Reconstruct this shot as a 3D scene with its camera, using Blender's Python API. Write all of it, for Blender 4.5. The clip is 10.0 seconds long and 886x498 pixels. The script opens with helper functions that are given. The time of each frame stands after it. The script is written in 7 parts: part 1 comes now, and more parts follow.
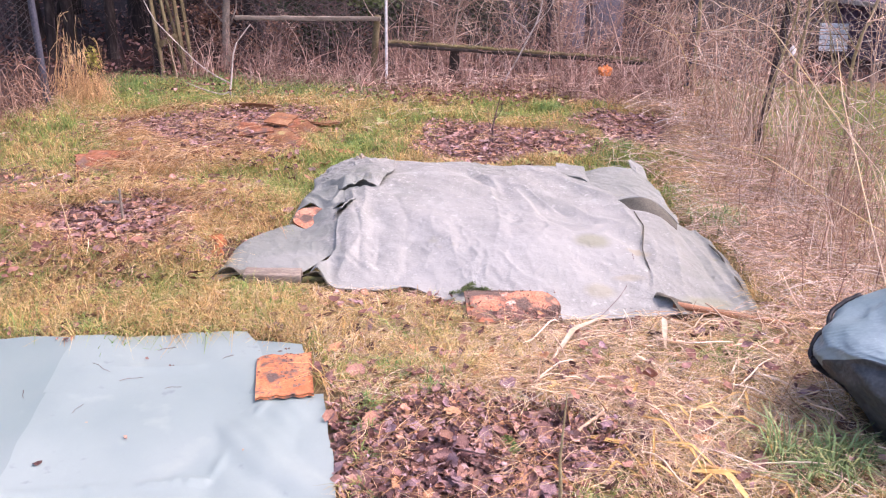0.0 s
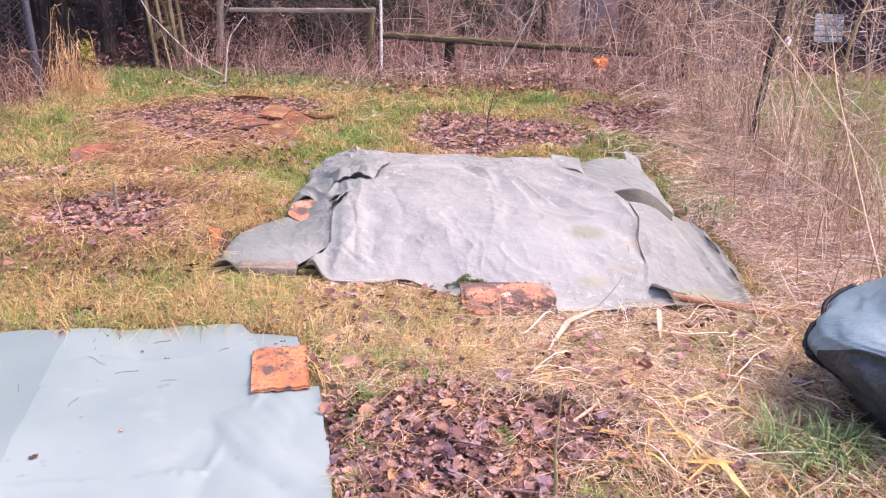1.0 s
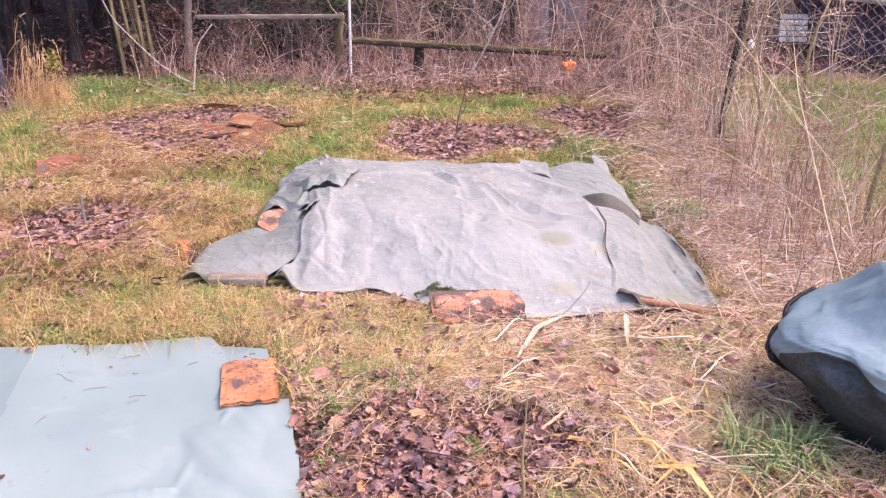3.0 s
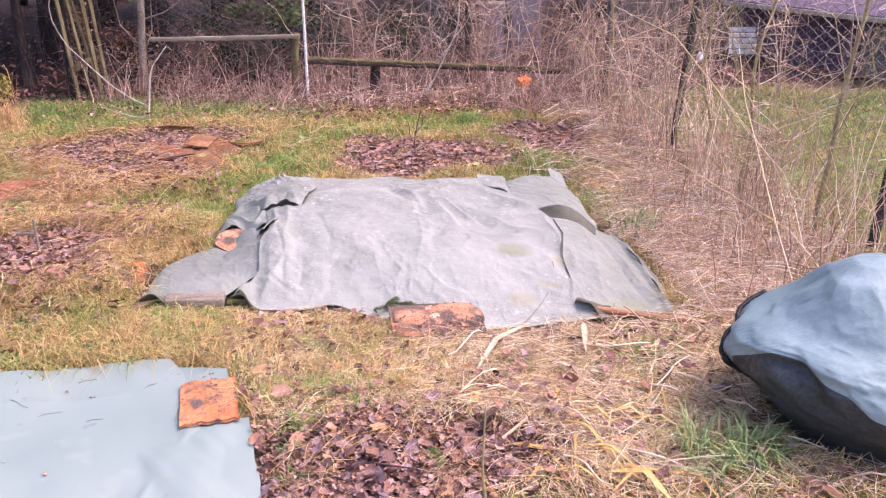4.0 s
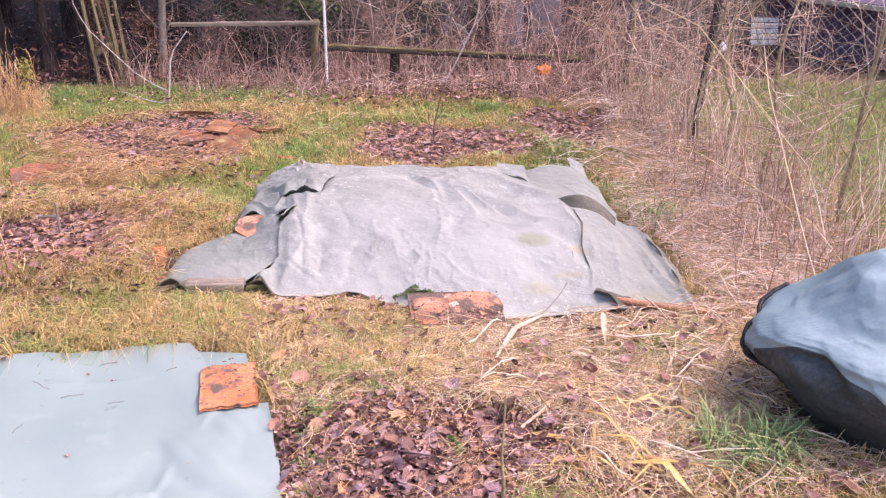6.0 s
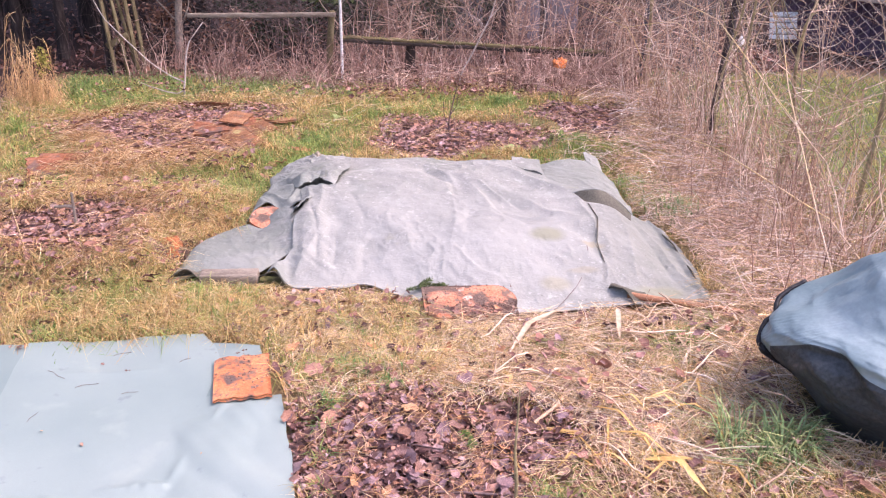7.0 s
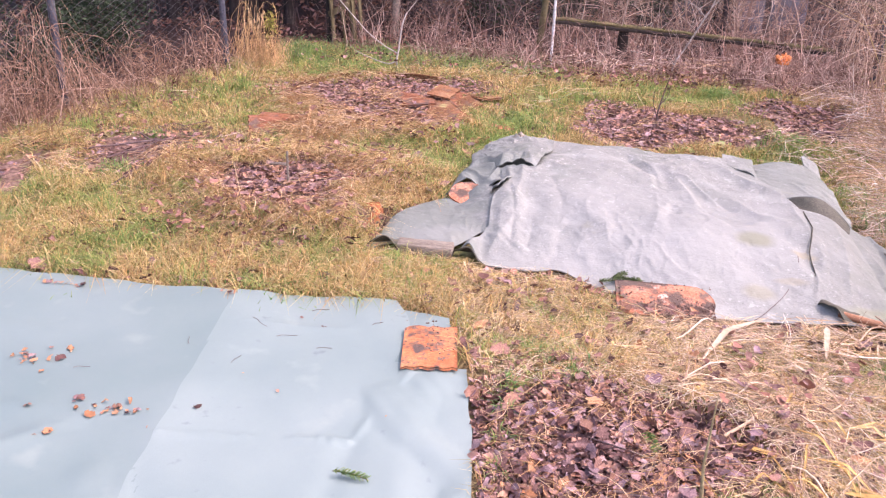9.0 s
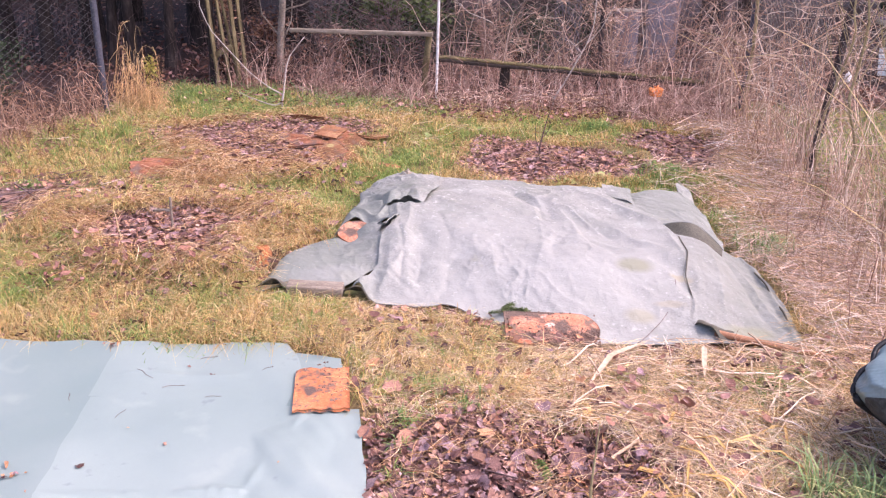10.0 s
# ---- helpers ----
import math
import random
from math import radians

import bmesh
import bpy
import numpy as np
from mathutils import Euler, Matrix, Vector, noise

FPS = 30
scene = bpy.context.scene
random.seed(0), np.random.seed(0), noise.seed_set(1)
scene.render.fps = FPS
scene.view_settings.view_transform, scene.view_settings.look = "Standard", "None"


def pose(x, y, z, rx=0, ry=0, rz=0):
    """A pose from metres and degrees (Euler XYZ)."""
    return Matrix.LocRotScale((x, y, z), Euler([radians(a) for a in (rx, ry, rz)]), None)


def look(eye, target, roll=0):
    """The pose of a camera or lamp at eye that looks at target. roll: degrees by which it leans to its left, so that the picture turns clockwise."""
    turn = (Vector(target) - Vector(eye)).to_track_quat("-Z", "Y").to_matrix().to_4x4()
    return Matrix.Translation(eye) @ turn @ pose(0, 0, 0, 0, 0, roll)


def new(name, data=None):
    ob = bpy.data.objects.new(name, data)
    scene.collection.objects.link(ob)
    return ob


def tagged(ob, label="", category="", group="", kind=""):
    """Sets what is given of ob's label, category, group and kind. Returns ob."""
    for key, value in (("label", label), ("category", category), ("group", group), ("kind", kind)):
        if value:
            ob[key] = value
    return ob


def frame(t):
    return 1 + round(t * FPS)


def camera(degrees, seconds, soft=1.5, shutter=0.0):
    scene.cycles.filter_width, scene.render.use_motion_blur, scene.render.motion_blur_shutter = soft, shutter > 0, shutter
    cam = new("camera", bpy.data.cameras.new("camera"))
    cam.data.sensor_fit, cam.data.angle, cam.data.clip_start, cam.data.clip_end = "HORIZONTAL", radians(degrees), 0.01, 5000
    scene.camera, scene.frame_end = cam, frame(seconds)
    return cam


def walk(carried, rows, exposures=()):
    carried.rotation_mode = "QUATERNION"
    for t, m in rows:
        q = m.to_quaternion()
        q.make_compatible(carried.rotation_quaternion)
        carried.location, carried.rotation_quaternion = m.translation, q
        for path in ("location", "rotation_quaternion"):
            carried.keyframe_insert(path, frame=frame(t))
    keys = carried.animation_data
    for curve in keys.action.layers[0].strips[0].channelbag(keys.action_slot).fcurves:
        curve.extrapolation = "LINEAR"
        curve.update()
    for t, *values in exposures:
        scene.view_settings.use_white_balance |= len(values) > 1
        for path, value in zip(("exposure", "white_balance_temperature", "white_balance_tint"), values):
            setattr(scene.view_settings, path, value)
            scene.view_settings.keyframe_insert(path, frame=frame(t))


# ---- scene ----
cam = camera(53.0, 10.0, soft=1.2)
PATH = [
    (0, (0.003, 0.002, 1.512), (0.001, 1.858, 0.766), 0.9),
    (0.5, (0.005, 0.005, 1.511), (0.006, 1.858, 0.757), 0.9),
    (1, (0.006, 0.002, 1.511), (0.013, 1.852, 0.749), 0.8),
    (1.5, (0.008, 0.006, 1.511), (0.025, 1.854, 0.748), 0.8),
    (2, (0.008, 0.009, 1.516), (0.032, 1.857, 0.753), 1.0),
    (3.3, (0.047, -0.006, 1.552), (0.137, 1.843, 0.794), 0.1),
    (3.5, (0.053, -0.008, 1.548), (0.168, 1.845, 0.805), -0.1),
    (4, (0.057, -0.028, 1.54), (0.199, 1.831, 0.818), -0.2),
    (4.5, (0.054, -0.032, 1.54), (0.196, 1.827, 0.816), -0.1),
    (5, (0.055, -0.032, 1.54), (0.189, 1.824, 0.806), -0.1),
    (5.5, (0.047, -0.029, 1.539), (0.17, 1.825, 0.799), -0.0),
    (7, (0.035, -0.012, 1.535), (0.113, 1.836, 0.774), 0.4),
    (7.5, (0.036, -0.011, 1.538), (0.107, 1.835, 0.772), 0.4),
    (8, (0.022, -0.01, 1.536), (0.073, 1.836, 0.769), 0.6),
    (8.5, (-0.014, 0.007, 1.516), (-0.117, 1.843, 0.732), 0.5),
    (9, (-0.02, 0.011, 1.529), (-0.346, 1.813, 0.724), 1.7),
    (9.5, (0.006, 0.005, 1.543), (-0.213, 1.835, 0.765), 2.6),
    (10, (0.022, -0.004, 1.546), (-0.085, 1.857, 0.822), 1.7),
]
walk(cam, [(t, look(e, g, r)) for t, e, g, r in PATH], exposures=[(0.0, 1.38, 6400, 31)])

# ---- world, sun ----
SUN_ELEV, SUN_AZ = 57.0, 95.0          # degrees; azimuth clockwise from +y
world = bpy.data.worlds.new("overcast")
scene.world = world
world.use_nodes = True
wn = world.node_tree
wn.nodes.clear()
sky = wn.nodes.new("ShaderNodeTexSky")
sky.sky_type = "NISHITA"
sky.sun_disc = False
sky.sun_elevation = radians(SUN_ELEV)
sky.sun_rotation = radians(SUN_AZ)
sky.dust_density = 4.0
sky.air_density = 1.0
sky.ozone_density = 0.6
wbg = wn.nodes.new("ShaderNodeBackground")
wbg.inputs["Strength"].default_value = 0.15
wout = wn.nodes.new("ShaderNodeOutputWorld")
wn.links.new(sky.outputs[0], wbg.inputs[0])
wn.links.new(wbg.outputs[0], wout.inputs[0])
sun_data = bpy.data.lights.new("sun", "SUN")
sun_data.energy = 0.9
sun_data.angle = radians(35)
sun_data.color = (1.0, 0.96, 0.92)
sun = new("sun", sun_data)
sa, se = radians(SUN_AZ), radians(SUN_ELEV)
sun.matrix_world = look((math.sin(sa) * math.cos(se) * 30, math.cos(sa) * math.cos(se) * 30, math.sin(se) * 30), (0, 0, 0))

# ---- materials ----


def material(name, stops, scale=6.0, rough=0.85, bump=0.25, bscale=70.0, rand="", amount=0.3, mix=0.0,
             fine=0.35, spec=0.3, stain=None, crumple=None, stretch=(1, 1, 1), gloss_var=0.0, through_light=0.0):
    """Noise over a ramp, fine grain over it, a random shift for each piece, and stains with a shape of their own."""
    m = bpy.data.materials.new(name)
    m.use_nodes = True
    t = m.node_tree
    n, ln = t.nodes, t.links
    bs = n["Principled BSDF"]
    bs.inputs["Roughness"].default_value = rough
    bs.inputs["Specular IOR Level"].default_value = spec
    co = n.new("ShaderNodeTexCoord")
    mp = n.new("ShaderNodeMapping")
    mp.inputs["Scale"].default_value = stretch
    ln.new(co.outputs["Object"], mp.inputs[0])
    big = n.new("ShaderNodeTexNoise")
    big.inputs["Scale"].default_value = scale
    big.inputs["Detail"].default_value = 6
    big.inputs["Roughness"].default_value = 0.62
    ln.new(mp.outputs[0], big.inputs["Vector"])
    spread = n.new("ShaderNodeMapRange")
    spread.inputs[1].default_value, spread.inputs[2].default_value = 0.28, 0.72
    ln.new(big.outputs[0], spread.inputs[0])
    key = spread.outputs[0]
    rnd = None
    if rand == "island":
        rnd = n.new("ShaderNodeNewGeometry").outputs["Random Per Island"]
    elif rand == "object":
        rnd = n.new("ShaderNodeObjectInfo").outputs["Random"]
    if rnd is not None and mix > 0:
        mm = n.new("ShaderNodeMix")
        mm.inputs[0].default_value = mix
        ln.new(key, mm.inputs[2])
        ln.new(rnd, mm.inputs[3])
        key = mm.outputs[0]
    ramp = n.new("ShaderNodeValToRGB")
    el = ramp.color_ramp.elements
    while len(el) < len(stops):
        el.new(0.5)
    for e, (p, c) in zip(el, stops):
        e.position, e.color = p, (*c, 1)
    ln.new(key, ramp.inputs[0])
    col = ramp.outputs[0]
    small = n.new("ShaderNodeTexNoise")
    small.inputs["Scale"].default_value = bscale
    small.inputs["Detail"].default_value = 4
    ln.new(mp.outputs[0], small.inputs["Vector"])
    fr = n.new("ShaderNodeMapRange")
    fr.inputs[1].default_value, fr.inputs[2].default_value = 0.3, 0.7
    fr.inputs[3].default_value, fr.inputs[4].default_value = 1 - fine, 1 + fine
    ln.new(small.outputs[0], fr.inputs[0])
    hsv = n.new("ShaderNodeHueSaturation")
    ln.new(col, hsv.inputs["Color"])
    if rnd is not None:
        w = n.new("ShaderNodeTexWhiteNoise")
        w.noise_dimensions = "1D"
        ln.new(rnd, w.inputs["W"])
        rr = n.new("ShaderNodeMapRange")
        rr.inputs[3].default_value, rr.inputs[4].default_value = 1 - amount, 1 + amount
        ln.new(w.outputs[0], rr.inputs[0])
        mul = n.new("ShaderNodeMath")
        mul.operation = "MULTIPLY"
        ln.new(fr.outputs[0], mul.inputs[0])
        ln.new(rr.outputs[0], mul.inputs[1])
        ln.new(mul.outputs[0], hsv.inputs["Value"])
    else:
        ln.new(fr.outputs[0], hsv.inputs["Value"])
    col = hsv.outputs[0]
    for s_scale, lo, hi, s_col, s_seed in (stain or ()):
        sn = n.new("ShaderNodeTexNoise")
        sn.inputs["Scale"].default_value = s_scale
        sn.inputs["Detail"].default_value = 5
        off = n.new("ShaderNodeMapping")
        off.inputs["Location"].default_value = (s_seed, s_seed * 0.7, 0)
        ln.new(mp.outputs[0], off.inputs[0])
        ln.new(off.outputs[0], sn.inputs["Vector"])
        sr = n.new("ShaderNodeMapRange")
        sr.inputs[1].default_value, sr.inputs[2].default_value = lo, hi
        ln.new(sn.outputs[0], sr.inputs[0])
        mx = n.new("ShaderNodeMix")
        mx.data_type = "RGBA"
        ln.new(sr.outputs[0], mx.inputs[0])
        ln.new(col, mx.inputs[6])
        mx.inputs[7].default_value = (*s_col, 1)
        col = mx.outputs[2]
    ln.new(col, bs.inputs["Base Color"])
    if gloss_var:
        gr = n.new("ShaderNodeMapRange")
        gr.inputs[3].default_value, gr.inputs[4].default_value = rough - gloss_var, rough + gloss_var
        ln.new(spread.outputs[0], gr.inputs[0])
        ln.new(gr.outputs[0], bs.inputs["Roughness"])
    if bump:
        b = n.new("ShaderNodeBump")
        b.inputs["Strength"].default_value = bump
        b.inputs["Distance"].default_value = 0.01
        ln.new(small.outputs[0], b.inputs["Height"])
        ln.new(b.outputs[0], bs.inputs["Normal"])
        for c_scale, c_deep in (crumple or ()):
            vo = n.new("ShaderNodeTexVoronoi")
            vo.inputs["Scale"].default_value = c_scale
            wv = n.new("ShaderNodeMapping")
            wv.inputs["Scale"].default_value = (1.0, 0.7, 1.0)
            wv.inputs["Rotation"].default_value = (0, 0, 0.5)
            wmix = n.new("ShaderNodeMix")
            wmix.data_type = "VECTOR"
            wmix.inputs[0].default_value = 0.12
            ln.new(mp.outputs[0], wmix.inputs[4])
            ln.new(big.outputs["Color"], wmix.inputs[5])
            ln.new(wmix.outputs[1], wv.inputs[0])
            ln.new(wv.outputs[0], vo.inputs["Vector"])
            b2 = n.new("ShaderNodeBump")
            b2.inputs["Strength"].default_value = 1.0
            b2.inputs["Distance"].default_value = c_deep
            ln.new(vo.outputs["Distance"], b2.inputs["Height"])
            ln.new(b.outputs[0], b2.inputs["Normal"])
            ln.new(b2.outputs[0], bs.inputs["Normal"])
            b = b2
    if through_light:
        tr = n.new("ShaderNodeBsdfTranslucent")
        ln.new(col, tr.inputs[0])
        ms = n.new("ShaderNodeMixShader")
        ms.inputs[0].default_value = through_light
        ln.new(bs.outputs[0], ms.inputs[1])
        ln.new(tr.outputs[0], ms.inputs[2])
        ln.new(ms.outputs[0], n["Material Output"].inputs[0])
    return m


M_GROUND = material("mossy_lawn_soil", [(0.0, (0.056, 0.036, 0.028)), (0.25, (0.136, 0.092, 0.052)), (0.5, (0.208, 0.152, 0.068)), (0.72, (0.136, 0.140, 0.048)), (1.0, (0.224, 0.160, 0.088))],
                    scale=2.4, bump=0.6, bscale=55, fine=0.5)
M_GRASS = material("lawn_blades", [(0.0, (0.207, 0.103, 0.055)), (0.18, (0.434, 0.246, 0.111)), (0.36, (0.579, 0.379, 0.144)), (0.55, (0.484, 0.389, 0.155)), (0.75, (0.692, 0.511, 0.286)), (0.88, (0.350, 0.328, 0.111)), (1.0, (0.279, 0.287, 0.101))],
                   scale=1.8, bump=0, rand="island", mix=0.7, amount=0.5, fine=0.1, rough=0.7, through_light=0.25)
M_GREEN = material("fresh_lawn_blades", [(0.0, (0.460, 0.409, 0.121)), (0.25, (0.336, 0.372, 0.106)), (0.6, (0.240, 0.335, 0.090)), (1.0, (0.153, 0.260, 0.086))],
                   scale=2.5, bump=0, rand="island", mix=0.75, amount=0.45, fine=0.1, rough=0.65, through_light=0.3)
M_PINKSTRAW = material("pinkish_dead_bramble", [(0.0, (0.141, 0.075, 0.059)), (0.2, (0.456, 0.278, 0.183)), (0.4, (0.717, 0.476, 0.260)), (0.6, (0.696, 0.505, 0.420)), (0.8, (0.869, 0.696, 0.568)), (1.0, (0.920, 0.920, 0.876))],
                       scale=3, bump=0, rand="island", mix=0.85, amount=0.35, fine=0.15, rough=0.65)
M_MAT = material("rusty_matted_grass", [(0.0, (0.106, 0.047, 0.029)), (0.22, (0.317, 0.162, 0.072)), (0.45, (0.512, 0.298, 0.121)), (0.65, (0.582, 0.384, 0.200)), (0.82, (0.670, 0.485, 0.300)), (1.0, (0.777, 0.630, 0.416))],
                 scale=3, bump=0, rand="island", mix=0.8, amount=0.35, fine=0.15, rough=0.65)
M_TUFT = material("green_tuft_blades", [(0.0, (0.405, 0.390, 0.130)), (0.5, (0.189, 0.325, 0.091)), (1.0, (0.135, 0.260, 0.104))],
                  scale=4, bump=0, rand="island", mix=0.8, amount=0.35, fine=0.1, rough=0.6, through_light=0.25)
M_STRAW = material("dry_straw", [(0.0, (0.422, 0.269, 0.182)), (0.25, (0.690, 0.492, 0.319)), (0.5, (0.801, 0.606, 0.440)), (0.62, (0.834, 0.618, 0.275)), (0.8, (0.920, 0.767, 0.605)), (1.0, (0.920, 0.920, 0.836))],
                   scale=3, bump=0, rand="island", mix=0.7, amount=0.25, fine=0.15, rough=0.6)
M_STALK_LOOSE = material("loose_dry_stalk", [(0.0, (0.40, 0.25, 0.17)), (0.4, (0.66, 0.47, 0.32)), (0.7, (0.78, 0.60, 0.42)), (1.0, (0.88, 0.77, 0.66))],
                        scale=30, bump=0.1, rand="object", mix=0.8, amount=0.2, fine=0.15, rough=0.55)
M_IVY = material("dull_ground_ivy", [(0.0, (0.11, 0.12, 0.06)), (0.5, (0.16, 0.22, 0.10)), (1.0, (0.26, 0.30, 0.16))], scale=4, bump=0, rand="island", mix=0.7, amount=0.35)
# The overhang's shade is put into this darker colour of the cover.
M_COVER_SHADED = material("shaded_plastic_side", [(0.0, (0.027, 0.032, 0.036)), (0.5, (0.043, 0.051, 0.055)), (1.0, (0.066, 0.079, 0.084))], scale=4, rough=0.55, bump=0.12, bscale=90, spec=0.35, crumple=[(7, 0.012), (17, 0.005)])
M_DIRT = material("dry_soil_crumbs", [(0.0, (0.121, 0.072, 0.056)), (1.0, (0.324, 0.208, 0.163))], scale=40, bump=0, rand="island", mix=0.7, amount=0.3)
M_LUSH = material("broad_green_blades", [(0.0, (0.462, 0.426, 0.187)), (0.4, (0.253, 0.336, 0.127)), (1.0, (0.165, 0.263, 0.116))], scale=4, bump=0, rand="island", mix=0.8, amount=0.35, fine=0.1, rough=0.45, through_light=0.2)
M_BUFF = material("buff_dead_stems", [(0.0, (0.082, 0.041, 0.030)), (0.3, (0.243, 0.132, 0.088)), (0.7, (0.450, 0.279, 0.193)), (1.0, (0.720, 0.526, 0.420))], scale=2, bump=0, rand="island", mix=0.85, amount=0.4, fine=0.15)
M_GOLD = material("golden_dry_grass", [(0.0, (0.300, 0.152, 0.070)), (0.5, (0.669, 0.423, 0.196)), (1.0, (0.899, 0.651, 0.391))],
                  scale=3, bump=0, rand="island", mix=0.7, amount=0.25, fine=0.15, rough=0.65)
M_YELLOWBLADE = material("yellow_dry_blade", [(0.0, (0.370, 0.209, 0.064)), (0.5, (0.533, 0.338, 0.112)), (1.0, (0.622, 0.461, 0.224))], scale=9, bump=0.2, bscale=60, fine=0.2, rough=0.6, stretch=(1, 1, 1))
M_PALEBLADE = material("pale_dry_blade", [(0.0, (0.422, 0.298, 0.185)), (0.5, (0.535, 0.407, 0.281)), (1.0, (0.605, 0.502, 0.383))], scale=9, bump=0.2, bscale=60, fine=0.2, rough=0.6)
M_BRIAR = material("dead_briar_stems", [(0.0, (0.10, 0.05, 0.042)), (0.3, (0.30, 0.175, 0.14)), (0.7, (0.54, 0.35, 0.28)), (1.0, (0.82, 0.64, 0.55))],
                   scale=2, bump=0, rand="island", mix=0.85, amount=0.4, fine=0.15)
M_STALK = material("pale_dry_stalks", [(0.0, (0.154, 0.080, 0.064)), (0.2, (0.374, 0.217, 0.151)), (0.42, (0.550, 0.353, 0.244)), (0.58, (0.605, 0.433, 0.336)), (0.75, (0.803, 0.604, 0.476)), (1.0, (0.920, 0.844, 0.754))],
                   scale=2, bump=0, rand="island", mix=0.85, amount=0.3, fine=0.15)
M_LEAF = material("fallen_leaf", [(0.0, (0.052, 0.023, 0.023)), (0.25, (0.145, 0.069, 0.057)), (0.45, (0.280, 0.147, 0.125)), (0.6, (0.373, 0.189, 0.120)), (0.72, (0.321, 0.189, 0.182)), (0.86, (0.269, 0.171, 0.185)), (0.97, (0.351, 0.223, 0.192)), (1.0, (0.430, 0.295, 0.250))],
                  scale=25, rand="object", mix=0.85, amount=0.35, fine=0.45, rough=0.6, bump=0.35, bscale=11, stretch=(1, 3, 1))
M_LEAVES = material("fallen_leaves_mass", [(0.0, (0.060, 0.028, 0.028)), (0.25, (0.176, 0.091, 0.074)), (0.45, (0.367, 0.204, 0.173)), (0.6, (0.502, 0.269, 0.173)), (0.72, (0.421, 0.262, 0.241)), (0.86, (0.353, 0.238, 0.249)), (0.97, (0.459, 0.310, 0.263)), (1.0, (0.564, 0.410, 0.342))],
                    scale=25, rand="island", mix=0.9, amount=0.28, fine=0.25, rough=0.65, bump=0)
M_LITTER = material("dark_leaf_litter", [(0.0, (0.056, 0.023, 0.021)), (0.3, (0.200, 0.089, 0.067)), (0.6, (0.325, 0.158, 0.109)), (0.85, (0.312, 0.179, 0.166)), (1.0, (0.575, 0.357, 0.285))],
                    scale=25, rand="island", mix=0.95, amount=0.35, fine=0.25, rough=0.65, bump=0)
M_LEAF_ORANGE = material("orange_fallen_leaf", [(0.0, (0.357, 0.135, 0.057)), (1.0, (0.527, 0.306, 0.171))], scale=20, rand="object", mix=0.6, amount=0.3, bump=0.1)
M_SOIL = material("dark_garden_soil", [(0.0, (0.081, 0.047, 0.037)), (0.5, (0.193, 0.113, 0.089)), (1.0, (0.385, 0.244, 0.188))], scale=14, bump=0.8, bscale=60)
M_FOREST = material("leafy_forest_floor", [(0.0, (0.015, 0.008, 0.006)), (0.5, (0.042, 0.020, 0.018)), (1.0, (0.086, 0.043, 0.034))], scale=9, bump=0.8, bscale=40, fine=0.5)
M_TARP = material("weathered_grey_canvas", [(0.0, (0.210, 0.217, 0.194)), (0.35, (0.248, 0.253, 0.228)), (0.7, (0.276, 0.277, 0.253)), (1.0, (0.313, 0.310, 0.287))],
                  scale=3.2, rough=0.72, bump=0.25, bscale=120, fine=0.16, spec=0.22, gloss_var=0.08, crumple=[(6, 0.005), (14, 0.005), (31, 0.003)],
                  stain=[(3.3, 0.46, 0.68, (0.301, 0.302, 0.276), 3.1), (7, 0.52, 0.72, (0.354, 0.356, 0.329), 7.7), (5.5, 0.55, 0.74, (0.213, 0.227, 0.195), 14.3), (26, 0.62, 0.70, (0.406, 0.408, 0.380), 2.7), (60, 0.635, 0.70, (0.425, 0.428, 0.400), 5.7), (4, 0.66, 0.80, (0.184, 0.199, 0.161), 1.9),
                         (90, 0.66, 0.72, (0.151, 0.154, 0.127), 9.9), (5, 0.68, 0.74, (0.255, 0.249, 0.166), 12.3)])


def shaped_marks(m, marks):
    """Bleached, limey, silty and shade marks, each an uneven ellipse in the object's own plane: x, y, rx, ry, colour,
    strength, raggedness.
    """
    t = m.node_tree
    n, ln = t.nodes, t.links
    bs = n["Principled BSDF"]
    col = bs.inputs["Base Color"].links[0].from_socket
    co = n.new("ShaderNodeTexCoord")
    wob = n.new("ShaderNodeTexNoise")
    wob.inputs["Scale"].default_value = 7.0
    wob.inputs["Detail"].default_value = 5
    ln.new(co.outputs["Object"], wob.inputs["Vector"])
    for x, y, rx, ry, c, strength, ragged in marks:
        mp = n.new("ShaderNodeMapping")
        mp.vector_type = "TEXTURE"
        mp.inputs["Location"].default_value = (x, y, 0)
        mp.inputs["Scale"].default_value = (rx, ry, 1000)
        ln.new(co.outputs["Object"], mp.inputs[0])
        le = n.new("ShaderNodeVectorMath")
        le.operation = "LENGTH"
        ln.new(mp.outputs[0], le.inputs[0])
        ad = n.new("ShaderNodeMath")
        ad.operation = "MULTIPLY_ADD"
        ad.inputs[1].default_value = ragged
        ln.new(wob.outputs[0], ad.inputs[0])
        ln.new(le.outputs["Value"], ad.inputs[2])
        mr = n.new("ShaderNodeMapRange")
        mr.inputs[1].default_value, mr.inputs[2].default_value = 1.25 + 0.5 * ragged, 0.65 + 0.5 * ragged
        mr.inputs[3].default_value, mr.inputs[4].default_value = 0.0, strength
        ln.new(ad.outputs[0], mr.inputs[0])
        mx = n.new("ShaderNodeMix")
        mx.data_type = "RGBA"
        ln.new(mr.outputs[0], mx.inputs[0])
        ln.new(col, mx.inputs[6])
        mx.inputs[7].default_value = (*c, 1)
        col = mx.outputs[2]
    ln.new(col, bs.inputs["Base Color"])


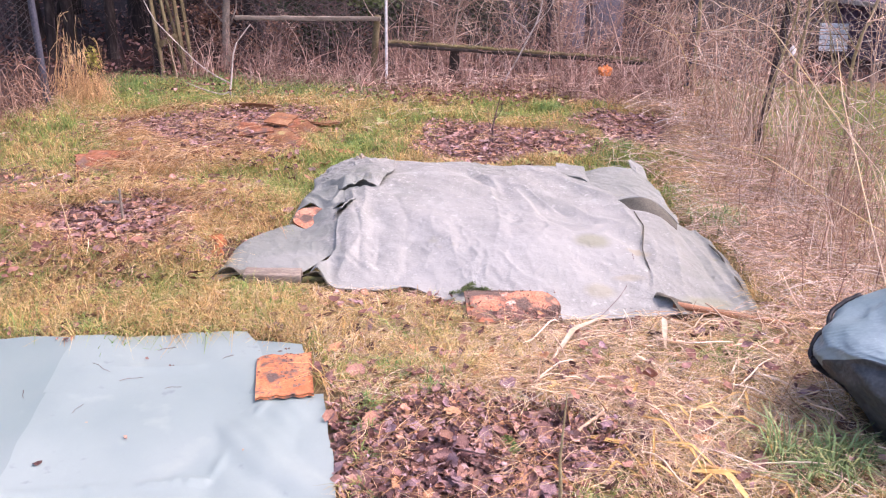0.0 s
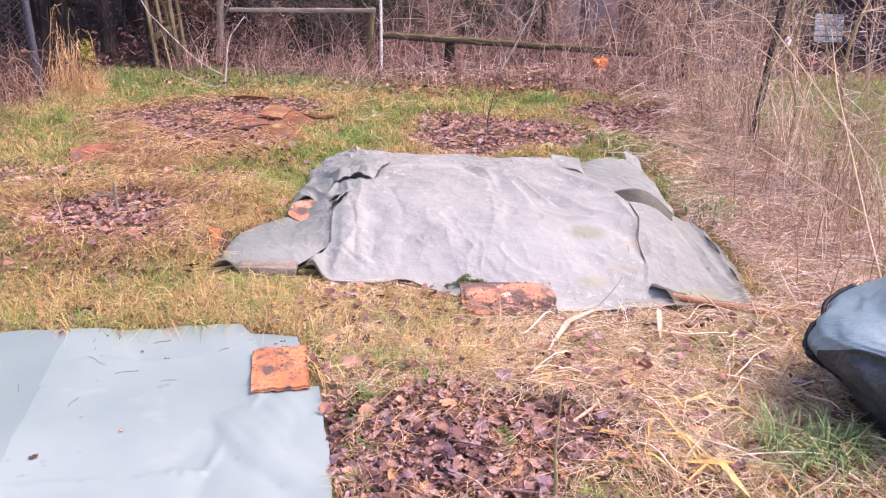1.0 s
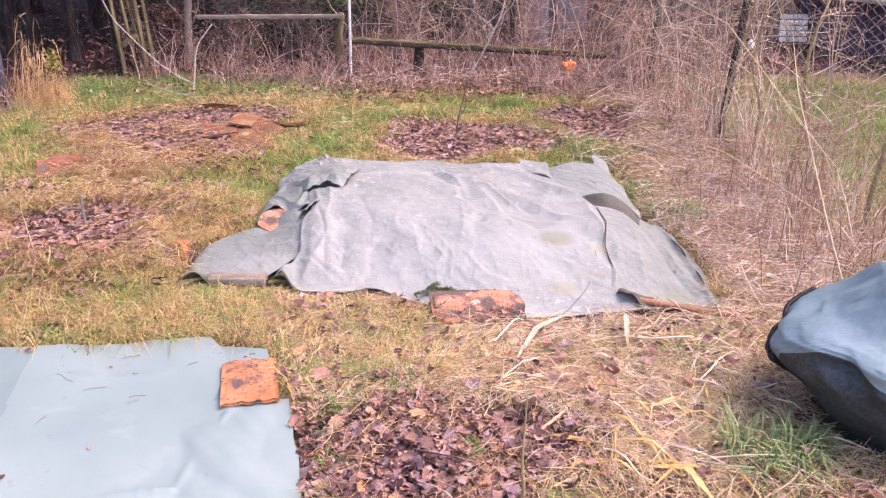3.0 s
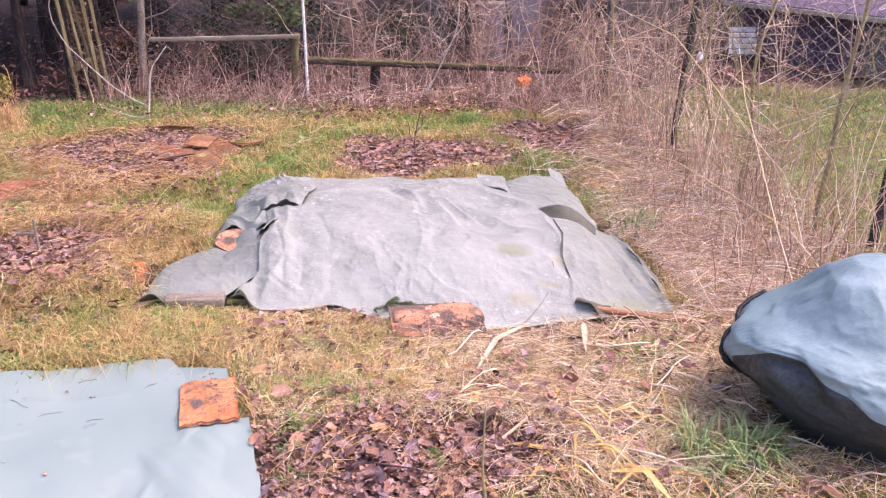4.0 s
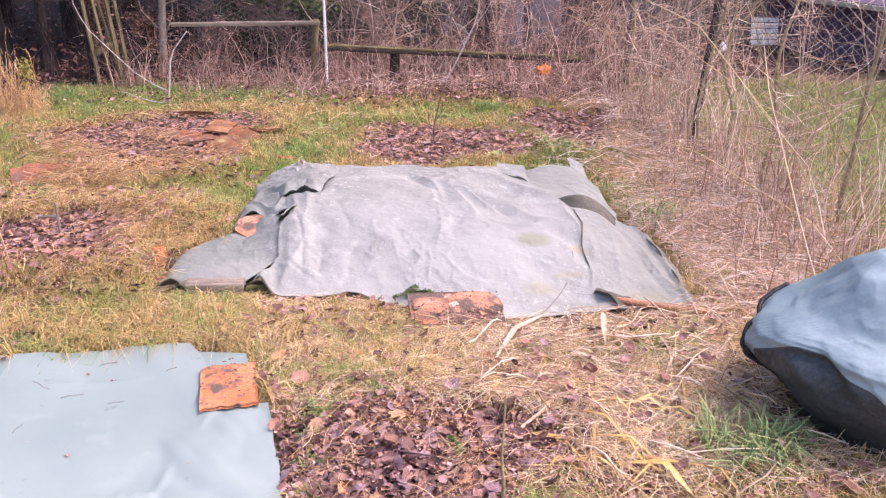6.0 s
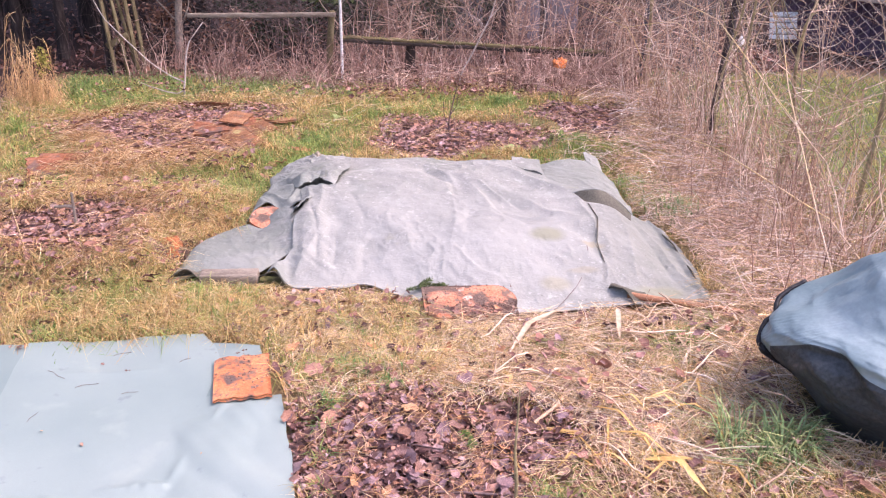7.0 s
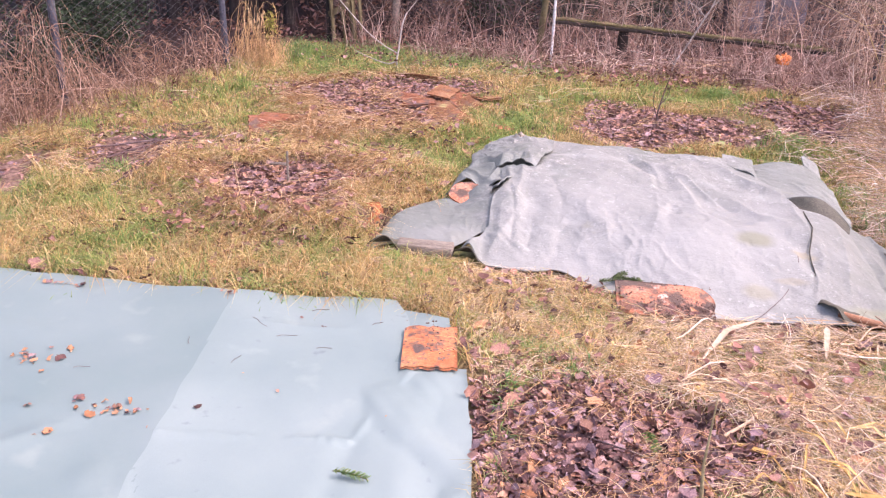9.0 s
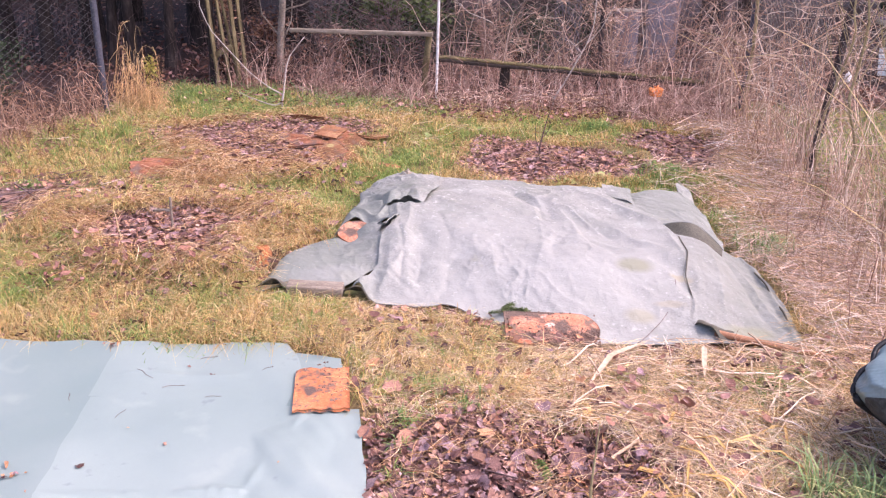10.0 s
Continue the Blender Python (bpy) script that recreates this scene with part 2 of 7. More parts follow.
# The dark wing marks put shade from facing sideways, and dirt, into the colour.
shaped_marks(M_TARP, [(0.72, 0.62, 0.26, 0.40, (0.222, 0.239, 0.210), 0.6, 0.7), (-0.05, -0.22, 0.62, 0.50, (0.326, 0.328, 0.304), 0.55, 1.0), (0.42, -0.05, 0.30, 0.30, (0.317, 0.318, 0.292), 0.45, 1.0), (-0.95, -0.25, 0.30, 0.40, (0.180, 0.199, 0.175), 0.75, 0.7), (-0.86, 0.35, 0.26, 0.35, (0.189, 0.209, 0.185), 0.7, 0.7),
                      (1.0, -0.2, 0.20, 0.55, (0.213, 0.224, 0.195), 0.35, 0.7)])
shaped_marks(M_TARP, [(0.86, -0.28, 0.24, 0.50, (0.204, 0.212, 0.184), 0.35, 0.8), (-0.80, -0.32, 0.20, 0.10, (0.312, 0.318, 0.292), 0.5, 1.2), (0.15, -0.45, 0.5, 0.2, (0.340, 0.343, 0.317), 0.4, 1.3), (0.43, -0.27, 0.075, 0.05, (0.236, 0.239, 0.161), 0.75, 0.9), (0.62, -0.33, 0.05, 0.025, (0.312, 0.269, 0.175), 0.6, 0.9), (0.42, -0.60, 0.06, 0.04, (0.283, 0.269, 0.185), 0.6, 0.9),
                      (0.84, -0.62, 0.10, 0.05, (0.255, 0.259, 0.166), 0.6, 0.9), (0.55, -0.52, 0.06, 0.02, (0.312, 0.279, 0.195), 0.5, 0.9)])
# Olive underside of the canvas, also used where fold shade is painted.
M_TARP_IN = material("canvas_underside_and_shade", [(0.0, (0.072, 0.066, 0.048)), (1.0, (0.144, 0.130, 0.099))], scale=6, rough=0.7, bump=0.1, bscale=200)
M_BLUE = material("pale_green_woven_sheet", [(0.0, (0.21, 0.272, 0.257)), (0.5, (0.242, 0.303, 0.284)), (1.0, (0.277, 0.335, 0.312))],
                  scale=1.6, rough=0.55, bump=0.06, bscale=400, fine=0.04, spec=0.4, gloss_var=0.1,
                  stain=[(6, 0.60, 0.82, (0.32, 0.37, 0.335), 4.4), (17, 0.68, 0.78, (0.19, 0.235, 0.235), 9.1)])
# Darker copy of the sheet, shade put into its colour.
M_BLUE_SHADED = material("shaded_green_woven_sheet", [(0.0, (0.167, 0.23, 0.22)), (0.5, (0.20, 0.258, 0.244)), (1.0, (0.231, 0.287, 0.27))],
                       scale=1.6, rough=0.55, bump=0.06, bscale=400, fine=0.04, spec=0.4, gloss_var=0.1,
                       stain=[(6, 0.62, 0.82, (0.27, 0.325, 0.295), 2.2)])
M_COVER = material("blue_green_plastic_cover", [(0.0, (0.15, 0.222, 0.235)), (0.5, (0.215, 0.295, 0.313)), (1.0, (0.30, 0.385, 0.41))],
                   scale=3, rough=0.5, bump=0.04, bscale=90, fine=0.06, spec=0.4, gloss_var=0.1, crumple=[(4, 0.010), (9, 0.006), (21, 0.002)])
M_BLACK = material("black_plastic", [(0.0, (0.012, 0.012, 0.014)), (1.0, (0.03, 0.03, 0.034))], scale=8, rough=0.45, bump=0.2, bscale=60)
M_TILE = material("terracotta", [(0.0, (0.42, 0.13, 0.055)), (0.5, (0.58, 0.20, 0.085)), (1.0, (0.66, 0.27, 0.13))], scale=7, rough=0.85, bump=0.4, bscale=120, fine=0.2,
                  rand="object", amount=0.15, stain=[(13, 0.53, 0.62, (0.13, 0.09, 0.075), 5.5), (45, 0.56, 0.66, (0.20, 0.13, 0.10), 8.5)])
M_TILE_PINK = material("weathered_terracotta", [(0.0, (0.44, 0.155, 0.085)), (0.5, (0.56, 0.225, 0.13)), (1.0, (0.62, 0.31, 0.21))], scale=9, rough=0.85, bump=0.5, bscale=120, fine=0.25,
                       stain=[(9, 0.47, 0.55, (0.14, 0.095, 0.075), 2.5), (42, 0.54, 0.64, (0.20, 0.13, 0.10), 6.5), (16, 0.62, 0.70, (0.70, 0.46, 0.36), 9.5)])
M_TILE_OLD = material("lichen_terracotta", [(0.0, (0.124, 0.056, 0.032)), (0.5, (0.230, 0.104, 0.051)), (1.0, (0.310, 0.183, 0.103))], scale=9, rough=0.9, bump=0.5, bscale=90, fine=0.3,
                      rand="object", amount=0.25, stain=[(8, 0.52, 0.62, (0.20, 0.14, 0.11), 1.5), (14, 0.6, 0.7, (0.40, 0.33, 0.14), 4.2)])
M_TILE_RED = material("flaking_red_clay", [(0.0, (0.136, 0.049, 0.027)), (0.5, (0.252, 0.097, 0.049)), (1.0, (0.320, 0.158, 0.101))], scale=11, rough=0.9, bump=0.7, bscale=60, fine=0.35,
                      stain=[(12, 0.52, 0.62, (0.16, 0.10, 0.08), 1.5), (9, 0.62, 0.72, (0.50, 0.36, 0.31), 4.2)])
M_WOOD = material("grey_weathered_wood", [(0.0, (0.128, 0.099, 0.076)), (0.5, (0.246, 0.198, 0.155)), (1.0, (0.374, 0.314, 0.260))], scale=5, rough=0.85, bump=0.4, bscale=60, stretch=(1, 6, 6))
M_MOSSY = material("mossy_old_timber", [(0.0, (0.07, 0.05, 0.04)), (0.5, (0.17, 0.13, 0.07)), (1.0, (0.26, 0.24, 0.09))], scale=6, rough=0.95, bump=0.8, bscale=50, stretch=(1, 3, 3))
M_DARKWOOD = material("dark_timber", [(0.0, (0.02, 0.015, 0.012)), (1.0, (0.06, 0.042, 0.035))], scale=6, bump=0.6, bscale=50)
M_SLAT = material("algae_stained_slat", [(0.0, (0.085, 0.061, 0.036)), (0.5, (0.162, 0.127, 0.066)), (1.0, (0.246, 0.201, 0.123))], scale=6, bump=0.5, bscale=60, stretch=(4, 4, 1))
M_HANDLE = material("varnished_handle_wood", [(0.0, (0.26, 0.11, 0.055)), (0.5, (0.40, 0.19, 0.10)), (1.0, (0.48, 0.27, 0.16))], scale=8, rough=0.55, bump=0.3, bscale=80, stretch=(1, 5, 5))
# Bark darkened to carry the shade under the trees.
M_BARK = material("shaded_conifer_bark", [(0.0, (0.014, 0.010, 0.009)), (0.5, (0.036, 0.026, 0.024)), (1.0, (0.08, 0.06, 0.053))], scale=9, bump=1.0, bscale=30, stretch=(3, 3, 0.6))
M_BARK_PALE = material("pale_grey_bark", [(0.0, (0.19, 0.145, 0.115)), (0.5, (0.31, 0.25, 0.20)), (1.0, (0.46, 0.40, 0.34))], scale=12, bump=0.5, bscale=70)
M_BARK_OLIVE = material("olive_young_bark", [(0.0, (0.20, 0.155, 0.09)), (0.5, (0.32, 0.26, 0.14)), (1.0, (0.44, 0.38, 0.22))], scale=12, bump=0.4, bscale=70)
M_WHITEPOLE = material("white_painted_pole", [(0.0, (0.55, 0.52, 0.50)), (0.5, (0.72, 0.70, 0.69)), (1.0, (0.80, 0.79, 0.78))], scale=14, bump=0.2, bscale=80)
M_STEEL = material("blue_grey_coated_steel", [(0.0, (0.053, 0.054, 0.073)), (0.6, (0.083, 0.084, 0.109)), (1.0, (0.128, 0.128, 0.139))], scale=7, rough=0.5, bump=0.15, bscale=90)
M_RUST = material("dark_rusty_steel", [(0.0, (0.03, 0.022, 0.024)), (0.6, (0.06, 0.045, 0.046)), (1.0, (0.13, 0.085, 0.075))], scale=16, rough=0.8, bump=0.4, bscale=90)
M_WIRE = material("weathered_fence_wire", [(0.0, (0.12, 0.105, 0.105)), (1.0, (0.27, 0.24, 0.235))], scale=5, rough=0.7, bump=0)
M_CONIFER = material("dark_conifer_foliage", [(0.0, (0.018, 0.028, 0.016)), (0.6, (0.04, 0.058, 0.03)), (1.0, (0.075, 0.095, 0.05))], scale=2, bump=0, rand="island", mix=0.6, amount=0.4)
M_SHRUB = material("evergreen_shrub_leaves", [(0.0, (0.045, 0.065, 0.025)), (0.6, (0.11, 0.145, 0.05)), (1.0, (0.22, 0.26, 0.10))], scale=2, bump=0, rand="island", mix=0.6, amount=0.4)
M_HEDGE = material("brown_hedge_leaves", [(0.0, (0.08, 0.035, 0.025)), (0.5, (0.22, 0.11, 0.075)), (1.0, (0.40, 0.25, 0.18))], scale=3, bump=0, rand="island", mix=0.8, amount=0.4)
M_YELLOWLEAF = material("yellow_green_leaves", [(0.0, (0.28, 0.26, 0.06)), (0.6, (0.44, 0.40, 0.10)), (1.0, (0.58, 0.50, 0.18))], scale=3, bump=0, rand="island", mix=0.6, amount=0.3)
M_ORANGE = material("faded_orange_cloth", [(0.0, (0.62, 0.18, 0.05)), (1.0, (0.80, 0.32, 0.13))], scale=14, bump=0.4, bscale=60)
M_SHEDWALL = material("dark_stained_boards", [(0.0, (0.074, 0.055, 0.092)), (0.6, (0.130, 0.096, 0.153)), (1.0, (0.186, 0.138, 0.204))], scale=4, bump=0.4, bscale=60, stretch=(5, 5, 1))
M_ROOFEDGE = material("pale_roof_board", [(0.0, (0.36, 0.32, 0.27)), (1.0, (0.56, 0.52, 0.46))], scale=6, bump=0.3, bscale=60)
M_PANEL = material("pale_blue_plastic_slats", [(0.0, (0.44, 0.50, 0.52)), (1.0, (0.62, 0.67, 0.69))], scale=8, rough=0.5, bump=0.1)
M_GREYBOARD = material("grey_lilac_board", [(0.0, (0.143, 0.130, 0.156)), (1.0, (0.234, 0.215, 0.252))], scale=4, bump=0.2)
M_BROWNBOARD = material("rust_brown_board", [(0.0, (0.20, 0.10, 0.055)), (1.0, (0.40, 0.23, 0.13))], scale=5, bump=0.3)
M_STONE = material("cream_stone", [(0.0, (0.26, 0.21, 0.165)), (1.0, (0.42, 0.36, 0.29))], scale=20, bump=0.4, bscale=90)
M_BARK_GREY = material("light_grey_bark", [(0.0, (0.38, 0.32, 0.28)), (1.0, (0.60, 0.54, 0.50))], scale=20, bump=0.3, bscale=90)
M_TUFTDULL = material("dull_moss_blades", [(0.0, (0.30, 0.22, 0.10)), (0.5, (0.24, 0.22, 0.08)), (1.0, (0.17, 0.20, 0.07))], scale=4, bump=0, rand="island", mix=0.8, amount=0.35)
M_METAL = material("dull_metal_ring", [(0.0, (0.45, 0.45, 0.44)), (1.0, (0.62, 0.62, 0.6))], scale=20, rough=0.4, bump=0)
M_TWIG = material("purple_brown_twig", [(0.0, (0.07, 0.042, 0.042)), (0.5, (0.16, 0.105, 0.098)), (1.0, (0.28, 0.20, 0.19))], scale=15, bump=0.3, bscale=90)

# ---- mesh helpers ----
rng = np.random.default_rng(7)


def mesh_data(name, v, f, mat, smooth=True):
    v, f = np.asarray(v, np.float32).reshape(-1, 3), np.asarray(f, np.int32).reshape(-1, 3)
    me = bpy.data.meshes.new(name)
    me.vertices.add(len(v))
    me.vertices.foreach_set("co", v.ravel())
    me.loops.add(f.size)
    me.loops.foreach_set("vertex_index", f.ravel())
    me.polygons.add(len(f))
    me.polygons.foreach_set("loop_start", np.arange(0, f.size, 3, dtype=np.int32))
    me.polygons.foreach_set("use_smooth", np.full(len(f), smooth))
    me.update(calc_edges=True)
    me.validate()
    me.materials.append(mat)
    return me


def part(name, vf, mat, parent=None, label="", smooth=True, kind=""):
    ob = new(name, mesh_data(name, vf[0], vf[1], mat, smooth))
    ob.parent = parent
    return tagged(ob, label=label, kind=kind)


def empty(name, at=(0, 0, 0), label="", category="", group="", kind=""):
    ob = new(name)
    ob.location = at
    return tagged(ob, label, category, group, kind)


def local(ob, vf):
    """Moves a mesh in world places into the frame of an unturned empty."""
    return vf[0] - np.array(ob.location, float), vf[1]


def smooth01(x, a, b):
    t = np.clip((np.asarray(x, float) - a) / (b - a), 0, 1)
    return t * t * (3 - 2 * t)


def waves(x, y, scale, seed=0.0):
    """Soft aimless relief from a few crossing sines, about -1 to 1."""
    x, y = np.asarray(x, float) * scale, np.asarray(y, float) * scale
    return (np.sin(1.7 * x + 0.6 * y + seed) * np.sin(0.9 * y - 1.3 * x + 2.1 * seed) + 0.6 * np.sin(2.9 * y + 1.1 * x + 3 * seed) * np.sin(3.1 * x - 0.7 * y + seed)
            + 0.35 * np.sin(5.3 * x + 4.1 * y + 5 * seed)) / 1.5


def grid_faces(nu, nv, base=0):
    i = np.arange(nu - 1)[:, None] * nv + np.arange(nv - 1)[None, :] + base
    a, b, c, d = i, i + nv, i + nv + 1, i + 1
    return np.concatenate([np.stack([a, b, c], -1).reshape(-1, 3), np.stack([a, c, d], -1).reshape(-1, 3)])


def facets(x, y, cell, seed, wrap=997):
    """Flat tilted facets with sharp creases between them, about -1 to 1."""
    h = np.random.default_rng(seed).uniform(-1, 1, (997, 53))
    gx_, gy_ = np.asarray(x, float) / cell, np.asarray(y, float) / cell
    i, j = np.floor(gx_).astype(int), np.floor(gy_).astype(int)
    fx, fy = gx_ - i, gy_ - j

    def at(a, b):
        return h[(a % wrap) % 997, b % 53]
    h00, h10, h01, h11 = at(i, j), at(i + 1, j), at(i, j + 1), at(i + 1, j + 1)
    return np.where(fx > fy, h00 + (h10 - h00) * fx + (h11 - h10) * fy, h00 + (h01 - h00) * fy + (h11 - h01) * fx)


def resample(line, n):
    line = np.asarray(line, float)
    s = np.concatenate([[0], np.cumsum(np.linalg.norm(np.diff(line, axis=0), axis=1))])
    q = np.linspace(0, s[-1], n)
    return np.stack([np.interp(q, s, line[:, k]) for k in range(line.shape[1])], -1)


def coons(front, back, left, right, nu, nv):
    """A patch between four edges; front and back run left to right, left and right run front to back."""
    f, b, l, r = resample(front, nu), resample(back, nu), resample(left, nv), resample(right, nv)
    u, v = np.linspace(0, 1, nu)[:, None, None], np.linspace(0, 1, nv)[None, :, None]
    p = (1 - v) * f[:, None] + v * b[:, None] + (1 - u) * l[None] + u * r[None]
    return p - ((1 - u) * (1 - v) * f[0] + u * (1 - v) * f[-1] + (1 - u) * v * b[0] + u * v * b[-1])


def tubes(p, r, sides=3):
    """Many stems at once: p (n, k, 3) points, r (n, k) radii."""
    p, r = np.asarray(p, float), np.asarray(r, float)
    n, k, _ = p.shape
    t = np.gradient(p, axis=1)
    t /= np.linalg.norm(t, axis=2, keepdims=True) + 1e-9
    ref = np.where(np.abs(t[..., 2:3]) > 0.8, np.array([1.0, 0.2, 0]), np.array([0, 0, 1.0]))
    a = np.cross(t, ref)
    a /= np.linalg.norm(a, axis=2, keepdims=True) + 1e-9
    b = np.cross(t, a)
    ang = np.arange(sides) * 2 * np.pi / sides
    v = p[:, :, None] + r[:, :, None, None] * (a[:, :, None] * np.cos(ang)[:, None] + b[:, :, None] * np.sin(ang)[:, None])
    i, j, s = np.meshgrid(np.arange(n), np.arange(k - 1), np.arange(sides), indexing="ij")
    q = (i * k + j) * sides
    s2 = (s + 1) % sides
    a0, a1, b0, b1 = q + s, q + s2, q + sides + s, q + sides + s2
    f = np.concatenate([np.stack([a0, a1, b1], -1).reshape(-1, 3), np.stack([a0, b1, b0], -1).reshape(-1, 3)])
    if sides > 3:
        caps = []
        for e in (0, k - 1):
            for c in range(1, sides - 1):
                z = (np.arange(n) * k + e) * sides
                caps.append(np.stack([z, z + c, z + c + 1], -1))
        f = np.concatenate([f, *caps])
    return v.reshape(-1, 3), f


def tube(points, radii, sides=8, n=0):
    p = np.asarray(points, float)
    r = np.full(len(p), radii) if np.isscalar(radii) else np.asarray(radii, float)
    if n:
        q = resample(np.c_[p, r], n)
        p, r = q[:, :3], q[:, 3]
    return tubes(p[None], r[None], sides)


def join(*meshes):
    vs, fs, base = [], [], 0
    for v, f in meshes:
        vs.append(np.asarray(v).reshape(-1, 3))
        fs.append(np.asarray(f) + base)
        base += len(vs[-1])
    return np.concatenate(vs), np.concatenate(fs)


def block(sx, sy, sz, bevel=0.004, jitter=0.0, cuts=0):
    """A bevelled box round the origin, worn if jitter is given."""
    bm = bmesh.new()
    bmesh.ops.create_cube(bm, size=1)
    bmesh.ops.scale(bm, vec=(sx, sy, sz), verts=bm.verts)
    if cuts:
        bmesh.ops.subdivide_edges(bm, edges=[e for e in bm.edges if e.calc_length() > max(sx, sy, sz) * 0.9], cuts=cuts)
    bmesh.ops.bevel(bm, geom=list(bm.edges), offset=bevel, segments=2, affect="EDGES", profile=0.6)
    if jitter:
        for v in bm.verts:
            v.co += noise.noise_vector(v.co * 9 + Vector((sx * 7, sy * 5, 0))) * jitter
    bmesh.ops.triangulate(bm, faces=bm.faces)
    bm.verts.index_update()
    out = np.array([v.co[:] for v in bm.verts]), np.array([[v.index for v in f.verts] for f in bm.faces])
    bm.free()
    return out


def moved(vf, m):
    v = np.asarray(vf[0])
    a = np.array(m)
    return v @ a[:3, :3].T + a[:3, 3], vf[1]


def solid(ob, thick):
    s = ob.modifiers.new("thickness", "SOLIDIFY")
    s.thickness, s.offset = thick, 1.0
    me = ob.data
    ends = np.empty(len(me.loops), np.int32)
    me.loops.foreach_get("edge_index", ends)
    rim_edge = np.bincount(ends, minlength=len(me.edges)) == 1
    me.attributes.new("sharp_edge", "BOOLEAN", "EDGE").data.foreach_set("value", rim_edge)
    return ob


def turns(yaw, pitch, roll):
    """Rotation matrices (n, 3, 3) from arrays of radians."""
    cz, sz, cx, sx, cy, sy = np.cos(yaw), np.sin(yaw), np.cos(pitch), np.sin(pitch), np.cos(roll), np.sin(roll)
    o, l = np.zeros_like(cz), np.ones_like(cz)
    rz = np.stack([cz, -sz, o, sz, cz, o, o, o, l], -1).reshape(-1, 3, 3)
    rx = np.stack([l, o, o, o, cx, -sx, o, sx, cx], -1).reshape(-1, 3, 3)
    ry = np.stack([cy, o, sy, o, l, o, -sy, o, cy], -1).reshape(-1, 3, 3)
    return rz @ rx @ ry


def scatter(variants, at, rot, size):
    """Copies of a few small shapes, joined."""
    pick = rng.integers(0, len(variants), len(at))
    out = []
    for k, (v, f) in enumerate(variants):
        w = np.where(pick == k)[0]
        if not len(w):
            continue
        p = np.einsum("nij,vj->nvi", rot[w], v) * size[w, None, None] + at[w, None]
        out.append((p.reshape(-1, 3), (f[None] + (np.arange(len(w)) * len(v))[:, None, None]).reshape(-1, 3)))
    return join(*out)


# ---- the ground ----
# mulched rings: centre x, y, half widths, height of the rim
RINGS = {"a": (-1.48, 5.78, 0.56, 0.56, 0.03), "b": (-1.52, 3.90, 0.35, 0.31, 0.065), "c": (0.32, 5.50, 0.50, 0.40, 0.03),
         "d": (1.24, 5.95, 0.28, 0.46, 0.03), "e": (0.04, 2.03, 0.36, 0.40, 0.04), "f": (-2.46, 4.30, 0.34, 0.38, 0.02), "g": (-3.0, 3.80, 0.22, 0.3, 0.02)}


def ring_r(k, x, y):
    cx, cy, rx, ry, _ = RINGS[k]
    a = np.arctan2(y - cy, x - cx)
    wob = 1 + 0.20 * np.sin(3 * a + cx * 5) + 0.12 * np.sin(5 * a + cy * 3)
    return np.hypot((x - cx) / rx, (y - cy) / ry) / wob


def gz(x, y):
    """Height of the ground."""
    x, y = np.asarray(x, float), np.asarray(y, float)
    near = 1 - smooth01(np.hypot(x, y - 4), 12, 30)
    z = near * (0.012 * waves(x, y, 1.6) + 0.006 * waves(x, y, 5.5, 1.3) + 0.003 * waves(x, y, 17, 2.2))
    for k, (cx, cy, rx, ry, h) in RINGS.items():
        q = ring_r(k, x, y)
        z = z + h * np.exp(-((q - 1.35) / 0.42) ** 2) + 0.4 * h * np.exp(-(q / 0.9) ** 2)
    z = z - 0.17 * np.exp(-(((x + 1.0) / 0.065) ** 2 + ((y - 3.62) / 0.075) ** 2)) - 0.06 * np.exp(-(((x - 0.325) / 0.05) ** 2 + ((y - 2.31) / 0.05) ** 2))
    return z


def axis(lo, hi, step, far):
    grow = []
    d, p = step, hi
    while p < far:
        d *= 1.35
        p += d
        grow.append(p)
    low, d, p = [], step, lo
    while p > -far:
        d *= 1.35
        p -= d
        low.append(p)
    return np.array(low[::-1] + list(np.arange(lo, hi, step)) + [hi] + grow)


gx, gy = axis(-4.2, 4.6, 0.045, 600.0), axis(0.8, 9.0, 0.045, 600.0)
GX, GY = np.meshgrid(gx, gy, indexing="ij")
ground = part("ground", (np.stack([GX, GY, gz(GX, GY)], -1).reshape(-1, 3), grid_faces(len(gx), len(gy))), M_GROUND)
tagged(ground, "rough winter lawn soil with moss and dead grass", "ground", kind="structure")

# leafy soil of the wood behind the fences, a little above the lawn sheet
fxs, fys = np.linspace(-30, 30, 120), 7.4 + 55 * np.linspace(0, 1, 70) ** 2
FX, FY = np.meshgrid(fxs, fys, indexing="ij")
# Dark soil reaches forward under the beam to paint shade between the briars.
edge = 7.62 - 0.42 * smooth01(FX, -0.9, -0.3) * (1 - smooth01(FX, 1.7, 2.1)) + 0.14 * waves(FX, FX, 2) + 0.07 * waves(FX, FX, 7) + 0.05 * smooth01(FX, 1.9, 2.6)
FYY = np.maximum(FY, edge)
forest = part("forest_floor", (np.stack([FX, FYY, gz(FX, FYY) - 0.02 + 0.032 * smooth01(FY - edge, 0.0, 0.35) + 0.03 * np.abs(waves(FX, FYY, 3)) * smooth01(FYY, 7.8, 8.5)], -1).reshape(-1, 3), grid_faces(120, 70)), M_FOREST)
tagged(forest, "dark leaf-strewn woodland soil, drawn under the beam as shade", "ground", kind="structure")


def left_fence_x(y):
    """The line of the wire fence on the west side."""
    return -2.94 - 0.335 * np.clip(6.48 - np.asarray(y, float), -0.6, 20)


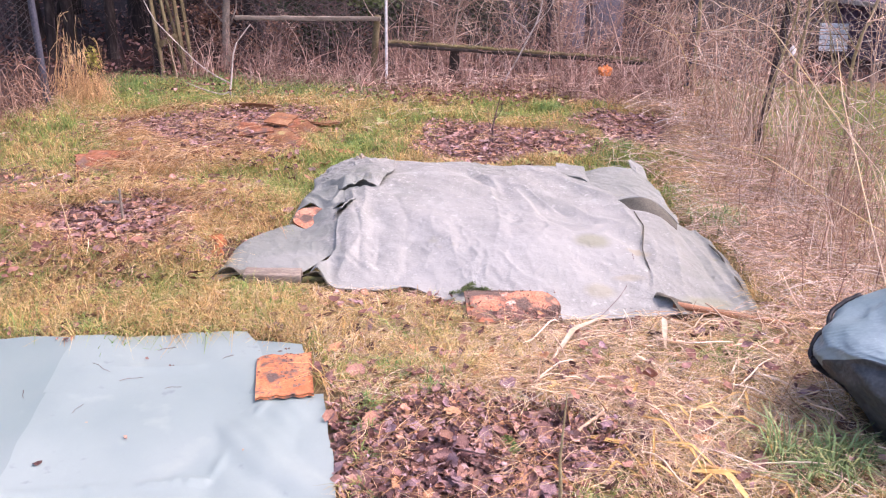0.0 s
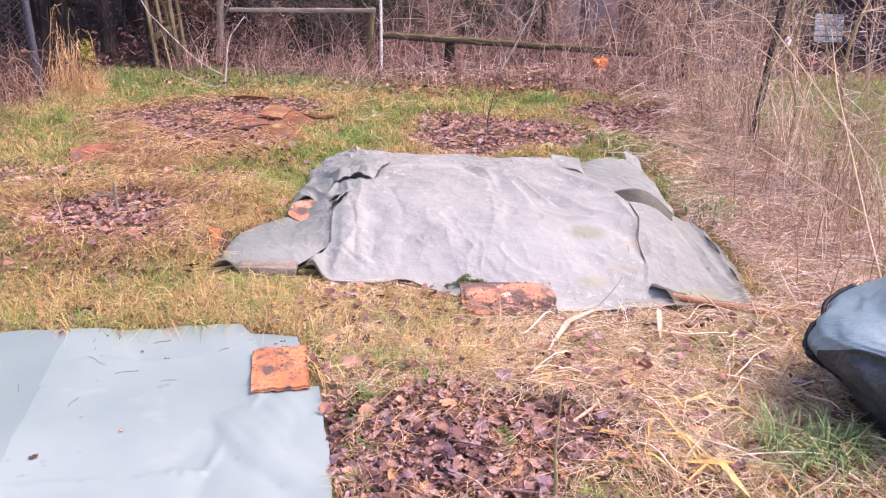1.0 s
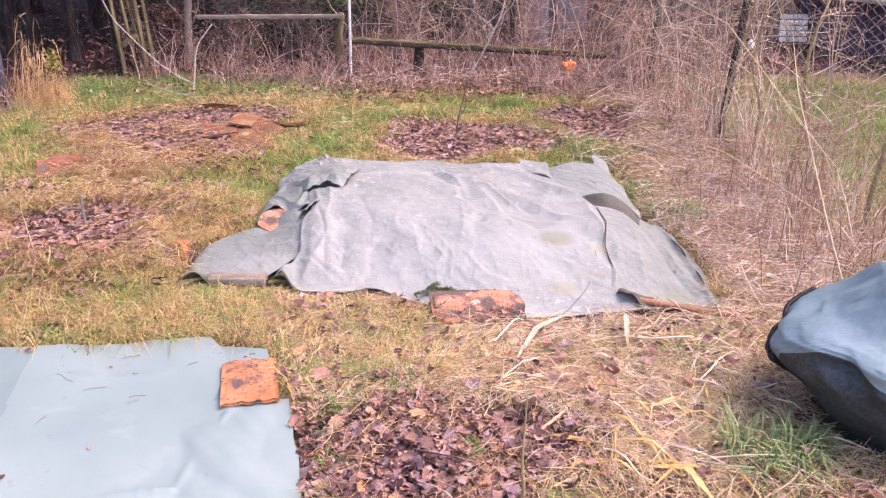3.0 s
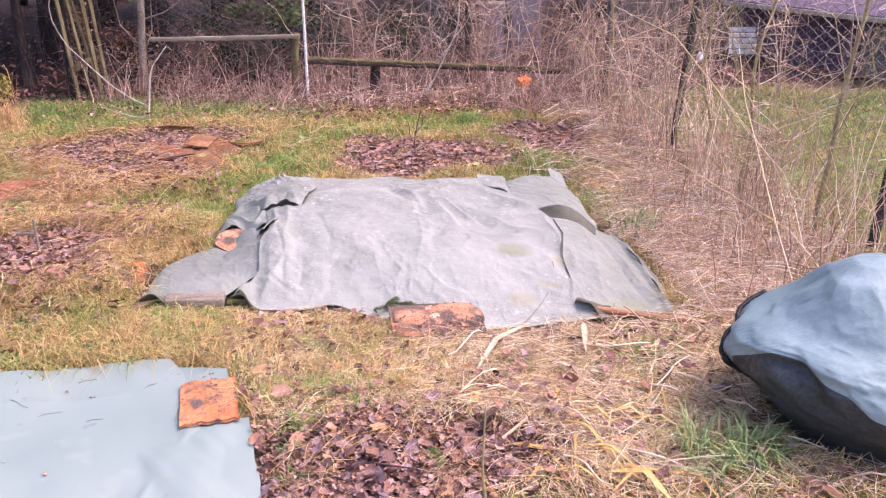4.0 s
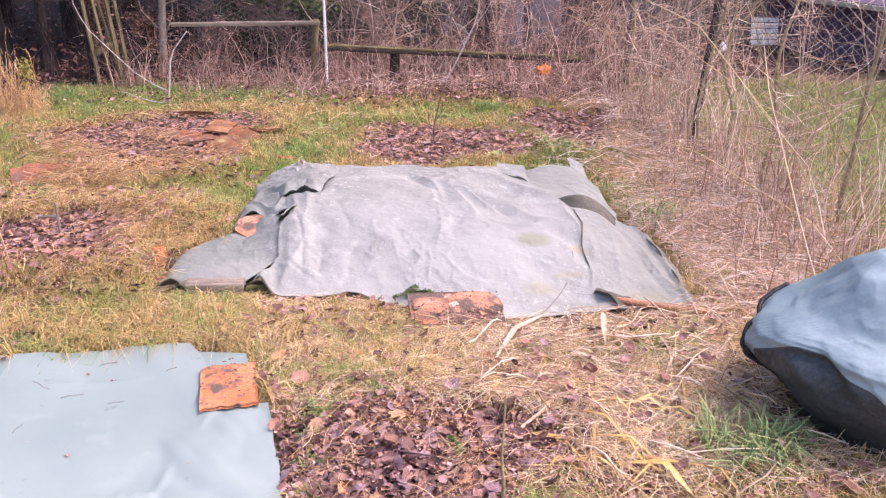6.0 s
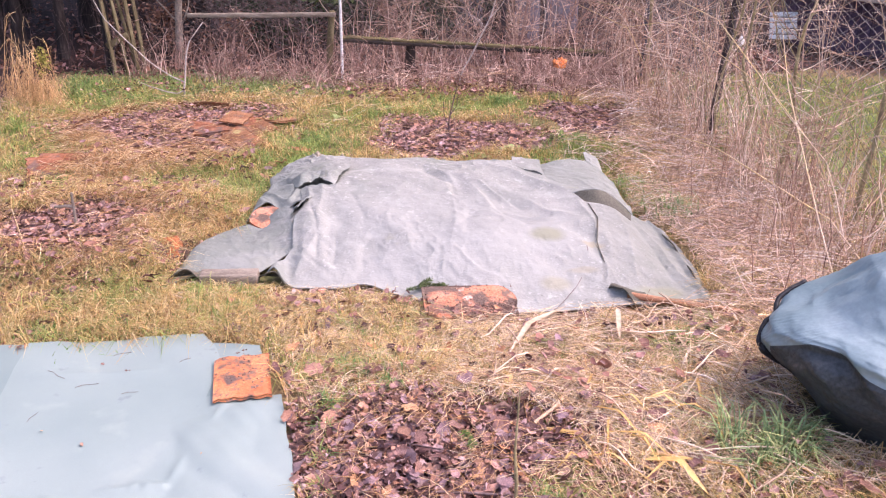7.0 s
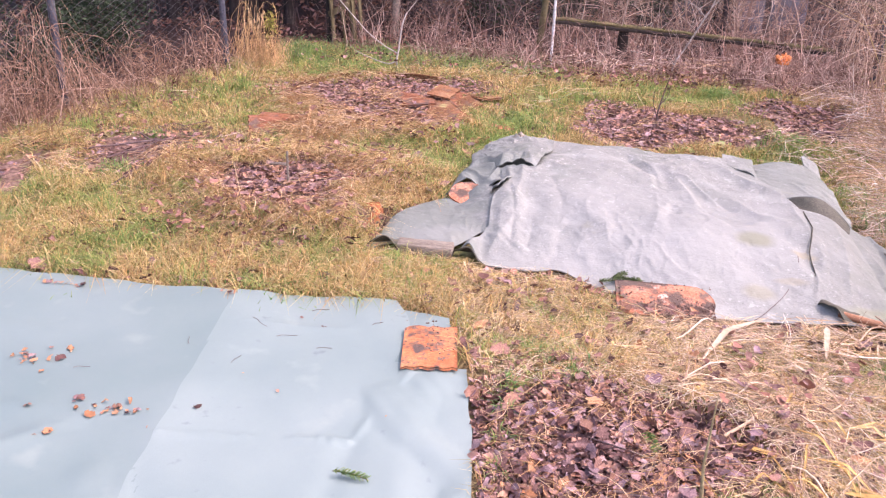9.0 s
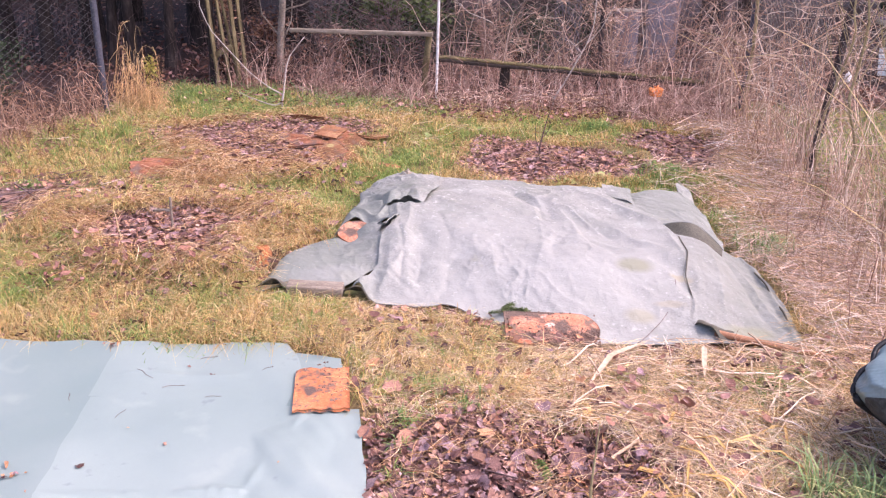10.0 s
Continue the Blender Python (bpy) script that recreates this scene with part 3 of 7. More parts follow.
SU, SY = np.meshgrid(np.linspace(0, 1, 60) ** 2, np.linspace(0.5, 8.2, 90), indexing="ij")
SX = left_fence_x(SY) - 0.03 - 0.05 * waves(SY, SY, 4.0) - 20 * SU
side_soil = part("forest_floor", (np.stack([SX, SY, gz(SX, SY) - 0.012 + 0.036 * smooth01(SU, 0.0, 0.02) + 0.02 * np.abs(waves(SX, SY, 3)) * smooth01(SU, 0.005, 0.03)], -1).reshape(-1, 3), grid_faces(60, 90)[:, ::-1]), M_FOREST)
tagged(side_soil, "dark leaf-strewn woodland soil beside the wire fence", "ground", kind="structure")

# ---- grey tarpaulin over the heap ----
t_front = [(-0.56, 3.365), (-0.525, 3.35), (-0.497, 3.335), (-0.43, 3.275), (-0.27, 3.262), (-0.162, 3.282), (-0.051, 3.224), (0.085, 3.13), (0.26, 3.05), (0.442, 3.022), (0.62, 3.037), (0.84, 3.07)]
# folds: from x, y to x, y, half-width, height
LEFT_FOLDS = [(-0.50, 4.30, -0.42, 3.90, 0.022, 0.016), (-0.42, 3.92, -0.34, 3.42, 0.016, -0.010), (-0.40, 4.22, -0.36, 3.72, 0.022, 0.012), (-0.36, 3.74, -0.42, 3.36, 0.020, 0.010), (-0.28, 4.10, -0.13, 3.72, 0.028, -0.007), (-0.46, 3.50, -0.30, 3.32, 0.018, 0.007),
              (-0.30, 3.66, -0.26, 3.36, 0.014, -0.005), (-0.35, 4.30, -0.12, 4.12, 0.030, 0.007)]
MIDDLE_FOLDS = [(0.12, 4.45, 0.20, 4.18, 0.03, -0.018), (0.18, 4.42, 0.27, 4.10, 0.022, 0.010), (0.36, 4.16, 0.53, 3.90, 0.016, 0.018), (0.39, 4.14, 0.58, 3.86, 0.022, -0.014), (0.46, 3.80, 0.68, 3.70, 0.022, 0.010), (0.25, 3.95, 0.22, 3.45, 0.014, 0.005),
                (0.50, 4.40, 0.80, 4.02, 0.035, 0.018), (0.58, 3.95, 0.76, 3.72, 0.022, 0.012), (0.10, 3.7, 0.6, 3.62, 0.03, 0.004), (0.32, 3.5, 0.40, 3.1, 0.018, 0.005)]
RIGHT_FOLDS = [(0.845, 3.92, 0.845, 3.50, 0.012, 0.009), (0.845, 3.52, 0.835, 3.22, 0.012, 0.009), (1.00, 3.86, 0.98, 3.25, 0.022, 0.009), (1.06, 3.85, 1.15, 3.25, 0.018, -0.008), (1.10, 3.80, 1.20, 3.25, 0.016, 0.011), (1.17, 3.86, 1.235, 3.15, 0.012, -0.004),
               (0.92, 3.7, 0.90, 3.3, 0.016, -0.004)]
TARP_FOLDS = LEFT_FOLDS + MIDDLE_FOLDS + RIGHT_FOLDS
# sagging places: a stepped edge from x, y to x, y, with the low side on its left hand, depth, width
TARP_SAGS = [(0.34, 4.09, 0.52, 3.62, 0.030, 0.40), (0.17, 4.24, 0.27, 3.95, 0.016, 0.14), (-0.385, 3.90, -0.30, 3.42, 0.016, 0.14), (-0.14, 3.66, -0.20, 3.36, 0.010, 0.16), (0.29, 3.92, 0.27, 3.50, 0.008, 0.12),
             (0.70, 3.62, 0.83, 3.36, 0.014, 0.12), (0.02, 3.75, 0.05, 3.45, 0.007, 0.12)]


def front_y(x):
    """The line of the front hem."""
    return np.interp(x, [p[0] for p in t_front], [p[1] for p in t_front])


def tarp_z(x, y):
    """Top of the main cloth over the heap."""
    z = 0.02 + 0.13 * smooth01(x, -0.66, -0.38) * (1 - smooth01(x, 0.84, 1.26)) * smooth01(y - front_y(x), -0.02, 0.60)
    z = z + 0.025 * smooth01(y, 3.36, 3.60) * (1 - smooth01(x, -0.62, -0.45)) + 0.035 * smooth01(y, 3.85, 4.15) * (1 - smooth01(x, -0.60, -0.42))
    z = z + 0.03 * smooth01(x, 0.85, 1.05) * smooth01(y, 3.5, 4.1)
    z = z + 0.02 * np.exp(-(((x - 0.15) / 0.45) ** 2 + ((y - 4.15) / 0.3) ** 2))
    for x0, y0, x1, y1, w, h in TARP_FOLDS:
        dx, dy = x1 - x0, y1 - y0
        u = ((x - x0) * dx + (y - y0) * dy) / (dx * dx + dy * dy)
        bend = 0.012 * np.sin(u * 5 + x0 * 9)
        d = np.abs(((x - x0) * dy - (y - y0) * dx) / math.hypot(dx, dy) - bend)
        z = z + h * np.exp(-np.sqrt((d / w) ** 2 + 0.02)) * 1.25 * smooth01(u, -0.15, 0.25) * (1 - smooth01(u, 0.8, 1.2))
    for x0, y0, x1, y1, deep, wide in TARP_SAGS:
        dx, dy = x1 - x0, y1 - y0
        long = math.hypot(dx, dy)
        u = ((x - x0) * dx + (y - y0) * dy) / long ** 2
        d = ((y - y0) * dx - (x - x0) * dy) / long + 0.014 * np.sin(u * 7 + x0 * 11)
        z = z - deep * smooth01(d, -0.012, 0.030) * (1 - smooth01(d, 0.05, wide)) * smooth01(u, -0.1, 0.2) * (1 - smooth01(u, 0.8, 1.15))
    return z


def ridges(x, y, scale, seed, sharp=5):
    """Narrow wandering ridges, 0 to 1."""
    wx, wy = x + 0.06 * waves(x, y, 4.0, seed + 1), y + 0.06 * waves(x, y, 4.6, seed + 2)
    return (1 - np.abs(np.clip(waves(wx, wy, scale, seed), -1, 1))) ** sharp


def small_creases(x, y, a):
    """Stiff crumples at three sizes, gathered in places."""
    where = np.clip(0.45 + 0.7 * waves(x, y, 2.6, 5.1), 0.1, 1)
    return a * (0.8 * waves(x, y, 4.2, 0.4) + where * (0.55 * ridges(x, y, 6.0, 0.7) + 0.34 * ridges(x, y, 15.0, 2.3) + 0.14 * ridges(x, y, 31.0, 4.3)) + 0.20 * facets(x - 0.3 * y, y + 0.6 * x, 0.05, 8))


tarp = empty("grey_tarpaulin", (0.2, 3.8, 0), "weathered grey canvas tarpaulin draped over a low heap", "tarpaulin")


def cloth(name, front, back, left, right, lift, crease, label="", nu=120, nv=100, shape=None, mat=None, thick=-0.004):
    """One layer of the folded sheet between four edges; lift is its height over the main cloth."""
    p = coons(front, back, left, right, nu, nv)
    x, y = p[..., 0], p[..., 1]
    u, v = np.linspace(0, 1, nu)[:, None], np.linspace(0, 1, nv)[None, :]
    z = tarp_z(x, y) - 0.002 + (lift + 0.002) * np.minimum(v * 7, 1) + small_creases(x, y, crease * 1.35) * np.minimum(v * 9, 1)
    if shape is not None:
        z = z + shape(x, y, u, v)
    if name != "folded_flap":
        z = z - 0.11 * np.exp(-((np.abs(x + 0.425) / 0.085) ** 4 + (np.abs(y - 4.235) / 0.065) ** 4))
    z = np.maximum(z, gz(x, y) + 0.012)
    ob = part(name, local(tarp, (np.stack([x, y, z], -1).reshape(-1, 3), grid_faces(nu, nv))), mat or M_TARP, tarp, label)
    return solid(ob, thick)


def main_shape(x, y, u, v):
    arch = 0.062 * np.exp(-((x + 0.515) / 0.036) ** 2) * np.exp(-v / 0.10) + 0.015 * np.exp(-((x + 0.12) / 0.06) ** 2) * np.exp(-v / 0.05)
    drop = -0.10 * smooth01(v, 0.972, 1.0)
    return arch + drop + 0.008 * np.exp(-u / 0.02) * smooth01(v, 0.1, 0.3) - 0.004 * np.exp(-(1 - u) / 0.02) * smooth01(v, 0.1, 0.2)


def wing_shape(x, y, u, v):
    roll = 0.030 * np.exp(-(1 - v) / 0.10) * (0.6 + 0.4 * np.sin(x * 31)) * smooth01(u, 0.05, 0.4)
    return roll - 0.02 * np.exp(-u / 0.04) - 0.05 * smooth01(u, 0.80, 1.0)


def shoulder_shape(x, y, u, v):
    lip = 0.026 * np.exp(-v / 0.10) * (0.5 + 0.5 * np.sin(x * 37 + 1))
    return lip + 0.020 * ridges(x, y, 9.0, 3.3, 3) * smooth01(u, 0.02, 0.2) - 0.05 * smooth01(u, 0.78, 1.0) - 0.035 * np.exp(-u / 0.06)


def right_shape(x, y, u, v):
    return -0.010 * np.exp(-u / 0.05) + 0.010 * np.exp(-((u - 0.93) / 0.03) ** 2) - 0.02 * smooth01(u, 0.95, 1.0)


def corner_shape(x, y, u, v):
    arch = 0.058 * np.sin(np.pi * np.clip((x - 0.80) / 0.30, 0, 1)) ** 0.8 * np.exp(-v / 0.07)
    return arch - 0.04 * np.exp(-u / 0.05) - 0.015 * smooth01(v, 0.55, 1.0) * (1 - smooth01(x, 0.75, 0.85)) - 0.05 * smooth01(u, 0.92, 1.0) * smooth01(v, 0.1, 0.3) * (1 - smooth01(v, 0.72, 0.88))


cloth("left_wing", [(-0.948, 3.325), (-0.90, 3.375), (-0.848, 3.405), (-0.72, 3.39), (-0.605, 3.40), (-0.56, 3.46), (-0.50, 3.54), (-0.36, 3.60)], [(-0.752, 3.89), (-0.66, 3.955), (-0.56, 3.96), (-0.50, 3.95), (-0.36, 3.97)],
      [(-0.948, 3.325), (-0.945, 3.424), (-0.915, 3.70), (-0.885, 3.80), (-0.83, 3.85), (-0.752, 3.89)], [(-0.36, 3.60), (-0.36, 3.97)], 0.0, 0.010, "side wing of the canvas, shade and dirt in its colour", 110, 90, wing_shape)
cloth("left_shoulder", [(-0.745, 3.97), (-0.70, 4.03), (-0.64, 4.06), (-0.585, 4.03), (-0.545, 3.95), (-0.47, 3.93), (-0.36, 3.95)], [(-0.685, 4.54), (-0.63, 4.60), (-0.568, 4.69), (-0.46, 4.72), (-0.36, 4.70)],
      [(-0.745, 3.97), (-0.718, 4.10), (-0.706, 4.26), (-0.675, 4.42), (-0.685, 4.54)], [(-0.36, 3.95), (-0.36, 4.70)], 0.012, 0.014, "crumpled shoulder of the canvas", 110, 100, shoulder_shape)
cloth("sheet", t_front, [(-0.45, 4.66), (-0.298, 4.675), (0.09, 4.635), (0.26, 4.63), (0.50, 4.61), (0.58, 4.60), (0.64, 4.665), (0.74, 4.60)],
      [(-0.56, 3.365), (-0.49, 3.46), (-0.463, 3.55), (-0.475, 3.68), (-0.48, 3.79), (-0.446, 3.88), (-0.471, 4.04), (-0.515, 4.28), (-0.50, 4.45), (-0.45, 4.66)],
      [(0.84, 3.07), (0.815, 3.20), (0.835, 3.33), (0.83, 3.49), (0.875, 3.70), (0.865, 3.88), (0.80, 4.08), (0.735, 4.26), (0.74, 4.60)], 0.012, 0.0105, "", 240, 180, main_shape)
cloth("right_wing", [(0.76, 3.07), (0.938, 3.087), (1.10, 3.09), (1.238, 3.105)], [(0.78, 3.97), (0.92, 3.97), (1.05, 3.93), (1.14, 3.88), (1.20, 3.87)],
      [(0.76, 3.07), (0.76, 3.5), (0.78, 3.97)], [(1.238, 3.105), (1.258, 3.364), (1.262, 3.63), (1.245, 3.80), (1.20, 3.87)], 0.0, 0.010, "side wing of the canvas with a folded hem", 110, 110, right_shape)
cloth("back_corner", [(0.72, 4.02), (0.82, 3.99), (0.93, 3.965), (1.04, 3.90), (1.10, 3.905)], [(0.70, 4.60), (0.80, 4.60), (0.97, 4.60), (1.01, 4.63), (1.03, 4.82), (1.09, 4.84)],
      [(0.72, 4.02), (0.68, 4.25), (0.70, 4.60)], [(1.10, 3.905), (1.127, 4.10), (1.148, 4.38), (1.125, 4.58), (1.105, 4.68), (1.09, 4.84)], 0.004, 0.010, "turned-back corner of the canvas", 100, 100, corner_shape)


def flap(name, left, right, back_left, back_right, arch, label="", skew=0.0, nu=30, nv=16, mat=None, jag=0.0):
    """A turned-up fold of the sheet: its lip arches between left and right, its root lies on the heap. Heights are over the sheet."""
    u, v = np.linspace(0, 1, nu)[:, None, None], np.linspace(0, 1, nv)[None, :, None]
    lip = (1 - u) * np.array(left) + u * np.array(right)
    root = (1 - u) * np.array(back_left) + u * np.array(back_right)
    p = (1 - v) * lip + v * root
    bow = np.sin(np.pi * np.clip(u[..., 0] ** (1 + skew), 0, 1)) * np.cos(v[..., 0] * np.pi / 2) ** 1.2
    p[..., 1] += 0.012 * np.sin(u[..., 0] * 9 + arch * 40) * (1 - v[..., 0])
    zig = np.interp(u[..., 0], (0, 0.16, 0.34, 0.45, 0.58, 0.72, 0.86, 1.0), (0.2, 0.9, 0.3, -1.0, -0.2, -1.0, 0.6, 1.0))
    p[..., 1] += jag * zig * (1 - v[..., 0]) ** 1.5
    p[..., 2] += tarp_z(p[..., 0], p[..., 1]) + arch * bow + 0.25 * jag * zig * (1 - v[..., 0]) + 0.005 * facets(p[..., 0], p[..., 1], 0.06, 3)
    ob = part(name, local(tarp, (p.reshape(-1, 3), grid_faces(nu, nv))), mat or M_TARP, tarp, label)
    return solid(ob, 0.004)


def folded_top(x, y, u, v):
    lip = np.interp(u, (0, 0.25, 0.42, 0.55, 0.68, 0.8, 0.95, 1.0), (0.0, 0.004, 0.020, 0.032, 0.018, 0.026, 0.022, 0.006))
    return lip * (1 - v) ** 1.4 + 0.008 * ridges(x, y, 11.0, 1.9, 3) - 0.10 * smooth01(v, 0.94, 1.0) - 0.02 * np.exp(-u / 0.05)


cloth("folded_flap", [(-0.665, 4.36), (-0.57, 4.28), (-0.50, 4.14), (-0.45, 4.19), (-0.405, 4.225), (-0.375, 4.17), (-0.325, 4.15)], [(-0.60, 4.58), (-0.53, 4.66), (-0.42, 4.65), (-0.27, 4.62)],
      [(-0.665, 4.36), (-0.685, 4.48), (-0.60, 4.58)], [(-0.325, 4.15), (-0.26, 4.39), (-0.27, 4.62)], 0.022, 0.006, "turned-over canvas corner with an eyelet", 70, 50, folded_top, None, 0.004)
flap("side_fold", (-0.50, 3.83, 0.020), (-0.425, 3.90, 0.024), (-0.505, 3.93, 0.004), (-0.415, 3.98, 0.0), 0.022, "small upturned edge of the canvas", 0.0, 24, 14, None, 0.012)
flap("cuff_lining", (0.825, 3.985, 0.006), (1.085, 3.895, 0.006), (0.85, 3.91, 0.002), (1.07, 3.82, 0.004), 0.052, "olive underside of the fold", -0.15, 30, 10, M_TARP_IN)
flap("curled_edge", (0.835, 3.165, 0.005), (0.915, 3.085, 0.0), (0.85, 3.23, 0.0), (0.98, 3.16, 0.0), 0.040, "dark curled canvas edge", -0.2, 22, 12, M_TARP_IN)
# Dark lip stands in for the shaded opening under the arched hem.
flap("hem_curl", (-0.588, 3.345, 0.0), (-0.465, 3.305, 0.0), (-0.57, 3.41, -0.01), (-0.47, 3.39, -0.01), 0.046, "canvas lip with the hem opening's shade in its colour", 0.0, 20, 10, M_TARP_IN)
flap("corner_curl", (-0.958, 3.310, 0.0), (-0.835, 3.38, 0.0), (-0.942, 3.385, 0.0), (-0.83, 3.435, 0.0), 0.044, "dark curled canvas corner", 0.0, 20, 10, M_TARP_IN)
flap("back_fold", (0.585, 4.44, 0.006), (0.72, 4.30, 0.006), (0.60, 4.63, 0.010), (0.745, 4.58, 0.004), 0.008, "small fold at the back edge", 0.3)


def eyelet(at, rx):
    a = np.linspace(0, 2 * np.pi, 17)
    ringp = np.stack([0.009 * np.cos(a), 0.009 * np.sin(a), 0 * a], -1)
    m = pose(*at, rx, 0, 20)
    vf = moved(tube(ringp, 0.0028, 5), m)
    part("eyelet", local(tarp, vf), M_METAL, tarp, "dull metal eyelet")


eyelet((-0.315, 4.34, float(tarp_z(-0.315, 4.34)) + 0.040), 20)
# seam stitched along the sheet and a loose cord on it
seam_y = np.linspace(3.88, 3.22, 34)
seam_x = np.interp(seam_y, (3.20, 3.33, 3.49, 3.70, 3.88), (0.812, 0.832, 0.828, 0.872, 0.865)) + 0.014
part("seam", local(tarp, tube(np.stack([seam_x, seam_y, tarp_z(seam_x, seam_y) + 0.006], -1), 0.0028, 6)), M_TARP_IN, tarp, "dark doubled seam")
# The shade of the folded right border is drawn as a dark tube.
hem_y = np.linspace(3.80, 3.14, 30)
hem_x = np.interp(hem_y, (3.10, 3.36, 3.63, 3.80), (1.208, 1.226, 1.228, 1.205))
part("edge_hem", local(tarp, tube(np.stack([hem_x, hem_y, tarp_z(hem_x, hem_y) + 0.006 + 0.006 * np.sin(hem_y * 21)], -1), 0.0045, 6)), M_TARP_IN, tarp, "border fold crease, its shade drawn as a dark line")
cy_ = np.linspace(3.44, 3.03, 24)
cx_ = 0.79 - 0.20 * ((3.44 - cy_) / 0.41) ** 1.8
part("cord", local(tarp, tube(np.stack([cx_, cy_, tarp_z(cx_, cy_) + 0.014 * np.clip((cy_ - 3.03) * 12, 0.3, 1)], -1), 0.0012, 5)), M_TWIG, tarp, "thin dark cord")
TARP_POLY = [(-0.948, 3.33), (-0.72, 3.39), (-0.58, 3.38), *t_front[1:], (0.938, 3.09), (1.238, 3.105), (1.258, 3.364), (1.262, 3.63), (1.245, 3.80), (1.12, 3.92), (1.127, 4.10), (1.148, 4.38), (1.138, 4.70), (1.09, 4.88), (0.97, 4.67), (0.74, 4.60), (0.26, 4.63),
             (-0.298, 4.675), (-0.53, 4.69), (-0.685, 4.54), (-0.675, 4.42), (-0.706, 4.26), (-0.745, 3.95), (-0.885, 3.80), (-0.915, 3.70)]

# ---- pale green sheet on the ground in front ----
b_right = [(-0.17, 1.10), (-0.22, 1.60), (-0.262, 1.85), (-0.30, 2.10), (-0.365, 2.425)]
blue = empty("green_ground_sheet", (-1.2, 2.2, 0), "pale blue-green woven plastic sheet folded flat on the grass", "ground sheet")


def blue_z(x, y):
    """Top of the flat sheet."""
    return np.maximum(0.028 + 0.009 * waves(x, y, 2.3, 0.7) + 0.003 * waves(x, y, 7.0, 1.9), gz(x, y) + 0.008) + 0.006


def flat_sheet(name, front, back, left, right, lift, mat, label="", creases=(), nu=110, nv=80):
    p = coons(front, back, left, right, nu, nv)
    p[..., 0], p[..., 1] = p[..., 0] + 0.006 * waves(p[..., 0], p[..., 1], 9, 0.3), p[..., 1] + 0.007 * waves(p[..., 0], p[..., 1], 8, 2.0)
    x, y = p[..., 0], p[..., 1]
    u, v = np.linspace(0, 1, nu)[:, None], np.linspace(0, 1, nv)[None, :]
    rise = lift * (0.3 + 0.7 * np.minimum(u * 9, 1) * np.minimum(v * 9, 1))
    z = 0.028 + rise + 0.009 * waves(x, y, 2.3, 0.7) + 0.003 * waves(x, y, 7.0, 1.9)
    for x0, y0, x1, y1, w, h in creases:
        dx, dy = x1 - x0, y1 - y0
        q = ((x - x0) * dx + (y - y0) * dy) / (dx * dx + dy * dy)
        d = np.abs((x - x0) * dy - (y - y0) * dx) / math.hypot(dx, dy) + 0.002 * np.sin(q * 19)
        z = z + h * np.exp(-(d / w) ** 2) * smooth01(q, -0.1, 0.1) * (1 - smooth01(q, 0.9, 1.1))
    z = np.maximum(z, gz(x, y) + 0.008 + rise)
    return solid(part(name, local(blue, (np.stack([x, y, z], -1).reshape(-1, 3), grid_faces(nu, nv))), mat, blue, label), 0.0008)


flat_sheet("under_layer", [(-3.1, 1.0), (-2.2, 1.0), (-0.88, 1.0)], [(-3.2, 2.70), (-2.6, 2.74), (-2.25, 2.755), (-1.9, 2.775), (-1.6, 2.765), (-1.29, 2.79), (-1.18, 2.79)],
           [(-3.1, 1.0), (-3.2, 2.70)], [(-0.88, 1.0), (-1.18, 2.79)], 0.0, M_BLUE_SHADED, "lower layer of the sheet with shade in its colour",
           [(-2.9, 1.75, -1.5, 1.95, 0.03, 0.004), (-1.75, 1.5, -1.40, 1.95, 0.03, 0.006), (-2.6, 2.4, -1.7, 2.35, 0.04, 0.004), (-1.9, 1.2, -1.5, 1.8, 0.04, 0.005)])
flat_sheet("lower_fold", [(-1.0, 1.08), (-0.6, 1.09), (-0.17, 1.10)], [(-1.245, 2.44), (-1.0, 2.425), (-0.66, 2.42), (-0.365, 2.425)],
           [(-1.0, 1.08), (-1.15, 1.70), (-1.245, 2.44)], b_right, 0.0012, M_BLUE, "",
           [(-1.215, 1.905, -0.72, 1.975, 0.006, 0.008), (-0.74, 1.975, -0.62, 1.985, 0.008, 0.013), (-0.62, 2.00, -0.53, 2.42, 0.016, 0.006), (-0.62, 2.03, -0.62, 1.5, 0.04, -0.008), (-0.50, 2.2, -0.42, 1.6, 0.05, 0.006)])
flat_sheet("upper_fold", [(-1.25, 2.415), (-1.0, 2.40), (-0.60, 2.40)], [(-1.30, 2.805), (-1.0, 2.83), (-0.82, 2.855), (-0.70, 2.865)],
           [(-1.25, 2.415), (-1.30, 2.805)], [(-0.60, 2.40), (-0.60, 2.64), (-0.65, 2.78), (-0.70, 2.865)], 0.0022, M_BLUE, "",
           [(-1.2, 2.58, -0.8, 2.60, 0.03, 0.005)])
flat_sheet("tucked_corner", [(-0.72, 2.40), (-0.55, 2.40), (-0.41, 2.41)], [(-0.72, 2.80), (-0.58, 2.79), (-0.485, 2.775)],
           [(-0.72, 2.40), (-0.72, 2.80)], [(-0.41, 2.41), (-0.445, 2.60), (-0.485, 2.775)], 0.0, M_BLUE_SHADED, "", (), 30, 40)


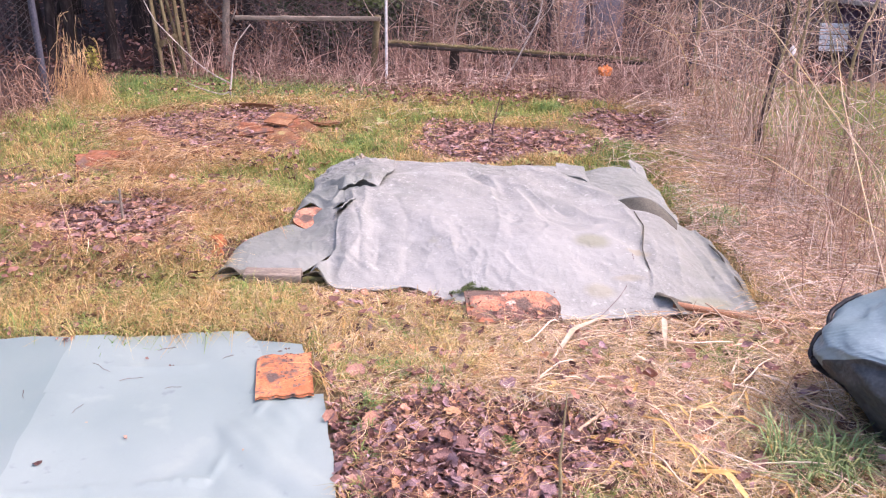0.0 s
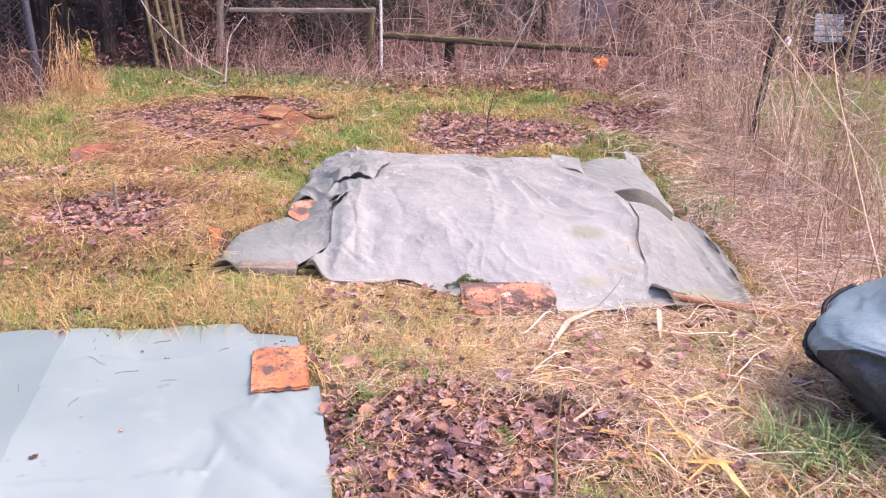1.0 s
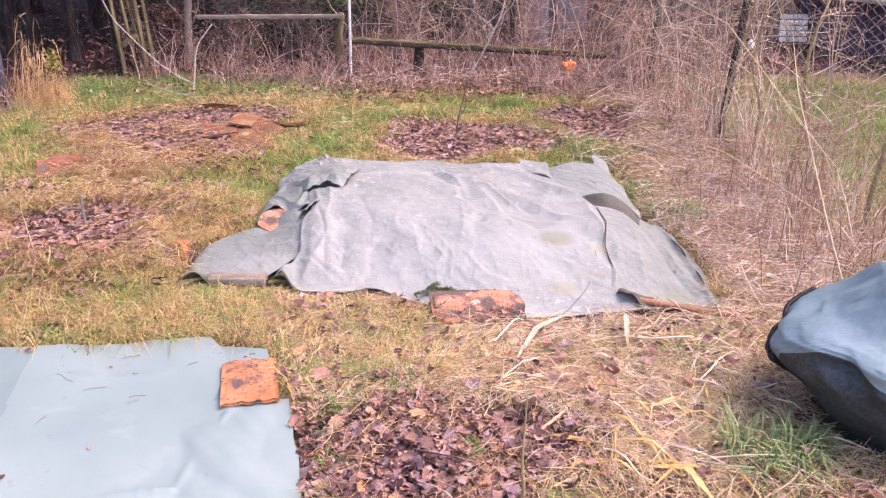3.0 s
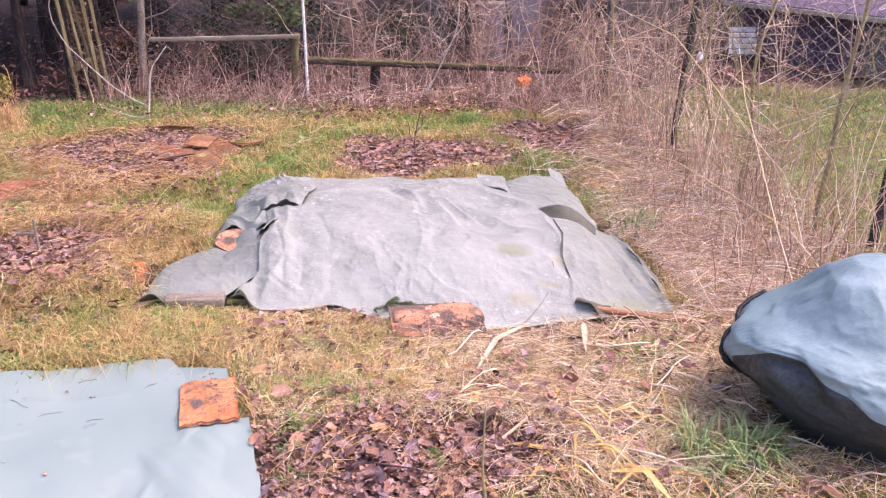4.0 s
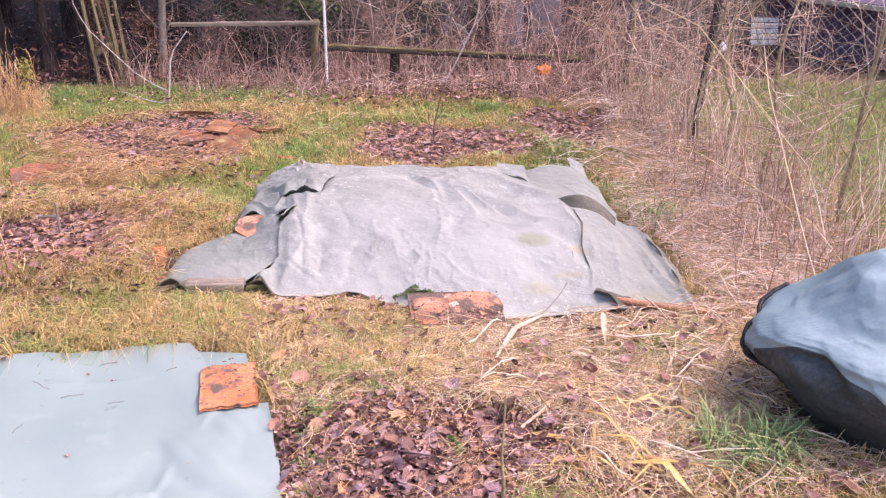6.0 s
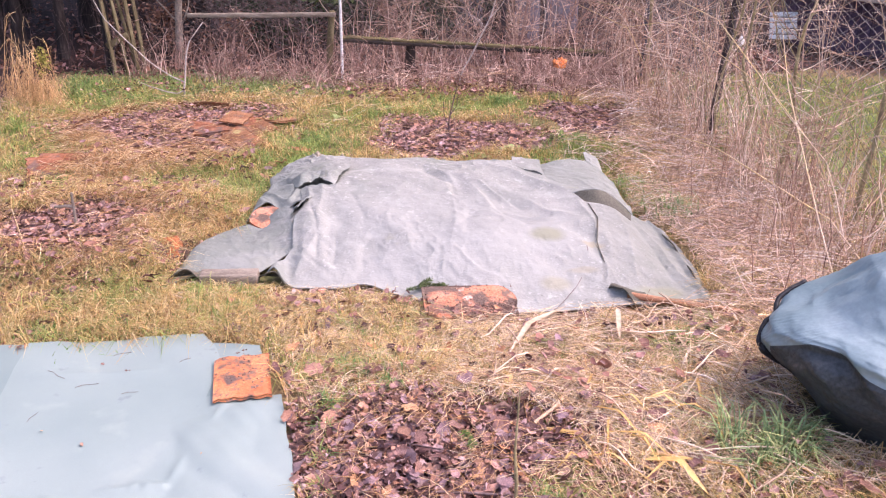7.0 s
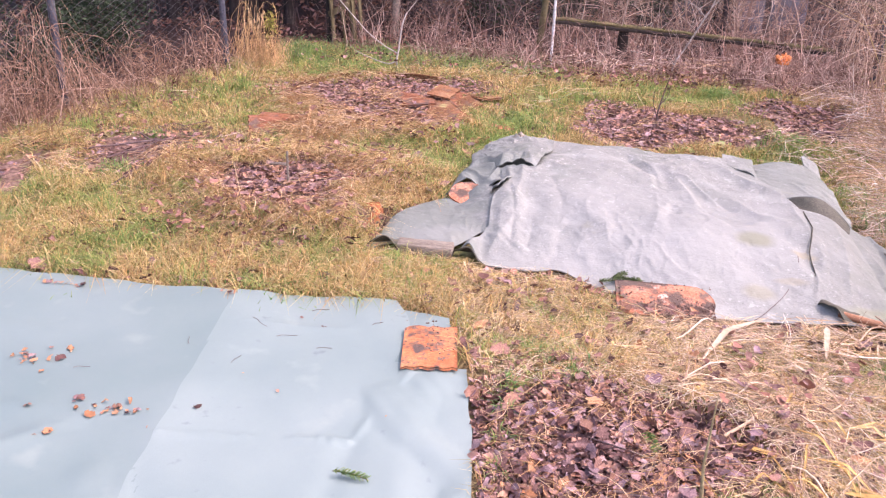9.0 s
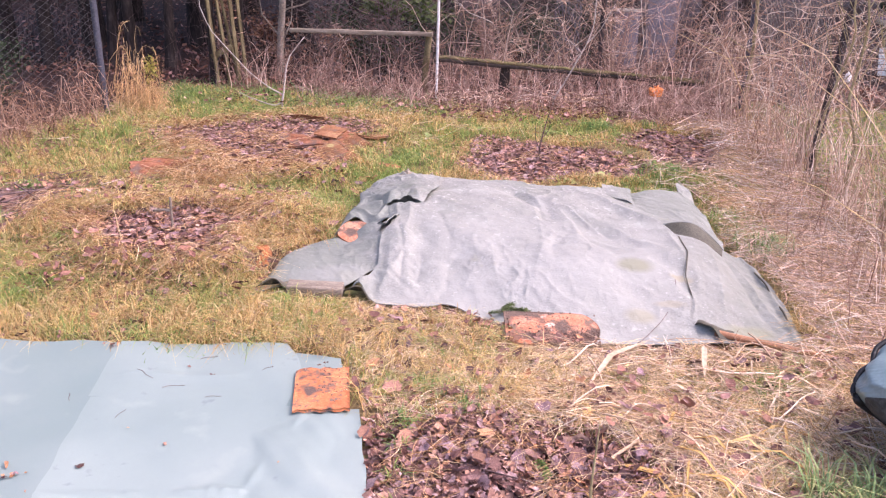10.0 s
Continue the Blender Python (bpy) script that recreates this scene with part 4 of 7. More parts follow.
def blob(c, rad, nu=150, nv=96, seed=0.0, crumple=0.03, foot=0.55, lean=0.0, top=0.8, waist=0.45):
    th = np.linspace(0, 2 * np.pi, nu)[:, None]
    ph = np.linspace(-0.5 * np.pi, 0.5 * np.pi, nv)[None, :]
    e = 0.8
    cph = np.where(ph > 0, np.abs(np.cos(ph)) ** top, np.abs(np.cos(ph)) ** e)
    x = np.cos(th) * cph
    y = np.sin(th) * cph
    z = np.sign(np.sin(ph)) * np.abs(np.sin(ph)) ** 0.9 + 0 * th
    pw = ph + 0.12 * np.sin(2 * th + seed)
    c1, c2 = 2 * np.pi / 9, 2 * np.pi / 22
    r = 1 + crumple * (0.75 * facets(th + 0 * ph, pw * 1.2, c1, 11, 9) + 0.6 * facets(th + 0 * ph, pw * 1.5, c2, 12, 22) + 0.15 * facets(th + 0 * ph, pw, 2 * np.pi / 60, 13, 60))
    r[-1, :] = r[0, :]
    sq = np.where(z < 0, 1 - (1 - foot) * np.abs(z) ** 1.3, 1.0)
    up = waist * rad[2]
    zz = np.where(z < 0, z * up, z * (rad[2] * 2 - up) * r) + up
    return np.stack([c[0] + rad[0] * x * r * sq + lean * zz, c[1] + rad[1] * y * r * sq, c[2] + zz], -1).reshape(-1, 3), grid_faces(nu, nv)


# ---- roof tiles ----
def roof_tile(at, mat, label, length=0.38, broken=False, nib=True, group="loose roof tiles"):
    """A flat clay tile with a rounded tail, or a broken piece of one."""
    w, t = 0.18, 0.014
    nu, nv = 22, 12
    u = np.linspace(-0.5, 0.5, nu)[:, None]
    v = np.linspace(-0.5, 0.5, nv)[None, :]
    end = 0.5 * length - (0.055 * (2 * v) ** 2 if not broken else 0.006 * np.sin(v * 17) + 0.004 * np.sin(v * 41))
    x = -0.5 * length + (u + 0.5) * (end + 0.5 * length) + (0.006 * np.sin(v * 23 + length * 40) * (1 - (u + 0.5)) if broken else 0)
    y = w * v + 0 * u
    top = t * (1 - 0.35 * (2 * np.abs(v)) ** 8) * (1 - 0.3 * (2 * np.abs(u)) ** 14) + 0.0012 * np.sin(v * 60) + 0.001 * waves(x, y, 30)
    lo = 0 * top
    a = np.stack([x, y, top], -1).reshape(-1, 3)
    b = np.stack([x, y, lo], -1).reshape(-1, 3)
    f = grid_faces(nu, nv)
    i = np.arange(nu * nv).reshape(nu, nv)
    loop = np.concatenate([i[:, 0], i[-1, 1:], i[-2::-1, -1], i[0, -2:0:-1]])
    nx = np.roll(loop, -1)
    k = nu * nv
    side = np.concatenate([np.stack([loop, loop + k, nx + k], -1), np.stack([loop, nx + k, nx], -1)])
    ob = new("roof_tile")
    tagged(ob, label, "roof tile", group)
    ob.matrix_world = at
    slab = part("slab", (np.concatenate([a, b]), np.concatenate([f[:, ::-1], f + k, side])), mat, ob)
    if nib and not broken:
        part("nib", moved(block(0.016, 0.034, 0.014, 0.004), pose(-0.5 * length + 0.02, 0, 0.018)), mat, slab, "small hanging nib")
    return ob


tile_a = roof_tile(pose(0.272, 3.062, 0.045, 17, 2, 6), M_TILE_PINK, "soil-smeared salmon clay roof tile weighing down the tarpaulin edge", 0.365)
tile_b = roof_tile(pose(-0.507, 2.518, 0.046, 0, 1, 100), M_TILE, "broken orange clay roof tile lying on the green sheet", 0.275, True)
roof_tile(pose(-0.615, 3.97, 0.062, -13, 5, 196), M_TILE_PINK, "rust-orange clay roof tile tucked under the tarpaulin edge", 0.20, False, False)
roof_tile(pose(-1.00, 5.80, 0.060, 10, 10, 14), M_TILE_RED, "flaking red tile under an ochre one in a small stack", 0.20, True)
roof_tile(pose(-0.975, 5.70, 0.062, 16, 12, -14), M_TILE_RED, "broken orange roof tile in a small stack", 0.17, True)
roof_tile(pose(-1.08, 5.62, 0.040, 9, 4, 20), M_TILE_OLD, "thin worn roof tile at the edge of leaves", 0.17, True)
roof_tile(pose(-1.235, 5.655, 0.050, 3, -5, 14), M_TILE_RED, "long worn roof tile jutting over dead leaves", 0.22, True)
roof_tile(pose(-0.885, 5.80, 0.066, -4, 16, 58), M_TILE_OLD, "dark red broken tile on a small stack", 0.16, True)
roof_tile(pose(-0.915, 5.65, 0.048, 20, 16, -40), M_TILE_OLD, "reddish broken tile leaning on a stack", 0.15, True)
roof_tile(pose(-1.085, 5.765, 0.098, 9, 4, -17), M_TILE_OLD, "flat ochre roof tile on top of a small stack", 0.17, True)
roof_tile(pose(-1.33, 5.72, 0.050, 4, 2, -12), M_TILE_RED, "thin tile edge half hidden by dead leaves", 0.14, True)
roof_tile(pose(-1.00, 5.43, 0.040, 15, 9, -50), M_TILE_OLD, "slanting worn roof tile in the grass", 0.27, True)
roof_tile(pose(-0.91, 5.33, 0.030, 12, 10, -36), M_TILE_RED, "mossy roof tile sunk in grass", 0.16, True)
roof_tile(pose(-0.98, 5.02, 0.020, 3, 6, -15), M_TILE, "orange tile fragment in the dead grass", 0.14, True)
roof_tile(pose(-0.86, 5.86, 0.045, -8, 2, 40), M_TILE_OLD, "dark mossy roof tile at the rim of the leaves", 0.34, False, False)
roof_tile(pose(-1.97, 4.80, 0.065, 18, 6, 22), M_TILE_RED, "thick flaking tile lying in matted grass", 0.19, True)
roof_tile(pose(-1.955, 4.815, 0.035, 12, 3, 10), M_TILE_OLD, "dark tile under a flaking tile", 0.20, True)
roof_tile(pose(0.345, 2.345, -0.05, 65, 0, 8), M_TILE, "orange tile fragment in a burrow mouth", 0.10, True)
roof_tile(pose(-1.03, 3.70, -0.02, 58, 0, 25), M_TILE, "orange tile fragment beside a burrow", 0.12, True)
for k in range(9):
    a = radians(75 + k * 17)
    roof_tile(pose(-1.52 + 0.62 * math.cos(a), 5.80 + 0.60 * math.sin(a), -0.020 - 0.010 * (k * 7 % 3), 78 + 9 * (k % 3), 0, math.degrees(a) + 90), M_TILE_OLD,
              "mossy clay tile set on edge round a tree ring", 0.26, k % 2 == 0, False, "tile edging of a tree ring")

roof_tile(pose(-1.90, 4.93, 0.055, 14, 4, 14), M_TILE_RED, "long worn red tile half buried in dead grass", 0.30, True)
roof_tile(pose(-1.62, 4.98, 0.030, 6, 2, -6), M_TILE_OLD, "dark mossy tile half buried in dead grass", 0.26, True)


def stone(at, rad, seed, label):
    ob = new("stone", mesh_data("stone", *blob((0, 0, 0), rad, 22, 14, seed, 0.35, 0.8), M_STONE))
    ob.location = at
    tagged(ob, label, "stone", "stones at the tarpaulin")


stone((-0.455, 4.655, 0.06), (0.050, 0.035, 0.055), 1.0, "pale cream stone behind the tarpaulin edge")
stone((-0.32, 4.67, 0.08), (0.025, 0.02, 0.04), 2.0, "small pale stone behind the tarpaulin edge")

crumb = (np.array([(-0.5, -0.3, 0), (0.5, -0.35, 0), (0.1, 0.5, 0), (0.0, 0.0, 0.5)]), np.array([(0, 1, 3), (1, 2, 3), (2, 0, 3)]))


def crumbs(tile, cx, cy, sx, sy, n, seed, label):
    """Loose soil lying on a tile."""
    l2 = np.random.default_rng(seed)
    p = np.stack([l2.normal(cx, sx, n).clip(-0.17, 0.17), l2.normal(cy, sy, n).clip(-0.085, 0.085), np.full(n, 0.0135)], -1)
    part("soil_crumbs", scatter([crumb], p, turns(l2.uniform(0, 6.28, n), l2.normal(0, 0.2, n), l2.normal(0, 0.2, n)), 0.003 + 0.008 * l2.uniform(0, 1, n) ** 2), M_DIRT, tile, label, False, "stuff")


crumbs(tile_a, 0.07, -0.055, 0.07, 0.024, 950, 1, "dark soil clinging to the tile")
crumbs(tile_a, -0.02, 0.02, 0.09, 0.04, 200, 2, "dark soil clinging to the tile")
crumbs(tile_b, 0.03, 0.0, 0.06, 0.05, 150, 3, "dark soil on the tile")


def burrow(x, y, rx, ry):
    """A dark vole hole with a lumpy lip."""
    a, q = np.linspace(0, 2 * np.pi, 28), np.linspace(0, 1, 10)
    A, Q = np.meshgrid(a, q, indexing="ij")
    X, Y = x + rx * Q * np.cos(A) * (1 + 0.15 * np.sin(3 * A)), y + ry * Q * np.sin(A)
    Z = gz(X, Y) + 0.010 + 0.02 * np.exp(-((Q - 0.85) / 0.15) ** 2) * (1 + 0.5 * np.sin(5 * A)) - 0.03 * (1 - smooth01(Q, 0.3, 0.8))
    ob = part("burrow", (np.stack([X, Y, Z], -1).reshape(-1, 3), grid_faces(28, 10)), M_SOIL)
    tagged(ob, "dark animal burrow mouth in matted grass", "burrow", "burrows")


burrow(-1.0, 3.62, 0.11, 0.12)
burrow(-0.95, 3.73, 0.06, 0.06)
burrow(0.325, 2.31, 0.06, 0.05)

# ---- wood at the tarpaulin ----
wb = new("wood_block", mesh_data("wood_block", *block(0.235, 0.075, 0.05, 0.006, 0.004, 6), M_WOOD))
wb.matrix_world = pose(-0.70, 3.355, 0.030, 0, 0, 2)
tagged(wb, "grey weathered timber offcut under the tarpaulin edge", "wood")
stick = empty("wooden_stick", (1.08, 3.08, 0.0), "reddish-brown round wooden stick poking from under the tarpaulin", "stick")
part("shaft", local(stick, tube([(0.90, 3.135, 0.036), (1.05, 3.07, 0.036), (1.30, 2.985, 0.03)], [0.0135, 0.0135, 0.0125], 10, 16)), M_HANDLE, stick)
part("end_knob", local(stick, tube([(1.275, 2.993, 0.031), (1.302, 2.984, 0.03), (1.312, 2.981, 0.03)], [0.0145, 0.0145, 0.008], 10)), M_HANDLE, stick)

# ---- covered bundle ----
bundle = empty("covered_bundle", (1.62, 2.30, 0), "bulky bundle under a crumpled blue-green plastic cover on the grass", "covered bundle")
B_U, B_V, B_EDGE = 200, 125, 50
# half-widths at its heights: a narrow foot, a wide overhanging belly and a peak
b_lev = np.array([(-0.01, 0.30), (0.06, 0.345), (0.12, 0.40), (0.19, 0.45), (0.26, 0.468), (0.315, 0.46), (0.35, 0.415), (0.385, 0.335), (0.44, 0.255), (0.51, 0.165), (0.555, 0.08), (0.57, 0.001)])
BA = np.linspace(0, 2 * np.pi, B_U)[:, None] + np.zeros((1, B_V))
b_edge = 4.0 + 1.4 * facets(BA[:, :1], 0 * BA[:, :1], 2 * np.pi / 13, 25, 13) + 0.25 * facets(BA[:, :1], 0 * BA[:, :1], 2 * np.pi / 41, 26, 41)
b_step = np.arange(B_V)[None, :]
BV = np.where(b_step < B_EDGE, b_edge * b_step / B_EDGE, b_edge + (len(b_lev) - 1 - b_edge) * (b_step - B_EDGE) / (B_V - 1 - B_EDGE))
b_r, b_z = np.interp(BV, np.arange(len(b_lev)), b_lev[:, 1]), np.interp(BV, np.arange(len(b_lev)), b_lev[:, 0])
b_twist = BA + 0.10 * BV + 0.12 * np.sin(BV * 1.1 + 2 * BA)
b_fold = facets(b_twist, BV * 0.10, 2 * np.pi / 7, 21, 7) + 0.55 * facets(b_twist + 0.3, BV * 0.16, 2 * np.pi / 17, 22, 17) + 0.30 * facets(b_twist, BV * 0.22, 2 * np.pi / 31, 23, 31)
b_r = b_r * (1 + 0.15 * b_fold * smooth01(BV, 0.5, 3.5) * (1 - 0.5 * smooth01(BV, 8.5, 10)))
b_r = b_r * (1 + (0.014 * ridges(BA * 1.1, BV * 0.45, 2.3, 1.3, 4) + 0.005 * ridges(BA * 1.1, BV * 0.4, 5.5, 2.9, 4)) * smooth01(BV, 1.0, 3.5) * (1 - smooth01(BV, 9, 11)))
b_z = b_z + 0.022 * facets(BA + 0.4, BV * 0.25, 2 * np.pi / 11, 24, 11) * smooth01(BV, 0.5, 2.5) * (1 - smooth01(BV, 8.5, 10))
rows_b = np.stack([1.635 + b_r * np.cos(BA) - 0.10 * smooth01(b_z, 0.34, 0.58), 2.30 + 0.84 * b_r * np.sin(BA), b_z], -1)
rows_b[-1] = rows_b[0]
part("cover", local(bundle, (rows_b[:, B_EDGE:].reshape(-1, 3), grid_faces(B_U, B_V - B_EDGE))), M_COVER, bundle)
# Lower part of the cover, with its overhang shade painted in.
part("side_panel", local(bundle, (rows_b[:, :B_EDGE + 1].reshape(-1, 3), grid_faces(B_U, B_EDGE + 1))), M_COVER_SHADED, bundle, "lower side of the cover with shade in its colour")
for turn0, turn1, h0, h1, thick in ((154, 168, 7, 55, 0.013), (168, 140, 55, 84, 0.008)):
    h_row = np.arange(h0, h1)
    hem = rows_b[(np.linspace(turn0, turn1, len(h_row)) / 360 * B_U).astype(int), h_row]
    hem = resample(hem + (hem - np.array([1.635, 2.30, 0.2])) * np.array([0.02, 0.02, 0.0]), 26)
    part("black_hem", local(bundle, tube(hem, thick, 8)), M_BLACK, bundle, "black plastic hem")

# ---- fences ----


def chain_link(p0, p1, height, cell=0.05, wire=0.0016, bulge=0.02):
    """Crossing zigzag wires between two places on the ground."""
    p0, p1 = np.array(p0, float), np.array(p1, float)
    length = np.linalg.norm(p1 - p0)
    nh = int(height / (cell / 2))
    k = np.arange(nh + 1)
    offs = np.arange(-0, int(length / cell))[:, None] * cell
    odd = (np.arange(len(offs))[:, None] + k[None, :]) % 2
    zig = np.where(odd == 0, 0.0, cell)
    s = np.minimum(offs + zig, length)
    z = 0.02 + k[None, :] * cell / 2 + 0 * offs
    way = (p1 - p0) / length
    side = np.array([-way[1], way[0]])
    b = bulge * np.sin(s * 2.1) * np.sin(z * 2.4) + np.where(odd == 0, wire, -wire)
    p = np.stack([p0[0] + way[0] * s + side[0] * b, p0[1] + way[1] * s + side[1] * b, z], -1)
    return tubes(p, np.full(s.shape, wire), 3)


def fence(name, posts, spans, height, label, group, wire=0.0020):
    ob = empty(name, (*posts[0][0], 0), label, "fence", group)
    for (bx, by), (tx, ty, tz), r, mat in posts:
        n = 14
        u = np.linspace(0, 1, n)[:, None]
        p = (1 - u) * np.array([bx, by, -0.05]) + u * np.array([tx, ty, tz])
        stake = part("post", local(ob, tube(p, r, 10)), mat, ob, "coated steel fence post")
        part("post_cap", local(ob, tube([p[-1], p[-1] + np.array([0, 0, 0.012])], [r * 1.15, r * 0.8], 10)), mat, stake)
    for a, b in spans:
        part("wire_mesh", local(ob, chain_link(a, b, height, wire=wire)), M_WIRE, ob, "rusty diamond wire mesh")
    for a, b in spans:
        for hz in (0.97 * height,):
            u = np.linspace(0, 1, 12)[:, None]
            p = (1 - u) * np.array([*a, hz]) + u * np.array([*b, hz])
            part("tension_wire", local(ob, tube(p, 0.0022, 4)), M_WIRE, ob)
    return ob


fence("chain_link_fence", [((2.04, 7.51), (2.06, 7.51, 1.5), 0.027, M_STEEL), ((1.96, 5.46), (2.10, 5.50, 1.5), 0.024, M_RUST), ((2.40, 3.77), (2.52, 3.80, 1.5), 0.024, M_RUST), ((2.85, 2.1), (2.9, 2.1, 1.5), 0.024, M_RUST)],
      [((2.06, 7.48), (2.00, 5.50)), ((2.00, 5.42), (2.42, 3.80)), ((2.42, 3.74), (2.85, 2.12))], 1.35, "sagging chain-link fence on dark leaning posts", "garden fences", 0.0027)
fence("chain_link_fence", [((-2.94, 6.48), (-2.97, 6.50, 1.5), 0.024, M_STEEL), ((-3.42, 5.05), (-3.42, 5.05, 1.5), 0.024, M_STEEL), ((-3.95, 3.5), (-3.95, 3.5, 1.5), 0.024, M_STEEL)],
      [((-2.95, 6.46), (-3.41, 5.08)), ((-3.43, 5.02), (-3.94, 3.53))], 1.35, "chain-link fence on blue-grey steel posts", "garden fences")
fence("chain_link_fence", [((0.9, 8.05), (0.9, 8.05, 1.5), 0.022, M_RUST)],
      [((-1.98, 8.0), (0.88, 8.05)), ((0.92, 8.04), (2.04, 7.55))], 1.35, "chain-link fence along the wood edge", "garden fences", 0.0026)

rail = empty("wooden_rail", (-1.15, 7.5, 0), "grey weathered rail on a short wooden post", "rail fence")
part("rail", local(rail, moved(block(1.20, 0.035, 0.034, 0.005, 0.006, 16), pose(-1.145, 7.48, 0.532, 0, -0.4, 0))), M_WOOD, rail)
part("post", local(rail, tube([(-0.625, 7.53, -0.03), (-0.60, 7.52, 0.3), (-0.575, 7.515, 0.56)], [0.03, 0.028, 0.026], 8, 10)), M_SLAT, rail)
beam = empty("mossy_beam", (0.6, 7.5, 0), "long sagging timber beam covered with moss", "beam")
part("timber", local(beam, moved(block(2.26, 0.05, 0.024, 0.005, 0.006, 16), pose(0.60, 7.485, 0.266, 0, 3.2, 0))), M_DARKWOOD, beam)
part("moss_cap", local(beam, moved(block(2.24, 0.050, 0.020, 0.007, 0.016, 70), pose(0.60, 7.50, 0.290, 0, 3.2, 0))), M_MOSSY, beam, "olive moss along the top")
for bx, h in ((0.06, 0.30), (1.30, 0.24)):
    part("stump", local(beam, tube([(bx, 7.52, -0.03), (bx + 0.01, 7.52, h)], [0.05, 0.04], 8, 6)), M_DARKWOOD, beam)
pole = new("white_pole", mesh_data("white_pole", *tube([(-0.495, 7.34, -0.05), (-0.492, 7.335, 0.7), (-0.49, 7.33, 2.1)], [0.0115, 0.011, 0.010], 10, 20), M_WHITEPOLE))
tagged(pole, "thin white weathered pole standing before the fence", "pole")

trellis = empty("broken_trellis", (-2.3, 7.6, 0), "leaning broken fence panel of algae-stained slats", "fence panel")
for k, (x0, z0, x1, wide) in enumerate(((-2.415, 0.0, -2.495, 0.034), (-2.322, 0.03, -2.425, 0.030), (-2.245, 0.05, -2.318, 0.034), (-2.262, 0.05, -2.405, 0.026), (-2.205, 0.10, -2.270, 0.030))):
    d = Vector((x1 - x0, 0.05, 0.82 - z0)) * 1.6
    vf = moved(block(wide, 0.016, d.length, 0.003, 0.003, 5), Matrix.Translation(Vector((x0, 7.6 + 0.03 * k, z0)) + d / 2 - Vector((0, 0, 0.03))) @ d.to_track_quat("Z", "Y").to_matrix().to_4x4())
    part("slat", local(trellis, vf), M_SLAT, trellis)
part("crossbar", local(trellis, moved(block(0.20, 0.03, 0.05, 0.004, 0.003, 4), pose(-2.385, 7.64, 0.30, 0, -28, 8))), M_SLAT, trellis)
part("dark_stake", local(trellis, tube([(-2.49, 7.72, -0.03), (-2.50, 7.74, 0.5), (-2.53, 7.75, 1.4)], [0.036, 0.034, 0.03], 8, 8)), M_BARK, trellis, "dark stake at the panel's edge")

# ---- low shed and things beyond the fence ----
shed = empty("low_shed", (4.3, 8.4, 0), "low dark garden shed with a pale roof edge", "shed")
a0, a1 = np.array([3.98, 9.35]), np.array([4.85, 7.55])
wdir = (a1 - a0) / np.linalg.norm(a1 - a0)
wyaw = math.degrees(math.atan2(wdir[1], wdir[0]))
wl = np.linalg.norm(a1 - a0)
nb = 15
for k in range(nb):
    c = a0 + wdir * (k + 0.5) * wl / nb
    part("board", local(shed, moved(block(wl / nb - 0.006, 0.02, 0.62, 0.003, 0.002), pose(c[0], c[1], 0.30, 0, 0, wyaw))), M_SHEDWALL, shed)
back = np.array([-wdir[1], wdir[0]])
mid = (a0 + a1) / 2 + back * 0.75
part("body", local(shed, moved(block(wl - 0.05, 1.42, 0.58, 0.01), pose(mid[0], mid[1], 0.28, 0, 0, wyaw))), M_SHEDWALL, shed)
part("roof", local(shed, moved(block(wl + 0.25, 1.75, 0.05, 0.01, 0.004, 6), pose(mid[0] - back[0] * 0.08, mid[1] - back[1] * 0.08, 0.645, 4, 0, wyaw))), M_SHEDWALL, shed, "dark felt roof")
eave = (a0 + a1) / 2 - back * 0.222
part("eave_board", local(shed, moved(block(wl + 0.22, 0.02, 0.045, 0.003), pose(eave[0], eave[1], 0.575, 0, 0, wyaw))), M_ROOFEDGE, shed, "pale board along the eave")
g1 = a0 + wdir * wl * 0.80 - back * 0.03
part("grey_sheet", local(shed, moved(block(0.30, 0.015, 0.48, 0.004, 0.004), pose(g1[0], g1[1], 0.25, 6, 0, wyaw))), M_GREYBOARD, shed, "pale lilac sheet leaning on the wall")
g2 = a0 + wdir * wl * 0.95 - back * 0.06
part("brown_board", local(shed, moved(block(0.22, 0.03, 0.55, 0.004, 0.004), pose(g2[0], g2[1], 0.26, 8, 0, wyaw))), M_BROWNBOARD, shed, "rust-brown board leaning on the wall")
grille = empty("slatted_panel", (3.83, 8.98, 0), "pale blue slatted plastic panel leaning outdoors", "panel")
gm = pose(3.83, 8.98, 0.235, -18, 0, -4)
for k in range(5):
    part("slat", local(grille, moved(block(0.275, 0.012, 0.046, 0.003), gm @ pose(0, 0, -0.115 + k * 0.056))), M_PANEL, grille)
for k in range(4):
    part("divider", local(grille, moved(block(0.010, 0.02, 0.285, 0.002), gm @ pose(-0.13 + k * 0.087, 0.012, -0.003))), M_DARKWOOD, grille)
for bx, by, w, h in ((1.28, 9.3, 0.26, 0.62), (1.72, 9.8, 0.35, 0.8), (0.75, 10.2, 0.3, 0.8)):
    gb = empty("grey_board", (bx, by, 0), "upright grey lilac board among the shrubs", "board", "boards in the undergrowth")
    part("panel", moved(block(w, 0.03, h, 0.01, 0.006, 3), pose(0, 0, h / 2 - 0.02, -3, 0, 5)), M_GREYBOARD, gb)
    part("top_edge", moved(block(w * 1.03, 0.045, 0.03, 0.004), pose(0, 0.01, h - 0.02, -3, 0, 5)), M_ROOFEDGE, gb)

